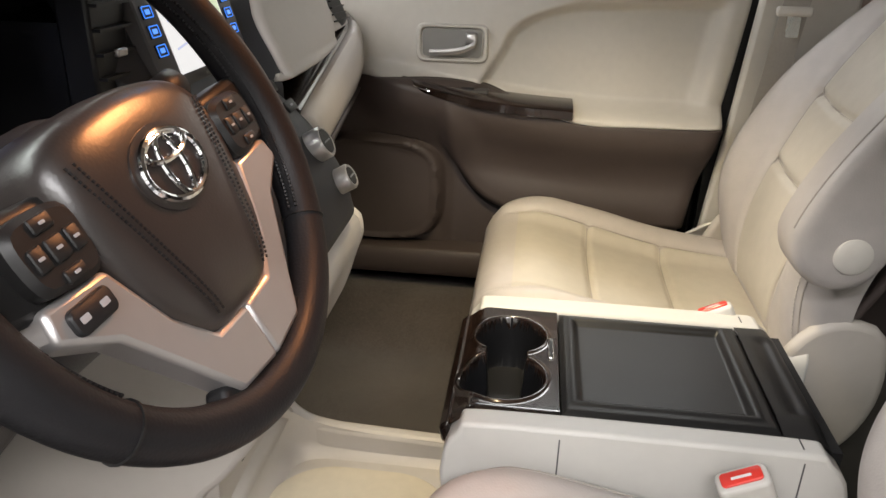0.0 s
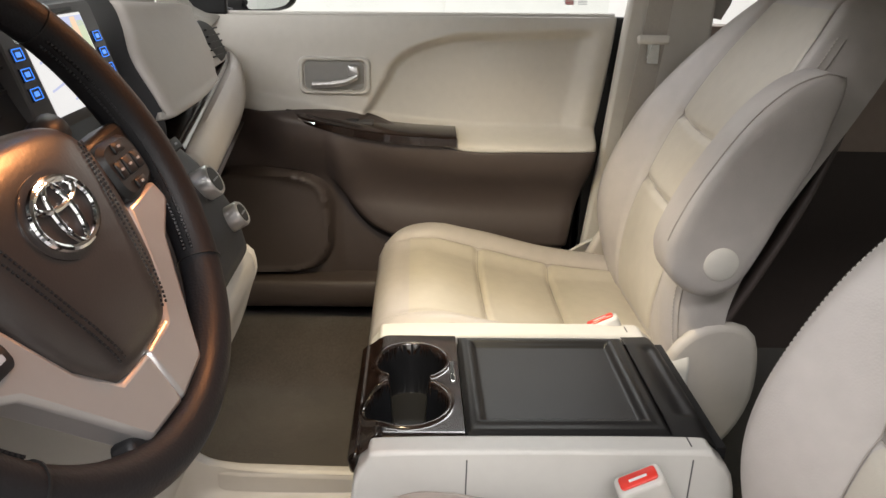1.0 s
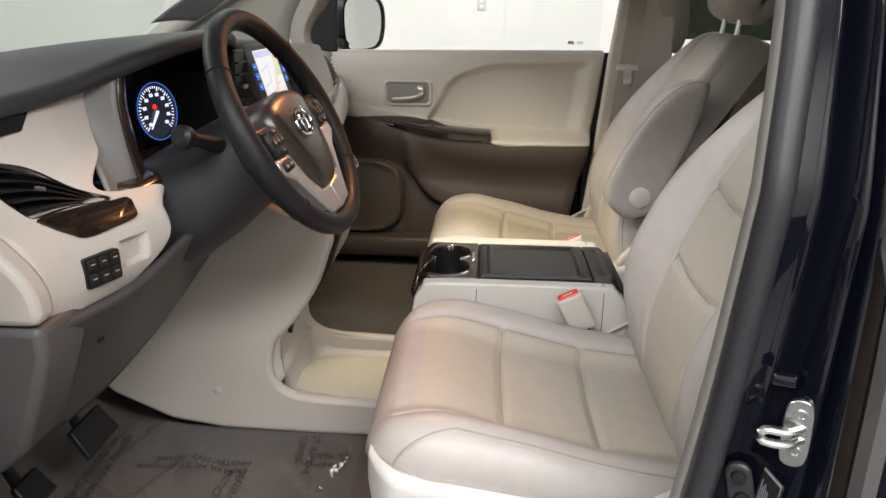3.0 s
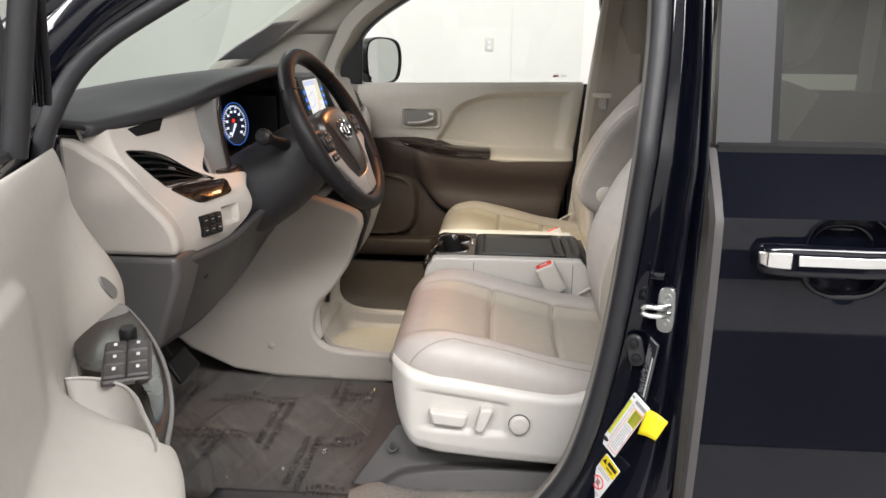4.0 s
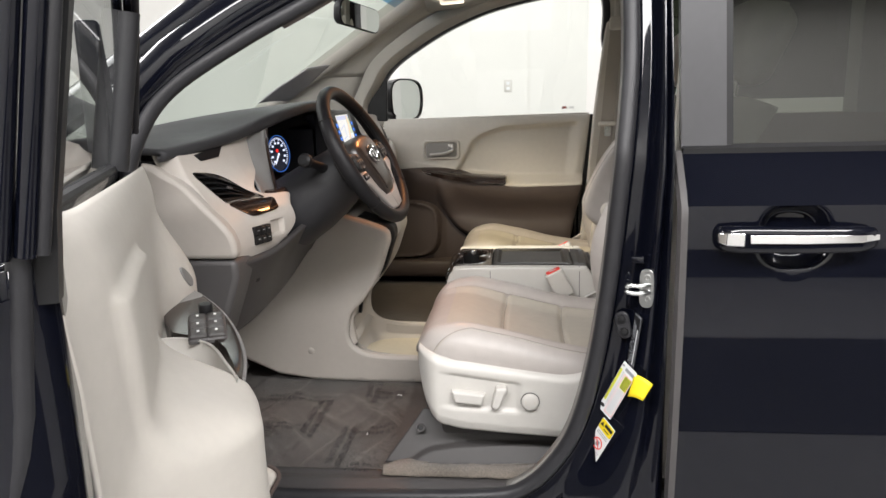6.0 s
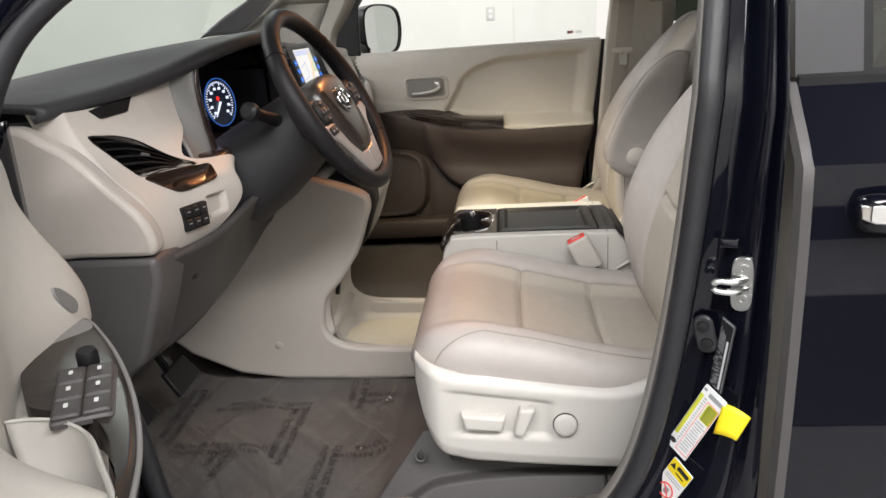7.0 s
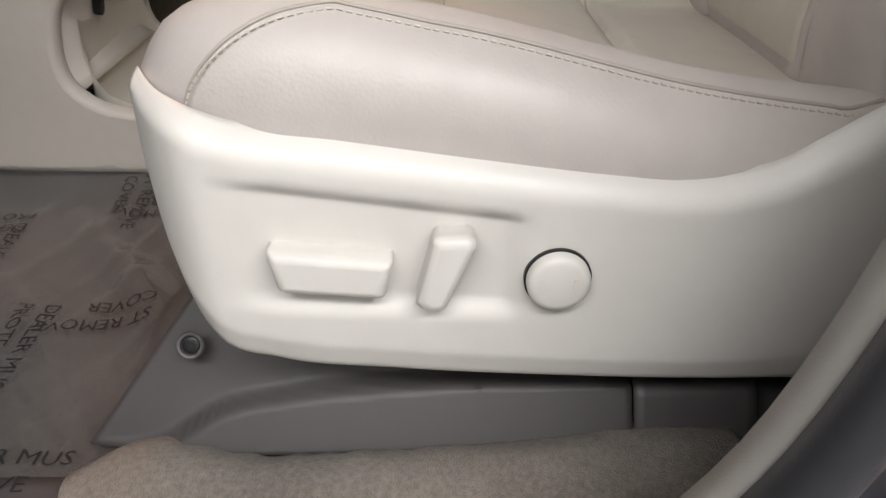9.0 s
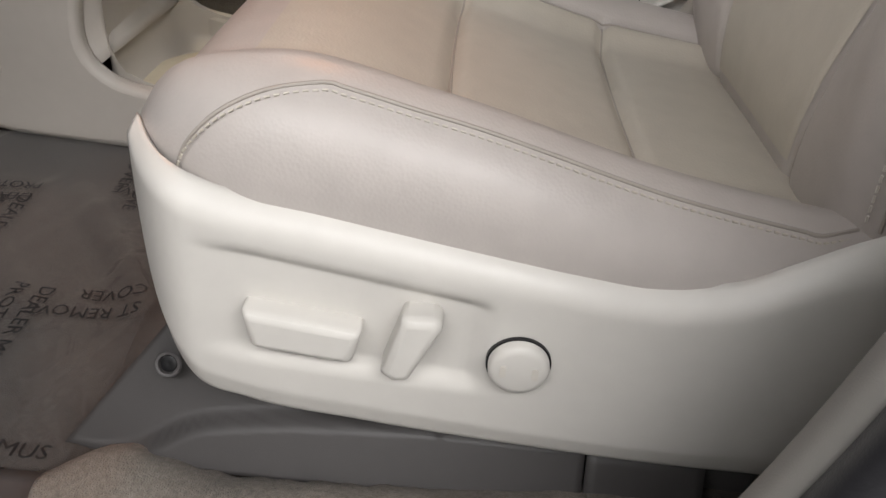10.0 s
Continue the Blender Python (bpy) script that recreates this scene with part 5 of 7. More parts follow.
    # vents beside the screen
    for sd in (-1,):
        v = part("centre_vent", block(-0.245, -0.212, -0.178, -0.114, 1.10, 1.245), BLACK, o, "black centre air vent", bevel=0.004)
        for k in range(6):
            part("slat", block(-0.215, -0.204, -0.175, -0.117, 1.112 + 0.022 * k, 1.115 + 0.022 * k), BLACK_SATIN, v)
        part("vent_tab", block(-0.206, -0.200, -0.156, -0.138, 1.175, 1.183), SILVER, v, "silver vent tab", bevel=0.002)
    for z, r in ((1.036, 0.021), (0.990, 0.017)):
        for y in ((0.062,) if z > 1 else (0.070,)):
            m = facing((sx(z), y, z), (0.86, 0, 0.5))
            k = part("climate_knob", lathe([(r, -0.004), (r, 0.016), (r - 0.002, 0.019), (r - 0.004, 0.019), (r - 0.005, 0.0175), (0.002, 0.0175)], 32, m), SILVER, o, "silver-ringed climate knob")
            part("knob_face", lathe([(r - 0.005, 0.0176), (r - 0.0055, 0.0190), (0.001, 0.0190)], 32, m), BLACK_SATIN, k)
            part("knob_mark", plate(m @ Matrix.Translation((0, 0, 0.019)), rounded(r, 0.002, 0.0005), 0, 0.0006), PRINT_GREY, k)
    for z in (1.078, 1.100):
        for y in (-0.06, -0.02, 0.02, 0.06, 0.10):
            part("stack_button", plate(facing((sx(z), y, z), (0.80, 0, 0.6)), rounded(0.032, 0.016, 0.002), -0.002, 0.003, 0.001), BLACK_SATIN, o)
            part("button_mark", plate(facing((sx(z), y, z), (0.80, 0, 0.6)), rounded(0.009, 0.003, 0.0005), 0.003, 0.0036), PRINT_GREY, o)
    # passenger side: lid, open shelf and rounded edge
    fore = lambda y: -0.150 - 0.12 * (y - 0.17)

    def strip_of(pts, k):
        """One band of the passenger side, swept across the car along a rounded profile."""
        def f(y, t):
            x, z = smooth_through(pts(y), k)[int(round(t * (k - 1)))]
            return (x, y, z)
        return f
    rise = lambda y: 0.075 * (y - 0.15) + 0.05 * step(0.66, 0.80, y)
    turn_in = lambda y: 0.075 * step(0.70, 0.80, y)

    def lid(u, t):
        """The compartment lid: a full, rounded door whose near edge follows the slanted stack."""
        k = [0.0, 0.12, 0.30, 0.58, 0.85, 0.96, 1.0]
        near_y = soft(t, [0.0, 0.12, 0.5, 1.0], [0.238, 0.234, 0.160, 0.130])
        far_y = soft(t, [0.0, 0.12, 0.5, 0.9, 1.0], [0.480, 0.492, 0.492, 0.468, 0.455])
        y = near_y + (far_y - near_y) * u
        near_x = soft(t, k, [lip(y)[0] - 0.006, -0.226, -0.198, -0.168, -0.138, -0.130, -0.142])
        far_x = soft(t, k, [lip(y)[0] - 0.006, -0.214, -0.190, -0.170, -0.158, -0.156, -0.168])
        near_z = soft(t, k, [lip(y)[1] - 0.012, 1.243, 1.216, 1.172, 1.124, 1.106, 1.102])
        far_z = soft(t, k, [lip(y)[1] - 0.012, 1.226, 1.200, 1.156, 1.118, 1.106, 1.102])
        bow = 0.010 * math.sin(u * math.pi) * step(0.05, 0.4, t)
        edge = 0.010 * (step(0.025, 0.0, u) + step(0.975, 1.0, u)) * step(0.05, 0.2, t)
        return (near_x + (far_x - near_x) * u + bow - edge, y, near_z + (far_z - near_z) * u)

    def dash_end(y, t):
        """The cream end round the far vent, falling away to the door."""
        top_z = soft(y, [0.47, 0.52, 0.60, 0.70, 0.76, 0.80], [1.222, 1.216, 1.200, 1.172, 1.142, 1.110])
        low_z = 1.098 + rise(y) * 0.3 - 0.05 * step(0.70, 0.76, y)
        a = max(0.0, t - 0.2) / 0.8
        x = -0.222 + 0.030 * a - turn_in(y) * 0.6
        if t < 0.2:
            k = 1 - t / 0.2
            return (x - (x - lip(y)[0] + 0.006) * k, y, top_z + (lip(y)[1] - 0.014 - top_z) * k * k)
        return (x - 0.010 * (1 - a) ** 4, y, top_z + (low_z - top_z) * a)
    shelf = strip_of(lambda y: [(fore(y) - 0.010, 1.103 + rise(y) * 0.3), (fore(y) - 0.062, 1.098 + rise(y) * 0.5), (fore(y) - 0.064, 1.062 + rise(y)), (fore(y) + 0.024, 1.058 + rise(y))], 14)
    edge_ = strip_of(lambda y: [(fore(y) + 0.018 - turn_in(y), 1.056 + rise(y)), (fore(y) + 0.034 - turn_in(y), 1.061 + rise(y)), (fore(y) + 0.050 - turn_in(y), 1.046 + 0.8 * rise(y)), (fore(y) + 0.053 - turn_in(y), 1.014 + 0.4 * rise(y)), (fore(y) + 0.036 - turn_in(y), 0.980)], 16)
    part("passenger_lid", sheet(lid, np.linspace(0, 1, 50), np.linspace(0, 1, 50)), DASH_CREAM, o, "cream upper glove compartment lid", solid=0.010)
    part("passenger_cheek", sheet(dash_end, np.linspace(0.470, 0.795, 30), np.linspace(0, 1, 30)), DASH_CREAM, o, "cream dash end by the passenger door", solid=0.008)
    part("passenger_shelf", sheet(shelf, np.linspace(0.132, 0.715, 30), np.linspace(0, 1, 14)), WOOD, o, "open wood-grain shelf", solid=0.006, angle=50)
    part("passenger_edge", sheet(edge_, np.linspace(0.125, 0.79, 50), np.linspace(0, 1, 16)), DASH_CREAM, o, "cream rounded dash edge", solid=0.01)
    part("glove_box", sheet(lambda y, t: (fore(y) + 0.030 - 0.14 * t, y, 0.975 - 0.27 * t), np.linspace(0.15, 0.785, 20), np.linspace(0, 1, 12)), TAUPE, o, "dark taupe glove box", solid=0.01)
    vm = facing((-0.206, 0.640, 1.150), (0.96, -0.10, 0.22))
    v = part("air_vent", plate(vm, smooth_through([(-0.050, 0.036), (0.010, 0.030), (0.044, -0.008), (0.046, -0.034), (-0.030, -0.038)], 30, True), -0.004, 0.003, 0.002), BLACK, o, "black side air vent")
    for k in range(5):
        part("slat", plate(vm @ Matrix.Translation((0.001 + 0.0015 * k, 0.022 - 0.0125 * k, 0.004)), rounded(0.056 + 0.004 * k, 0.003, 0.001), -0.001, 0.004), BLACK_SATIN, v)
    return o


glow_dark = glow("gauge_dark", (0.01, 0.02, 0.06), 0.3)
glow_blue = glow("blue_backlight", (0.05, 0.25, 1.0), 1.1)
glow_white = glow("white_backlight", (0.75, 0.80, 1.0), 1.3)
glow_red = glow("red_backlight", (1.0, 0.03, 0.02), 1.2)
glow_screen = glow("trip_screen", (0.62, 0.66, 0.95), 0.7)
glow_map = glow("map_screen", (0.83, 0.81, 0.80), 0.85)
glow_road = glow("map_road", (0.90, 0.62, 0.40), 0.85)
glow_green = glow("map_green", (0.62, 0.70, 0.45), 0.8)
dashboard()


def tower():
    o = thing("dash_tower", (-0.2, 0, 0.44), "cream plastic lower dash tower with an open tray", "dash tower")
    side = [(-0.22, 0.975), (-0.07, 0.925), (-0.044, 0.892), (-0.055, 0.85), (-0.082, 0.777), (-0.130, 0.705), (-0.166, 0.665), (-0.178, 0.615), (-0.172, 0.575), (-0.14, 0.548), (-0.09, 0.538)]
    side = smooth_through(side, 50).tolist() + [(0.118, 0.530), (0.118, 0.455), (-0.05, 0.452), (-0.284, 0.458), (-0.40, 0.475), (-0.52, 0.53), (-0.62, 0.62), (-0.62, 1.0)]
    for y0, y1 in ((-0.178, -0.150), (0.150, 0.178)):
        part("side_panel", prism(side, "y", y0, y1), TOWER_CREAM, o, "cream side panel", bevel=0.010, segments=3)
    part("front_panel", loft([[(x, -0.152, z), (x, 0.152, z)] for x, z in side[4:44]], cap=False, ring_closed=False), TOWER_CREAM, o, solid=0.012)
    part("front_slot", loft([[(x + 0.002, -0.146, z), (x + 0.002, -0.04, z)] for x, z in side[6:26]], cap=False, ring_closed=False), BLACK, o, "black pocket in the tower", solid=0.006)
    # shallow tray with rounded inner corners
    plan = smooth_through([(0.118, -0.152), (-0.06, -0.152), (-0.135, -0.148), (-0.170, -0.120), (-0.176, -0.07), (-0.176, 0.07), (-0.170, 0.120), (-0.135, 0.148), (-0.06, 0.152), (0.118, 0.152)], 60)
    rim = lambda x: soft(x, [-0.176, -0.168, -0.15, -0.12, -0.07, 0.118], [0.66, 0.600, 0.563, 0.546, 0.537, 0.528])
    def bowl(i, t):
        x, y = plan[int(i)]
        low = 0.487
        k = max(0.0, 1 - t / 0.35) ** 2
        pull = 1 - 0.10 * k
        return (x + (0.0 - x) * 0.10 * k if x < 0 else x, y * pull, low + (rim(x) - low) * t)
    part("tray_wall", sheet(bowl, range(60), np.linspace(0, 1, 12)), TOWER_CREAM, o, "cream rounded tray wall", angle=80)
    part("tray_floor", block(-0.175, 0.118, -0.152, 0.152, 0.44, 0.487), TOWER_CREAM, o, "cream tray floor", bevel=0.004)
    part("tray_mat", plate(pose(-0.028, -0.010, 0.487), rounded(0.286, 0.245, 0.10, 10), -0.002, 0.010, 0.004), TRAY_MAT, o, "beige rubber tray mat with warm lamp light in its colour")
    m = facing((-0.295, -0.178, 0.55), (0, -1, 0))
    part("trim_clip", lathe([(0.010, -0.003), (0.010, 0.001), (0.006, 0.003), (0.002, 0.003)], 20, m), TOWER_CREAM, o)
    part("cable_hole", plate(facing((-0.168, -0.059, 0.652), (1, 0, -0.15)), rounded(0.018, 0.034, 0.0088), 0.0, 0.009), BLACK, o)


tower()


# ---- doors ----
HINGE = (-0.48, 0.87)
SWING = radians(66)


def closed_far(d, n, z):
    """Places on the passenger's closed door: d along it from the hinge, n inward, z up."""
    return Vector((HINGE[0] + d, HINGE[1] - n, z))


def opened_near(d, n, z):
    """The same on the driver's door, swung open."""
    c, s = math.cos(SWING), math.sin(SWING)
    d = d * 0.945
    return Vector((HINGE[0] + d * c + n * s, -HINGE[1] - d * s + n * c, z))


def front_door(name, at, label, driver):
    o = thing(name, at(0.5, 0.0, 0.45), label, "car door", "front doors")
    belt = (lambda d: 1.180 + 0.026 * d) if driver else (lambda d: 1.186 + 0.014 * d)
    # inner lining: cream above, taupe below, split along a swept line
    if driver:
        split = lambda d: soft(d, [0.2, 0.45, 0.75, 0.95, 1.05], [0.84, 0.80, 0.76, 0.76, 0.78])
    else:
        split = lambda d: soft(d, [0.2, 0.32, 0.56, 0.66, 0.76, 0.9, 1.06], [1.0, 1.0, 0.985, 0.955, 0.928, 0.926, 0.929])
    if driver:
        arm_z = lambda d: soft(d, [0.28, 0.40, 0.50, 0.60, 0.75, 1.05], [0.978, 0.955, 0.916, 0.908, 0.905, 0.905])
    else:
        arm_z = lambda d: soft(d, [0.30, 0.42, 0.60, 0.75, 1.05], [1.01, 0.985, 0.955, 0.94, 0.935])
    rear = (lambda z: soft(z, [0.5, 0.7, 0.93, 1.05, 1.12, 1.2], [0.93, 0.955, 0.985, 1.015, 1.035, 1.04])) if driver else (lambda z: soft(z, [0.5, 0.7, 0.95, 1.2], [0.985, 1.005, 1.055, 1.085]))

    pocket_line = lambda d: soft(d, [0.47, 0.49, 0.505, 0.554, 0.618, 0.75, 0.95], [0.875, 0.85, 0.827, 0.762, 0.724, 0.706, 0.70])
    crease_z = lambda d: soft(d, [0.60, 0.66, 0.74, 0.86, 0.94], [1.085, 1.118, 1.128, 1.130, 1.126])
    crease_d = lambda z: soft(z, [0.60, 0.72, 0.85, 0.95, 1.03, 1.09, 1.125], [0.835, 0.842, 0.86, 0.888, 0.915, 0.935, 0.945])

    def lining(d, z):
        a = arm_z(d)
        if driver:
            n = soft(z, [0.5, 0.62, 0.85, 1.0, 1.1, 1.16, 1.19, 1.215], [0.105, 0.110, 0.100, 0.100, 0.098, 0.092, 0.080, 0.052])
            n -= 0.030 * step(rear(z) - 0.16, rear(z), d) ** 1.6
            n += 0.075 * step(0.27, 0.40, d) * step(0.70, 0.60, d) * step(a - 0.012 - 0.10 * step(0.45, 0.50, d), a - 0.040 - 0.10 * step(0.45, 0.50, d), z) * step(a - 0.22, a - 0.06, z)
            n += 0.055 * step(1.12, 0.97, z) * step(0.42, 0.22, d) * step(0.90, 0.95, z)
            n += 0.114 * step(0.515, 0.64, d) * step(0.93, 0.76, d) * step(a + 0.085, a + 0.000, z) * (0.80 + 0.20 * step(0.70, 0.80, z))
            n += 0.011 * step(crease_z(d) + 0.004, crease_z(d) - 0.012, z) * step(crease_d(z) + 0.004, crease_d(z) - 0.014, d) * step(0.58, 0.70, d)
            r = math.hypot((d - 0.33) / 0.19, (z - 0.66) / 0.20)
            return n + 0.030 * step(1.0, 0.75, r)
        n = soft(z, [0.5, 0.62, 0.85, 1.0, 1.1, 1.17, 1.195, 1.215], [0.105, 0.112, 0.098, 0.097, 0.098, 0.096, 0.090, 0.074])
        # armrest shelf
        n += 0.060 * step(0.27, 0.40, d) * step(a + 0.035, a - 0.005, z) * step(a - 0.16, a - 0.02, z)
        # scooped panel over the armrest
        edge = soft(z, [0.93, 0.997, 1.06, 1.129, 1.155], [0.50, 0.556, 0.595, 0.646, 0.717])
        roof = soft(d, [0.60, 0.646, 0.717, 0.85, 1.07], [1.09, 1.129, 1.155, 1.166, 1.177])
        scoop = step(edge - 0.004, edge + 0.012, d) * step(roof + 0.004, roof - 0.022, z) * step(a, a + 0.03, z)
        n -= 0.030 * scoop * step(rear(z) - 0.030, rear(z) - 0.075, d)
        # speaker pod low at the front, and the lining's overhang above the map pocket
        r = (abs((d - 0.325) / 0.158) ** 3.5 + abs((z - 0.752) / 0.120) ** 3.5) ** (1 / 3.5)
        n += 0.026 * step(1.0, 0.90, r) + 0.004 * groove(r - 0.90, 0.03)
        over = pocket_line(d)
        n += 0.024 * step(0.47, 0.51, d) * step(over - 0.003, over + 0.010, z) * step(over + 0.16, over + 0.03, z)
        n -= 0.012 * step(0.47, 0.51, d) * step(over + 0.003, over - 0.008, z)
        n -= 0.008 * max(0, (d - rear(z) + 0.03) / 0.03) ** 2 if d > rear(z) - 0.03 else 0
        return n

    def grid(z0, z1, nz):
        def f(t, u):
            u0 = 0.20
            zz = lambda d: z0(d) + (z1(d) - z0(d)) * t
            d = u0 + (rear(zz(0.9)) - u0) * u
            z = zz(d)
            return at(d, lining(d, z), z)
        return sheet(f, np.linspace(0, 1, nz), np.linspace(0, 1, 130))
    part("lining_upper", grid(split, belt, 90), CREAM_SOFT, o, "cream upper door lining with a scooped armrest", solid=0.006, angle=70)
    part("lining_lower", grid(lambda d: 0.52 if driver else 0.548, split, 110), TAUPE, o, "dark taupe lower door lining", solid=0.006, angle=70)
    # door pull in its bezel
    if not driver:
        nz = (at(0, 1, 0) - at(0, 0, 0)).normalized()
        fwd = (at(1, 0, 0) - at(0, 0, 0)).normalized()
        pos = at(0.492, lining(0.492, 1.072) + 0.0135, 1.072)
        m = Matrix((fwd, Vector((0, 0, 1)), nz)).transposed().to_4x4()
        m.translation = pos
        h = part("pull_bezel", loft([[m @ Vector((x * 1.02, y * 1.03, -0.016)) for x, y in rounded(0.150, 0.076, 0.016)], [m @ Vector((x, y, -0.006)) for x, y in rounded(0.150, 0.076, 0.016)],
                                     [m @ Vector((x * 0.97, y * 0.95, -0.004)) for x, y in rounded(0.150, 0.076, 0.016)], [m @ Vector((x * 0.90, y * 0.86, -0.0045)) for x, y in rounded(0.150, 0.076, 0.016)],
                                     [m @ Vector((x * 0.85, y * 0.78, -0.012)) for x, y in rounded(0.150, 0.076, 0.016)]]), CREAM_SOFT, o, "cream door pull bezel")
        part("pull_recess", plate(m, rounded(0.124, 0.058, 0.010), -0.0125, -0.009), TRIM_GREY, h, "grey-beige recess")
        part("pull_lever", loft([[m @ Vector((x, y + dy, z)) for dy, z in ((-0.005, 0.0), (0.005, 0.0), (0.006, 0.009), (0.0, 0.012), (-0.007, 0.009))] for x, y in zip(np.linspace(-0.046, 0.050, 14), soft_line(np.linspace(-0.046, 0.050, 14)))]), SILVER, h, "silver pull lever", bevel=0.001)
        part("lock_tab", plate(m @ Matrix.Translation((0.040, 0.012, -0.010)), rounded(0.024, 0.022, 0.004), 0, 0.014, 0.003), SILVER, h)
    # switch panel on the armrest
    rows = []
    if driver:
        for d in np.linspace(0.222, 0.640, 44):
            top_z = soft(d, [0.22, 0.30, 0.385, 0.50, 0.63, 0.67], [0.966, 0.962, 0.957, 0.945, 0.931, 0.927])
            outer = soft(d, [0.22, 0.25, 0.30, 0.385, 0.50, 0.58, 0.64], [0.140, 0.156, 0.173, 0.195, 0.213, 0.215, 0.209])
            inner = soft(d, [0.22, 0.44, 0.465, 0.485, 0.505, 0.54, 0.58, 0.61], [0.112, 0.112, 0.120, 0.148, 0.174, 0.190, 0.196, 0.200])
            rows.append([at(d, inner, top_z + 0.002), at(d, outer - 0.008, top_z), at(d, outer - 0.002, top_z - 0.003), at(d, outer, top_z - 0.009), at(d, outer - 0.002, top_z - 0.030), at(d, inner, top_z - 0.030)])
        part("armrest_panel", loft(rows), PANEL_DARK, o, "glossy dark brown switch panel", angle=50)
        part("panel_rim", tube([at(d, soft(d, [0.22, 0.25, 0.30, 0.385, 0.50, 0.58, 0.64], [0.141, 0.157, 0.174, 0.196, 0.214, 0.216, 0.210]), soft(d, [0.22, 0.30, 0.385, 0.50, 0.63, 0.67], [0.958, 0.954, 0.949, 0.937, 0.923, 0.919])) for d in np.linspace(0.225, 0.638, 40)], 0.0028, 8), CHEEK_GREY, o, "grey panel edge")
        part("panel_tip", loft([[at(d, 0.112, 0.9685), at(d, soft(d, [0.222, 0.25, 0.30, 0.325], [0.136, 0.150, 0.160, 0.130]), 0.966 - 0.05 * (d - 0.222)), at(d, soft(d, [0.222, 0.25, 0.30, 0.325], [0.136, 0.150, 0.160, 0.130]), 0.955), at(d, 0.112, 0.955)] for d in np.linspace(0.222, 0.325, 12)]), CHEEK_GREY, o, "grey plastic tip of the switch panel", angle=50)
    else:
        for d in np.linspace(0.392, 0.750, 40):
            a = soft(d, [0.39, 0.45, 0.55, 0.65, 0.75], [0.998, 0.988, 0.972, 0.962, 0.957])
            w = soft(d, [0.39, 0.43, 0.50, 0.60, 0.75], [0.050, 0.066, 0.078, 0.082, 0.078])
            low = a - soft(d, [0.39, 0.45, 0.55, 0.75], [0.005, 0.012, 0.017, 0.019])
            rows.append([at(d, 0.094, a + 0.010), at(d, 0.094 + w * 0.85, a + 0.006), at(d, 0.094 + w, a - 0.002), at(d, 0.094 + w, low), at(d, 0.094, low - 0.002)])
        part("armrest_panel", loft(rows), WOOD, o, "glossy wood-grain armrest panel", angle=50)
    if driver:
        base = at(0.460, 0.168, 0.950)
        m = Matrix(((at(1, 0, 0) - at(0, 0, 0)).normalized(), (at(0, 1, 0) - at(0, 0, 0)).normalized(), Vector((0.0, 0.0, 1)))).transposed().to_4x4()
        m = m if m.determinant() > 0 else m @ Matrix.Diagonal((1, -1, 1, 1))
        m.translation = base
        m = m @ pose(0, 0, 0, 0, 7, 0)
        sp = part("switch_plate", plate(m, rounded(0.094, 0.056, 0.005), -0.003, 0.004, 0.002), GREY, o, "grey window switch plate")
        for i in range(3):
            for j in (-1, 1):
                q = m @ Matrix.Translation((-0.030 + 0.030 * i, 0.0132 * j, 0.004))
                part("window_switch", plate(q, rounded(0.0285, 0.0255, 0.002), -0.001, 0.005, 0.002), GREY_DARK, sp)
                part("switch_mark", plate(q @ Matrix.Translation((0, 0, 0.007)), rounded(0.007, 0.004, 0.001), 0, 0.0004), PRINT_WHITE, sp)
        part("mirror_knob", lathe([(0.011, -0.004), (0.011, 0.010), (0.009, 0.014), (0.002, 0.014)], 20, m @ Matrix.Translation((-0.060, 0.0, 0.004))), BLACK, sp, "black mirror knob")
        # tweeter grille in the corner of the lining
        grille = smooth_through([(0.262, 0.988), (0.276, 1.008), (0.290, 1.016), (0.294, 1.004), (0.284, 0.986), (0.272, 0.978)], 30, True)
        part("tweeter_grille", loft([[at(d, lining(d, z) + k, z) for d, z in grille] for k in (-0.002, 0.0035)]), CHEEK_GREY, o, "grey tweeter grille")
        # cream pull cup set into the panel
        rim = smooth_through([(0.490, 0.104), (0.492, 0.122), (0.505, 0.148), (0.535, 0.173), (0.59, 0.187), (0.64, 0.198), (0.668, 0.198), (0.690, 0.17), (0.692, 0.104)], 44)
        mid = rim.mean(0)
        lip_z = lambda d: soft(d, [0.22, 0.30, 0.385, 0.50, 0.63, 0.70], [0.966, 0.962, 0.957, 0.945, 0.931, 0.924]) + 0.003
        def cup(i, t):
            d, n = rim[int(i)]
            k = 1 + 0.045 * math.cos(t * 1.9) - 0.20 * t * t
            d, n = mid[0] + (d - mid[0]) * k, mid[1] + (n - mid[1]) * k
            return at(d, n, lip_z(rim[int(i)][0]) - 0.070 * max(0, t - 0.12) + 0.002 * math.sin(t * 9))
        part("pull_cup", sheet(cup, range(44), np.linspace(0, 1, 12)), CREAM, o, "cream pull cup", angle=80, solid=0.003)
        part("cup_floor", loft([[at(d, n, z) for d, n in [tuple(mid + (p - mid) * 0.86) for p in rim]] for z in (0.868, 0.872)]), CREAM_SOFT, o)
    else:
        q = [at(0.53, 0.125, 0.982)]
        part("switch_bezel", block(q[0].x - 0.05, q[0].x + 0.045, q[0].y - 0.017, q[0].y + 0.017, q[0].z - 0.008, q[0].z + 0.001), GREY_DARK, o, bevel=0.003)
        part("window_switch", block(q[0].x - 0.014, q[0].x + 0.014, q[0].y - 0.010, q[0].y + 0.010, q[0].z - 0.004, q[0].z + 0.005), BLACK, o, bevel=0.002)
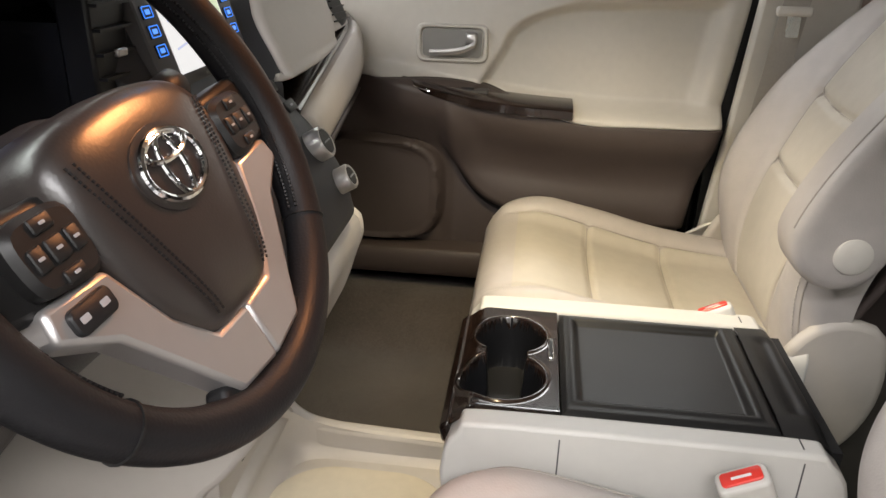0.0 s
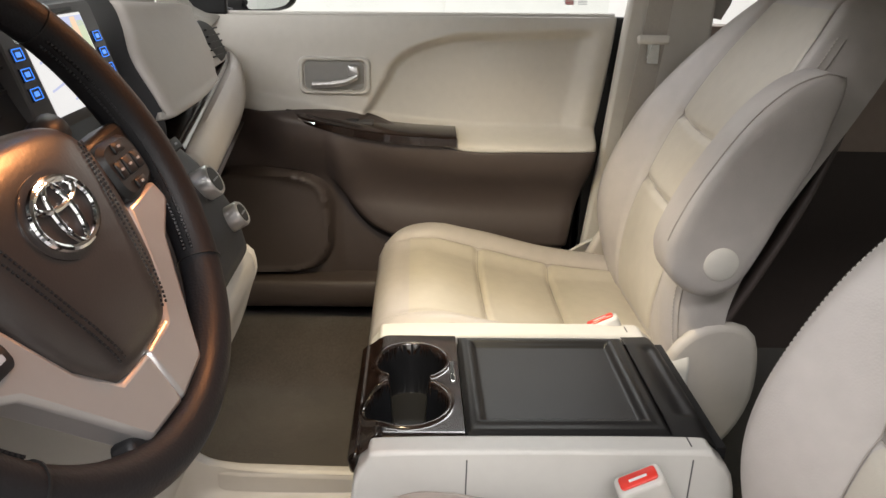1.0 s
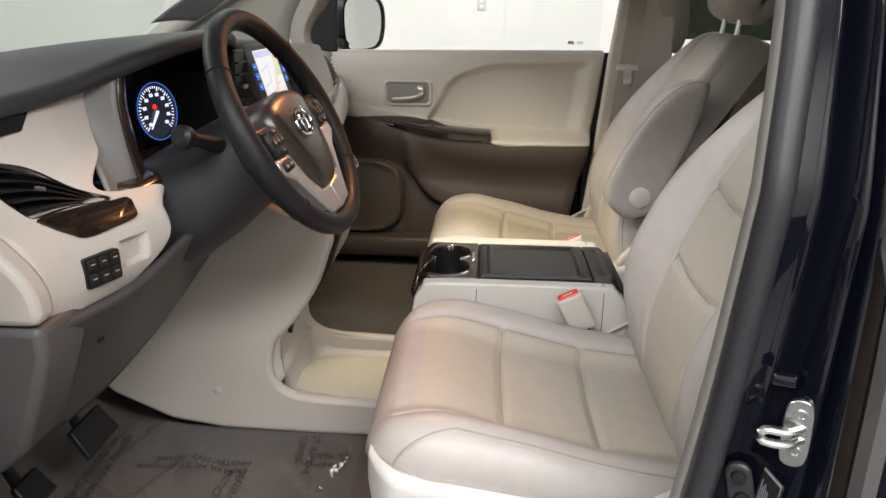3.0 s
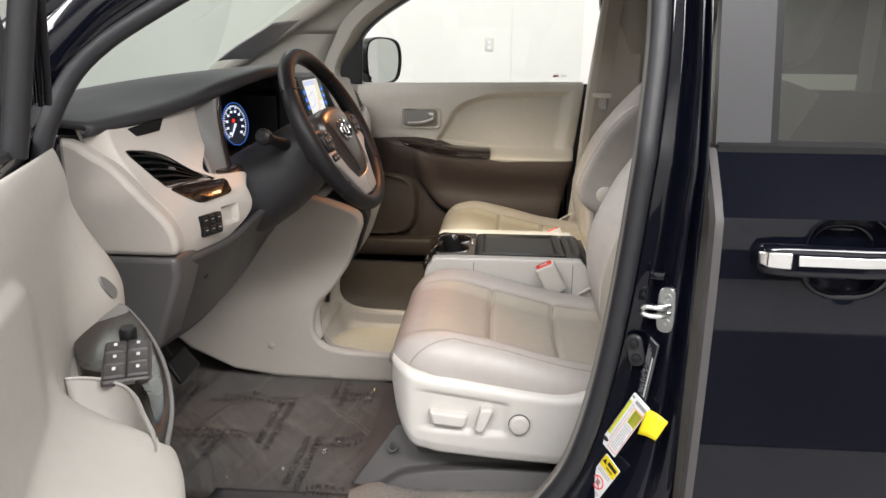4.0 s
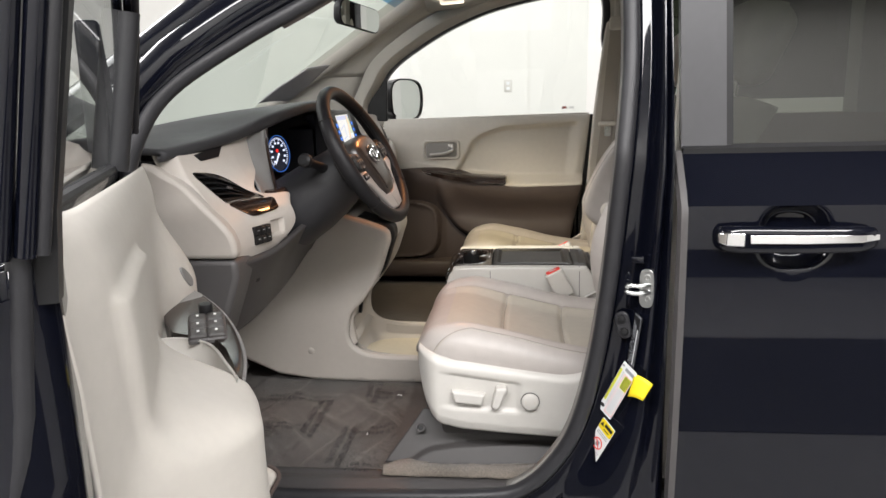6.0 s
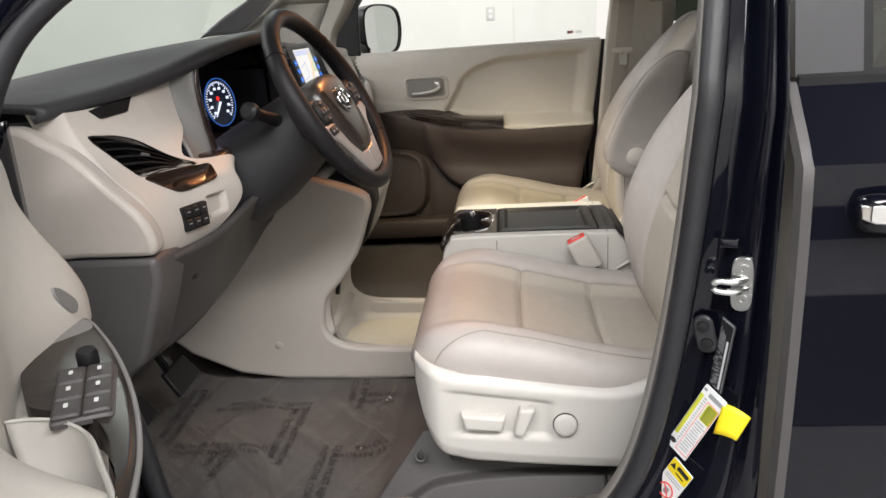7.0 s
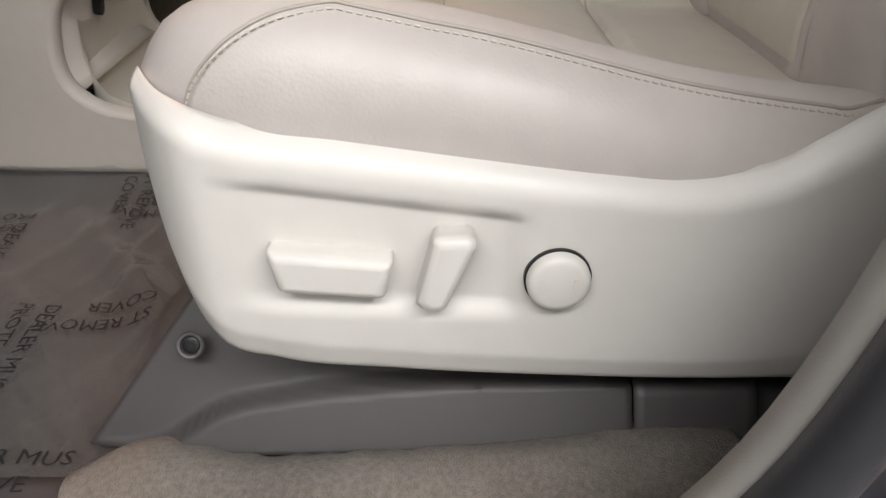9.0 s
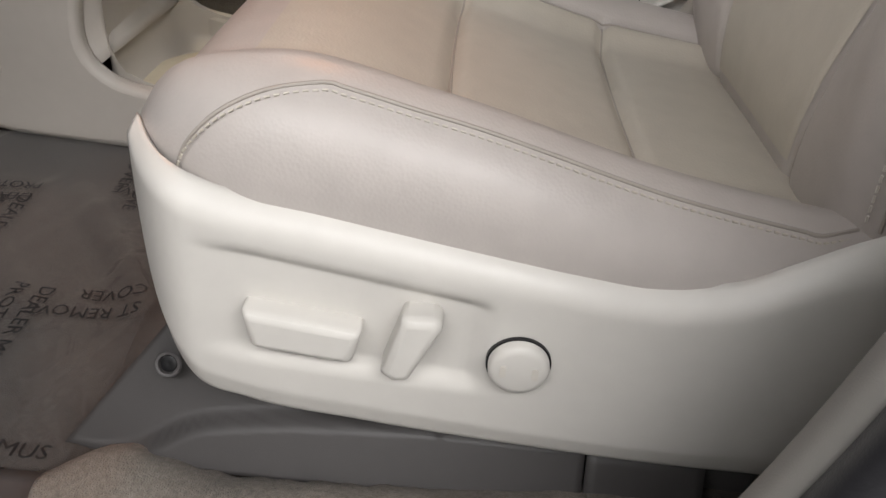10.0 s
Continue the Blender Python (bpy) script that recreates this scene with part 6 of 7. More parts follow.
        ds = np.linspace(0.487, 0.90, 40)
        # Black strip paints the shade below the lining's overhang at the map pocket.
        part("map_pocket", sheet(lambda d, t: at(d, lining(d, pocket_line(d) - 0.010) + 0.003 + 0.012 * (1 - t), pocket_line(d) + 0.002 - 0.030 * t * step(0.48, 0.53, d)), ds, np.linspace(0, 1, 5)), BLACK, o, "black strip painted as shade under the map pocket overhang")
        lip = [(0.095, 0.556), (0.158, 0.560), (0.167, 0.572), (0.170, 0.612), (0.163, 0.625), (0.135, 0.630), (0.095, 0.628)]
        part("pocket_lip", loft([[at(d, n, z) for n, z in lip] for d in np.linspace(0.20, 0.95, 12)]), TAUPE, o, "dark taupe lip along the door bottom", bevel=0.003)
        # Chrome sliver stands in for the glint on the armrest panel's front tip.
        part("panel_highlight", tube([at(0.420, 0.1565, 0.990), at(0.440, 0.1625, 0.985), at(0.455, 0.1655, 0.982)], 0.0012, 8), CHROME, o)
    # shut face, outer skin
    skin = lambda z: soft(z, [0.30, 0.50, 0.75, 0.95, 1.04, 1.087, 1.11, 1.137, 1.155, 1.18], [-0.015, -0.048, -0.070, -0.070, -0.045, -0.017, -0.002, 0.013, 0.026, 0.030])
    zz = np.linspace(0.33, 1.18, 40)
    part("outer_skin", sheet(lambda z, d: at(d, skin(z), z), zz, np.linspace(-0.02, 1.085, 20)), PAINT, o, "glossy black outer skin", solid=0.004)
    for d0, d1, nm in ((1.060, 1.075, "shut_face"), (0.0, 0.015, "hinge_face")):
        bm = loft([[at(d1, skin(z) + 0.004, z), at(d1, skin(z) * 0.5 + 0.020, z), at(d1 - 0.010, 0.046, z), at(d1 - 0.035, 0.066, z), at(d1 - 0.06, 0.068, z)] for z in zz], cap=False, ring_closed=False)
        part(nm, bm, PAINT, o, "glossy black door edge", solid=0.006)
    # window frame, seals and glass
    lean = lambda z: 0.042 + 0.17 * max(0, z - 1.18)
    frame_line = [(1.075, 1.19), (1.085, 1.40), (1.08, 1.62), (0.98, 1.66), (0.76, 1.64), (0.52, 1.545), (0.30, 1.42), (0.20, 1.34), (0.10, 1.24)]
    fl = smooth_through(frame_line, 60)
    if driver:
        # outer frame bar, felt channel and rubber of the latch side
        bars = (("frame_outer", 0.0, -0.007, 0.008, PAINT), ("frame_inner", -0.005, 0.009, 0.008, PAINT), ("frame_lip", -0.010, 0.019, 0.006, RUBBER))
        for nm, dd, dn, r, mt in bars:
            part(nm, tube([at(d + dd, lean(z) + dn, z) for d, z in fl], r, 12, up=(0, 0, 1)), mt, o, "black window frame", angle=80)
        part("edge_seal", tube([at(d, soft(z, [0.5, 0.9, 0.98, 1.05, 1.12, 1.2], [-0.03, -0.002, 0.014, 0.033, 0.040, 0.048]), z) for d, z in smooth_through([(1.050, 0.45), (1.056, 0.75), (1.060, 0.95), (1.062, 1.1), (1.062, 1.2)], 24)] + [at(1.064, lean(z) + 0.006, z) for z in (1.3, 1.45, 1.6)], 0.009, 10), RUBBER, o, "dark rubber door edge seal", angle=80)
        part("channel", loft([[at(1.03, lean(z) - 0.006, z), at(1.03, lean(z) + 0.026, z), at(1.055, lean(z) + 0.026, z), at(1.055, lean(z) - 0.006, z)] for z in np.linspace(1.15, 1.63, 8)]), BLACK, o)
        # sail corner
        part("sail_panel", loft([[at(d, n, z) for d, z in ((0.10, 1.19), (0.335, 1.19), (0.325, 1.42), (0.30, 1.42))] for n in (0.015, 0.05)]), BLACK, o, "black sail corner panel", bevel=0.006)
        part("division_bar", tube([at(0.33, lean(z) + 0.012, z) for z in np.linspace(1.19, 1.43, 8)], 0.016, 10), RUBBER, o)
    else:
        part("belt_molding", tube([at(d, 0.076, belt(d) + 0.001) for d in np.linspace(0.22, 1.08, 20)], 0.006, 8), CREAM_SOFT, o)
    g = part("window_glass", sheet(lambda z, u: at(max(0.33, soft(z, [1.19, 1.34, 1.45, 1.62], [0.28, 0.28, 0.36, 0.72])) * (1 - u) + 1.07 * u, lean(z) if driver else 0.058 + 0.14 * (z - 1.2), z), np.linspace(1.18, 1.645, 12), np.linspace(0, 1, 12)), GLASS, o, "clear door window raised" )
    g.visible_shadow = False
    if driver:
        part("belt_seal", tube([at(d, 0.048, belt(d) + 0.004) for d in np.linspace(0.22, 1.05, 16)], 0.007, 8), RUBBER, o, "black belt seal")
    if driver:
        # latch and printed label on the shut face
        lm = (at(1, 0, 0) - at(0, 0, 0)).normalized()
        m = facing(at(1.083, -0.018, 0.985), lm)
        part("bump_stop", lathe([(0.021, -0.004), (0.021, 0.004), (0.017, 0.008), (0.012, 0.004), (0.007, 0.006), (0.002, 0.006)], 28, m), RUBBER, o, "round rubber bump stop")
        m = facing(at(1.063, 0.045, 0.955), lm + Vector((0.25, 0.12, 0)))
        lb = part("edge_label", plate(m, rounded(0.014, 0.075, 0.002), 0.0, 0.003), BLACK_SATIN, o, "black printed label")
        for k in range(6):
            part("label_bar", plate(m @ Matrix.Translation((0, 0.03 - 0.011 * k, 0.003)), rounded(0.008, 0.0035, 0.0005), 0, 0.0004), PRINT_GREY, lb)
        hm = facing(at(0.93, -0.098, 1.0), (at(0, -1, 0) - at(0, 0, 0)).normalized())
        part("outside_handle", plate(hm, rounded(0.23, 0.026, 0.010), 0.0, 0.024, 0.006), PAINT, o, "black outside handle", bevel=0.004)
    # outside mirror
    mc = at(0.31, -0.13, 1.225 if driver else 1.268)
    back = (at(1, 0, 0) - at(0, 0, 0)).normalized()
    outn = (at(0, -1, 0) - at(0, 0, 0)).normalized()
    ins = -outn
    zx = (0.85 * back + 0.53 * ins).normalized()
    m = Matrix((Vector((0, 0, 1)).cross(zx), Vector((0, 0, 1)), zx)).transposed().to_4x4()
    if driver:
        m = m @ Matrix.Diagonal((-1, 1, 1, 1))
    m.translation = mc
    if not driver:
        m = m @ Matrix.Scale(1.14, 4)
    oval = smooth_through([(-0.075, -0.06), (-0.085, 0.04), (-0.05, 0.078), (0.05, 0.078), (0.095, 0.05), (0.10, -0.02), (0.07, -0.068), (-0.03, -0.075)], 40, True)
    mr = part("outside_mirror", loft([[m @ Vector((x * k, y * k, h)) for x, y in oval] for k, h in ((0.35, -0.11), (0.75, -0.09), (0.95, -0.04), (1.0, 0.0), (0.99, 0.012), (0.93, 0.014), (0.92, 0.006))]), PAINT if driver else BLACK, o, "black outside mirror")
    part("mirror_glass", plate(m, [(x * 0.925, y * 0.925) for x, y in oval], 0.002, 0.0075), MIRROR, mr, "mirror glass")
    part("mirror_foot", tube([at(0.22, 0.03, 1.215), at(0.26, -0.08, 1.205)], 0.026, 12), BLACK, mr)
    return o


def soft_line(xs):
    return [soft(x, [-0.046, -0.01, 0.03, 0.05], [-0.018, -0.016, -0.008, 0.002]) for x in xs]


front_door("passenger_door", closed_far, "closed front passenger door with cream and taupe lining", False)
front_door("driver_door", opened_near, "open black driver door with cream lining", True)


def sliding_door():
    o = thing("sliding_door", (1.3, -0.92, 0.33), "closed glossy black rear sliding door", "car door")
    low = lambda z: soft(z, [0.30, 0.45, 0.60, 0.75, 0.90, 1.02, 1.096], [-0.900, -0.925, -0.940, -0.950, -0.955, -0.956, -0.953])
    y = lambda z: low(z) if z <= 1.096 else -0.953 + (z - 1.096) * 0.82
    bowl = lambda x, z: (abs((x - 0.797) / 0.064) ** 2.6 + abs((z - 1.043) / 0.060) ** 2.6) ** (1 / 2.6)
    def skin(z, x):
        r = bowl(x, z)
        return (x, y(z) + 0.032 * step(1.0, 0.62, r), z)
    xs = np.r_[[0.618, 0.622, 0.63], np.linspace(0.64, 0.95, 80), np.linspace(0.97, 2.2, 20)]
    part("outer_skin", sheet(skin, np.r_[np.linspace(0.30, 0.98, 40), np.linspace(0.985, 1.096, 46)], xs), PAINT, o, "glossy black door skin", angle=70)
    part("shoulder_skin", sheet(lambda z, x: (x, y(z) if z > 1.0961 else -0.953, z), np.linspace(1.096, 1.185, 12), xs), PAINT, o, angle=70)
    part("front_edge", loft([[(0.604, y(z) + 0.020, z), (0.608, y(z) + 0.004, z), (0.6185, y(z) - 0.001, z), (0.6185, y(z) + 0.03, z)] for z in np.linspace(0.30, 1.185, 30)]), GREY, o, "grey door edge seal")
    # belt trim, pillar film, window
    part("belt_trim", loft([[(x, y(1.185) - 0.004, 1.180), (x, y(1.185) - 0.006, 1.190), (x, y(1.185) + 0.01, 1.196), (x, y(1.185) + 0.015, 1.180)] for x in (0.62, 2.2)]), MAT_BLACK, o, "dark belt trim")
    wy = lambda z: -0.877 + 0.20 * (z - 1.19)
    part("pillar_film", loft([[(0.618, wy(z), z), (0.697, wy(z), z), (0.697, wy(z) + 0.02, z), (0.618, wy(z) + 0.02, z)] for z in np.linspace(1.190, 1.70, 6)]), PAINT_SATIN, o, "dark grey glossy pillar film")
    part("window_edge", loft([[(0.697, wy(z) + 0.001, z), (0.709, wy(z) + 0.003, z), (0.709, wy(z) + 0.02, z), (0.697, wy(z) + 0.02, z)] for z in np.linspace(1.190, 1.70, 6)]), BLACK, o)
    g = part("window_glass", sheet(lambda z, x: (x, wy(z) + 0.006, z), np.linspace(1.19, 1.70, 6), np.linspace(0.708, 2.2, 6)), GLASS_TINT, o, "dark privacy glass")
    # handle: chrome strip on a black grip across the bowl
    h = part("handle", loft([[(x, -0.965 - d - 0.012, 1.043 + k * 0.017), (x, -0.965 - d, 1.043 + k * 0.026), (x, -0.965 - d, 1.043 - k * 0.026), (x, -0.965 - d - 0.012, 1.043 - k * 0.017)] for x, d, k in ((0.662, -0.010, 0.6), (0.672, 0.004, 0.95), (0.70, 0.014, 1), (0.80, 0.020, 1), (0.89, 0.014, 0.95), (0.918, 0.004, 0.8), (0.926, -0.010, 0.5))]), PAINT, o, "black door handle", bevel=0.005)
    part("handle_strip", loft([[(x, -0.979 - d, 1.046 + k * 0.0072), (x, -0.981 - d, 1.046 - k * 0.0072), (x, -0.975 - d, 1.046 - k * 0.0072), (x, -0.975 - d, 1.046 + k * 0.0072)] for x, d, k in ((0.712, 0.016, 1), (0.80, 0.020, 1), (0.89, 0.014, 0.9), (0.924, -0.002, 0.7))]), CHROME, h, "chrome handle strip", bevel=0.001)
    part("handle_end", loft([[(x, -0.979 - d, 1.045 + k * 0.0115), (x, -0.981 - d, 1.045 - k * 0.0115), (x, -0.970 - d, 1.045 - k * 0.0115), (x, -0.970 - d, 1.045 + k * 0.0115)] for x, d, k in ((0.664, -0.004, 0.7), (0.676, 0.008, 1), (0.704, 0.0155, 1))]), CHROME, h, "chrome lock cover", bevel=0.002)
    # inner lining seen dimly through the glass
    part("lining", block(0.66, 2.2, -0.83, -0.80, 0.42, 1.19), TAUPE, o)


sliding_door()


# ---- things on the middle pillar ----
def pillar_fittings():
    yb = -0.908
    s = thing("door_striker", (0.56, yb, 0.94), "bright zinc door striker bolted to the pillar", "striker")
    m = facing((0.562, yb + 0.002, 0.938), (-0.35, -0.94, 0)) @ Matrix.Scale(0.72, 4)
    part("plate", plate(m, smooth_through([(-0.016, 0.045), (0.012, 0.045), (0.017, 0.0), (0.012, -0.045), (-0.016, -0.045), (-0.02, 0)], 30, True), -0.004, 0.004, 0.001), STEEL, s)
    for k in (-0.028, 0.028):
        part("bolt", lathe([(0.009, 0.003), (0.009, 0.007), (0.004, 0.007), (0.003, 0.005)], 16, m @ Matrix.Translation((0, k, 0))), STEEL, s)
    part("loop", tube([m @ Vector(p) for p in smooth_through([(0.006, 0.009, 0.0), (-0.012, 0.010, 0.022), (-0.042, 0.010, 0.026), (-0.046, -0.006, 0.026), (-0.014, -0.009, 0.022), (0.006, -0.009, 0.0)], 20)], 0.0045, 8), STEEL, s)
    c = thing("jamb_switch", (0.53, -0.883, 0.862), "black rubber door switch on the pillar", "door switch")
    m = facing((0.523, -0.886, 0.862), (-0.30, -0.95, 0.05))
    part("boot", plate(m @ pose(0, 0, 0, 0, 0, 14), rounded(0.026, 0.052, 0.012), -0.004, 0.004, 0.002), RUBBER, c)
    for k in (-0.012, 0.012):
        part("button", lathe([(0.008, 0.003), (0.007, 0.009), (0.002, 0.010)], 18, m @ pose(0, 0, 0, 0, 0, 14) @ Matrix.Translation((0, k, 0))), BLACK, c)
    part("square_plug", plate(facing((0.545, -0.896, 0.99), (-0.30, -0.95, 0)), rounded(0.022, 0.012, 0.002), -0.003, 0.003, 0.001), PAINT, c)
    # stickers down the pillar's curve
    def sticker(name, tl, tr, bl, label, colour):
        """A label sheet by three of its corners; returns it with its pose, width and height."""
        tl, tr, bl = Vector(tl), Vector(tr), Vector(bl)
        x, y = (tr - tl).normalized(), (tl - bl)
        high = y.length
        y = (y - y.dot(x) * x).normalized()
        m = Matrix((x, y, x.cross(y))).transposed().to_4x4()
        m.translation = (tr + bl) / 2 + 0.008 * x.cross(y)
        o = thing(name, (tr + bl) / 2, label, "sticker", "pillar stickers")
        part("sheet", plate(m, rounded((tr - tl).length, high, 0.002), -0.001, 0.0006), colour, o)
        return o, m, (tr - tl).length, high
    def bar(o, m, x, y, w, h, mat, up=0.0006, name="print_bar", label=""):
        return part(name, plate(m @ Matrix.Translation((x, y, up)), rounded(w, h, min(w, h) * 0.15), 0, 0.0003), mat, o, label)

    rnd = random.Random(5)
    o, m, w, h = sticker("tyre_label", (0.527, -0.888, 0.797), (0.547, -0.914, 0.781), (0.492, -0.866, 0.685), "white and lime tyre pressure label on the pillar", WHITE_PAPER)
    X, Y = (lambda u: (u - 0.5) * w), (lambda v: (0.5 - v) * h)
    bar(o, m, X(0.62), Y(0.085), 0.62 * w, 0.055 * h, PRINT_GREY)
    bar(o, m, X(0.10), Y(0.06), 0.14 * w, 0.035 * h, PRINT_GREY)
    bar(o, m, X(0.10), Y(0.46), 0.15 * w, 0.66 * h, LIME_PAPER, name="band", label="lime band")
    for k in range(22):
        bar(o, m, X(0.03), Y(0.15 + 0.029 * k), 0.05 * w, 0.010 * h, PRINT, 0.0009)
    bar(o, m, X(0.73), Y(0.30), 0.48 * w, 0.24 * h, LIME_PAPER, name="band", label="lime field")
    for k in range(8):
        bar(o, m, X(0.73), Y(0.20 + 0.028 * k), rnd.uniform(0.30, 0.44) * w, 0.010 * h, PRINT, 0.0009)
    bar(o, m, X(0.60), Y(0.30), 0.02 * w, 0.22 * h, PRINT, 0.0010)
    for k in range(19):
        bar(o, m, X(0.30), Y(0.16 + 0.040 * k), rnd.uniform(0.08, 0.14) * w, 0.012 * h, PRINT_GREY)
        if k > 6:
            bar(o, m, X(0.68) + rnd.uniform(-0.001, 0.001), Y(0.18 + 0.040 * k), rnd.uniform(0.30, 0.50) * w, 0.010 * h, PRINT_GREY)
    for u, v, a, b in ((0.965, 0.56, 0.018, 0.78), (0.42, 0.56, 0.018, 0.78), (0.69, 0.95, 0.55, 0.007), (0.69, 0.17, 0.55, 0.007)):
        bar(o, m, X(u), Y(v), a * w, b * h, RED, 0.0008)
    part("oval_mark", plate(m @ Matrix.Translation((X(0.15), Y(0.90), 0.0006)), [(0.0058 * math.cos(q), 0.0042 * math.sin(q)) for q in np.linspace(0, 2 * math.pi, 24, endpoint=False)], 0, 0.0003), PRINT, o, "dark oval mark")
    o, m, w, h = sticker("warning_label", (0.489, -0.866, 0.678), (0.508, -0.893, 0.661), (0.459, -0.850, 0.557), "white and yellow airbag warning label on the pillar", WHITE_PAPER)
    X, Y = (lambda u: (u - 0.5) * w), (lambda v: (0.5 - v) * h)
    bar(o, m, 0.0, Y(0.10), 0.98 * w, 0.19 * h, YELLOW_PAPER, name="band", label="yellow band")
    part("warning_mark", plate(m @ Matrix.Translation((X(0.18), Y(0.09), 0.0009)), [(-0.005, -0.004), (0.005, -0.004), (0.0, 0.005)], 0, 0.0003), PRINT, o)
    bar(o, m, X(0.63), Y(0.07), 0.56 * w, 0.055 * h, PRINT, 0.0009)
    bar(o, m, X(0.60), Y(0.145), 0.40 * w, 0.018 * h, PRINT, 0.0009)
    for k in range(2):
        bar(o, m, 0.0, Y(0.235 + 0.035 * k), 0.80 * w, 0.010 * h, PRINT_GREY)
    part("warning_ring", tube([m @ Vector((0.0115 * math.cos(a), 0.0115 * math.sin(a) + Y(0.43), 0.001)) for a in np.linspace(0, 2 * math.pi, 28, endpoint=False)], 0.0011, 6, True), RED, o, "red ring")
    part("warning_bar", tube([m @ Vector((-0.008, Y(0.43) + 0.008, 0.001)), m @ Vector((0.008, Y(0.43) - 0.008, 0.001))], 0.0009, 6), RED, o, "red bar")
    bar(o, m, 0.0, Y(0.43), 0.008, 0.011, PRINT_GREY)
    for k in range(12):
        bar(o, m, rnd.uniform(-0.001, 0.001), Y(0.58 + 0.033 * k), rnd.uniform(0.65, 0.86) * w, 0.0011, PRINT_GREY)
    o, m, w, h = sticker("vehicle_label", (0.553, -0.886, 0.886), (0.560, -0.918, 0.884), (0.540, -0.880, 0.788), "black and silver data label on the pillar", PRINT)
    X, Y = (lambda u: (u - 0.5) * w), (lambda v: (0.5 - v) * h)
    bar(o, m, X(0.72), Y(0.62), 0.14 * w, 0.70 * h, WHITE_PAPER, name="strip", label="white strip")
    bar(o, m, X(0.95), Y(0.5), 0.03 * w, 0.97 * h, PRINT_GREY)
    bar(o, m, X(0.5), Y(0.02), 0.90 * w, 0.03 * h, PRINT_GREY)
    for k in range(5):
        bar(o, m, X(0.14 + 0.09 * k), Y(rnd.uniform(0.25, 0.34)), 0.035 * w, rnd.uniform(0.25, 0.36) * h, PRINT_GREY, 0.0008)
    for k in range(26):
        bar(o, m, X(rnd.uniform(0.10, 0.52)), Y(0.50 + 0.019 * k), rnd.uniform(0.14, 0.36) * w, 0.012 * h, PRINT_GREY, 0.0007)
    tag = thing("yellow_tag", (0.55, -0.93, 0.76), "bright yellow paper tag stuck to the label's edge", "paper tag")
    part("paper", sheet(lambda u, v: (0.541 + 0.031 * u - 0.012 * v - 0.006 * u * v, -0.920 - 0.014 * u - 0.004 * v - 0.006 * math.sin(u * 2.5), 0.778 - 0.014 * u - 0.043 * v + 0.012 * u * v + 0.004 * math.sin(u * 3)), np.linspace(0, 1, 10), np.linspace(0, 1, 6)), YELLOW_PAPER, tag, solid=0.0006)


pillar_fittings()


# ---- overhead and small fittings ----
def overhead():
    o = thing("overhead_console", (0.16, 0, 1.60), "grey-beige overhead console with lit map lamp", "overhead console")
    part("housing", prism(smooth_through([(-0.03, 1.612), (0.03, 1.585), (0.12, 1.560), (0.24, 1.585), (0.32, 1.64), (0.32, 1.70), (-0.02, 1.665)], 24, True), "y", -0.12, 0.12), CREAM_SOFT, o, bevel=0.012, segments=3)
    for y in (-0.06, 0.06):
        part("map_lamp", plate(facing((0.13, y, 1.561), (0.05, 0, -1), (1, 0, 0)), rounded(0.05, 0.07, 0.01), -0.004, 0.004, 0.001), glow_lamp, o, "lit warm map lamp")
    dome_ob = new("map_lamp_light", dome)
    dome_ob.matrix_world = look((0.13, -0.06, 1.540), (0.0, -0.39, 1.06))
    spot_ob = new("reading_lamp_light", reading)
    spot_ob.matrix_world = look((0.13, 0.06, 1.545), (0.27, 0.40, 0.75))
    r = thing("rearview_mirror", (-0.14, 0, 1.5), "black interior rear-view mirror", "mirror")
    c = Vector((-0.14, 0.0, 1.522))
    m = facing(c, (0.958, -0.28, -0.065)) @ pose(0, 0, 0, 0, 0, -4)
    shape = rounded(0.245, 0.070, 0.026)
    part("shell", loft([[m @ Vector((x * k, y * k, h)) for x, y in shape] for k, h in ((0.5, -0.030), (0.9, -0.022), (1.0, -0.006), (1.0, 0.004), (0.96, 0.006))]), BLACK, r, "black mirror shell")
    part("mirror_glass", plate(m, [(x * 0.955, y * 0.93) for x, y in shape], 0.003, 0.0068), MIRROR, r, "mirror glass")
    part("stem", tube([m @ Vector((0, 0.0, -0.02)), Vector((-0.18, 0.0, 1.56)), Vector((-0.21, 0.0, 1.575))], 0.009, 10), BLACK, r)
    # passenger belt on its pillar
    b = thing("passenger_belt", (0.66, 0.72, 1.15), "beige seat belt hanging on the middle pillar", "seat belt")
    part("webbing", loft([[(x - 0.024, y, z), (x + 0.024, y - 0.004, z), (x + 0.024, y - 0.0055, z), (x - 0.024, y - 0.0015, z)] for x, y, z in ((0.690, 0.700, 1.52), (0.675, 0.703, 1.35), (0.662, 0.706, 1.17), (0.640, 0.712, 0.95), (0.615, 0.715, 0.72))]), BELT, b, "beige belt webbing")
    part("anchor", plate(facing((0.692, 0.700, 1.535), (0, -1, 0)), rounded(0.060, 0.050, 0.012), -0.004, 0.012, 0.004), CREAM_SOFT, b, "beige belt anchor")
    part("slider", block(0.682, 0.702, 0.716, 0.735, 1.42, 1.63), CREAM_SOFT, b, bevel=0.005)
    part("tongue", plate(facing((0.660, 0.700, 1.165), (0, -1, 0.1)), rounded(0.066, 0.018, 0.006), 0, 0.008, 0.003), CREAM_SOFT, b, "belt tongue housing")
    part("tongue_plate", plate(facing((0.662, 0.702, 1.138), (0, -1, 0.1)), rounded(0.024, 0.040, 0.003), 0.002, 0.005), STEEL, b, "steel belt tongue")


glow_lamp = glow("map_lamp_glow", (1.0, 0.84, 0.66), 1.3)
overhead()


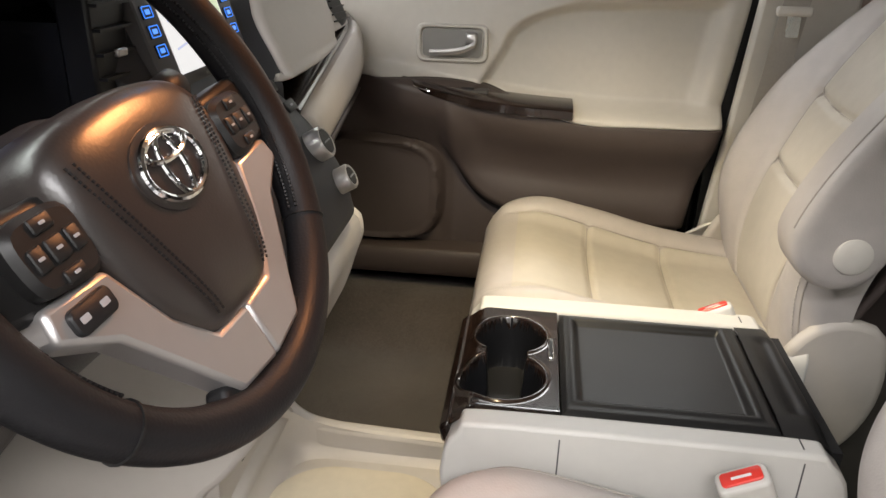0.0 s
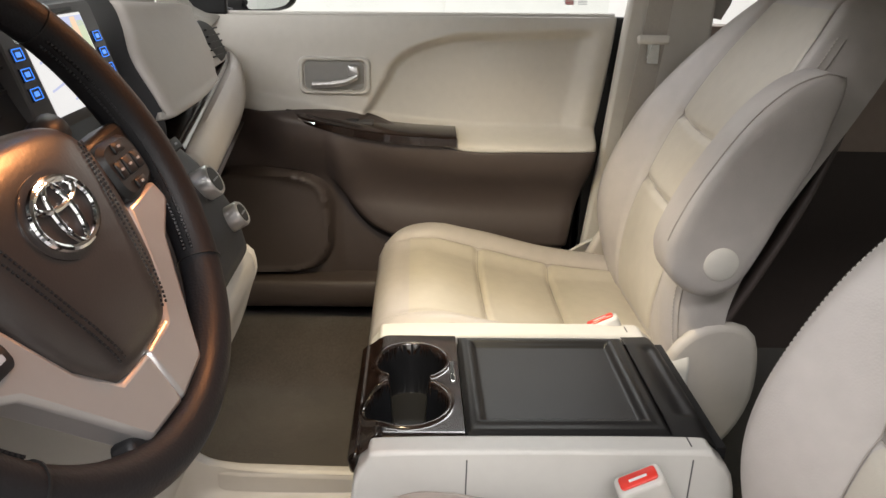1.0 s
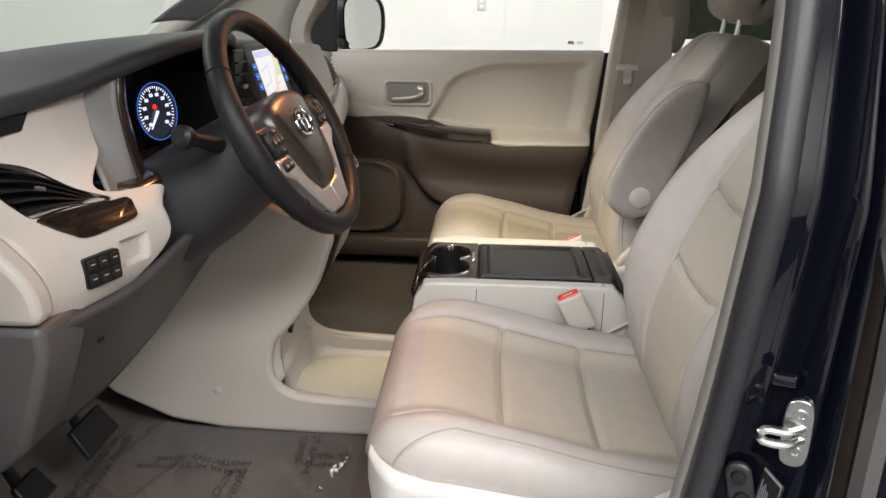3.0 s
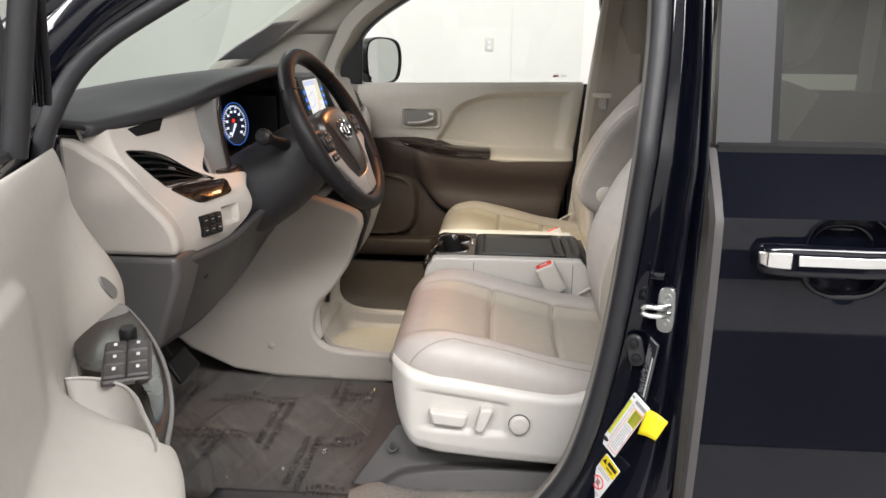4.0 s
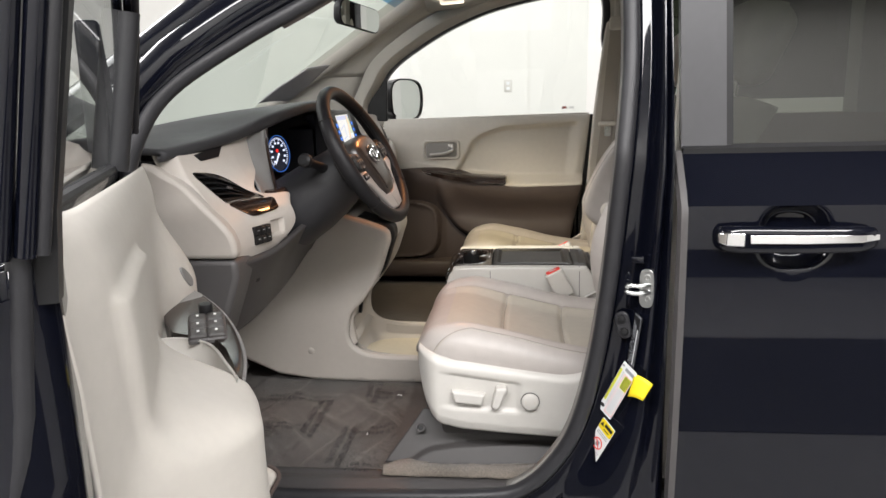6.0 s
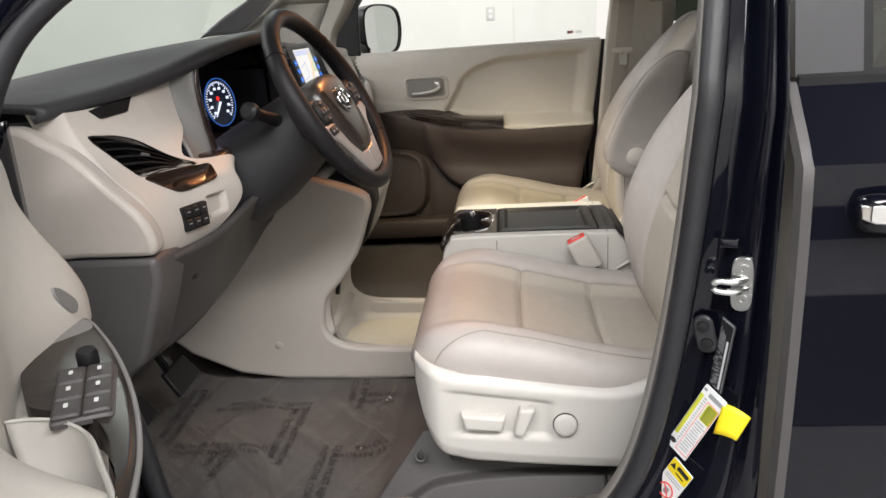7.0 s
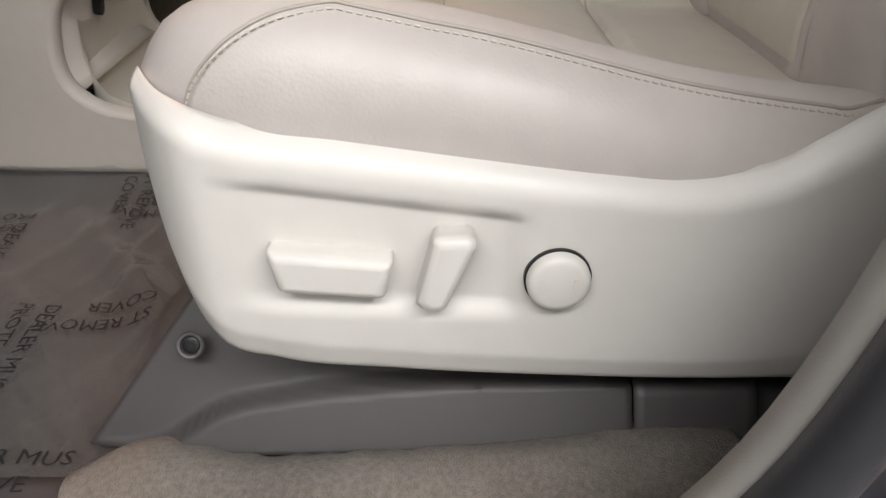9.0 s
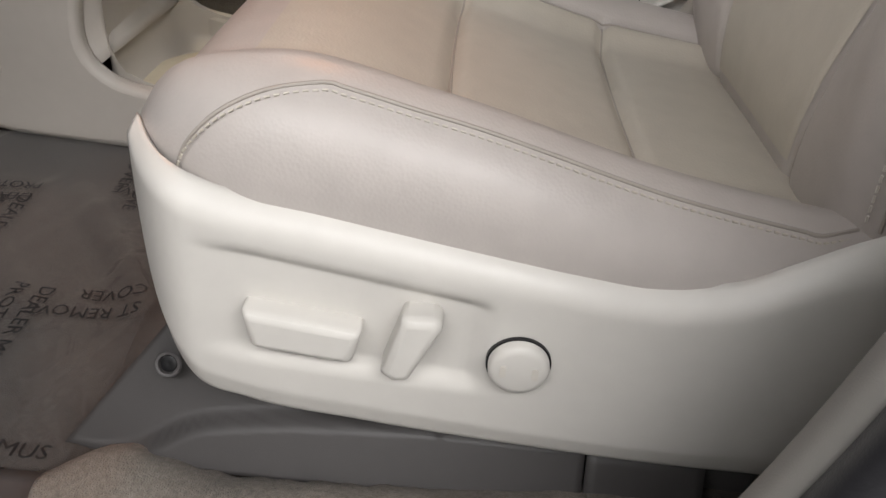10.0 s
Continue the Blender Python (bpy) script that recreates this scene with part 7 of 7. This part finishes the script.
# ---- paper on the windscreen and on the far window ----
PAPER_GREY = material("paper_grey", (0.44, 0.44, 0.46), 0.7, vary=0.05, bump=0)


def papers():
    o = thing("windscreen_paper", (-0.45, 0.36, 1.30), "grey translucent paper sheet leaning on the windscreen", "paper sheet")
    a, b, c, d = (Vector(v) for v in ((-0.582, 0.30, 1.290), (-0.515, 0.42, 1.293), (-0.35, 0.42, 1.412), (-0.401, 0.30, 1.408)))
    part("sheet", sheet(lambda s, t: a.lerp(b, t).lerp(d.lerp(c, t), s) + Vector((0.012, 0, -0.012 + 0.004 * math.sin(5 * s + 3 * t))), np.linspace(0, 1, 12), np.linspace(0, 1, 8)), PAPER_GREY, o, solid=0.0008)
    s = thing("window_sticker", (0.50, 0.80, 1.22), "small white sticker with red print on the window", "sticker")
    m = facing((0.515, 0.798, 1.228), (0, -1, 0.1))
    part("print_bar", plate(m @ Matrix.Translation((-0.012, 0.0, 0.0)), rounded(0.020, 0.010, 0.002), 0, 0.0004), WHITE_PAPER, s)
    for k in (-0.003, 0.0, 0.003):
        part("print_bar", plate(m @ Matrix.Translation((-0.012, k, 0.0004)), rounded(0.017, 0.0014, 0.0005), 0, 0.0003), RED, s, "red print")
        part("print_bar", plate(m @ Matrix.Translation((0.016, k, 0.0)), rounded(0.020, 0.0012, 0.0005), 0, 0.0003), PRINT_GREY, s)


papers()


# ---- road wheels ----
def road_wheel(x, side):
    m = facing((x, side * 0.80, 0.335), (0, side, 0))
    o = thing("road_wheel", (x, side * 0.80, 0.0), "black tyre on a dark alloy rim", "wheel", "road wheels")
    part("tyre", lathe([(0.235, -0.10), (0.31, -0.105), (0.333, -0.085), (0.335, 0.0), (0.333, 0.085), (0.31, 0.105), (0.235, 0.10)], 48, m), RUBBER, o)
    part("rim", lathe([(0.236, 0.095), (0.225, 0.098), (0.215, 0.07), (0.08, 0.075), (0.06, 0.09), (0.002, 0.09)], 48, m), SILVER, o, "silver alloy rim")


for wx in (-1.16, 1.87):
    for ws in (-1, 1):
        road_wheel(wx, ws)
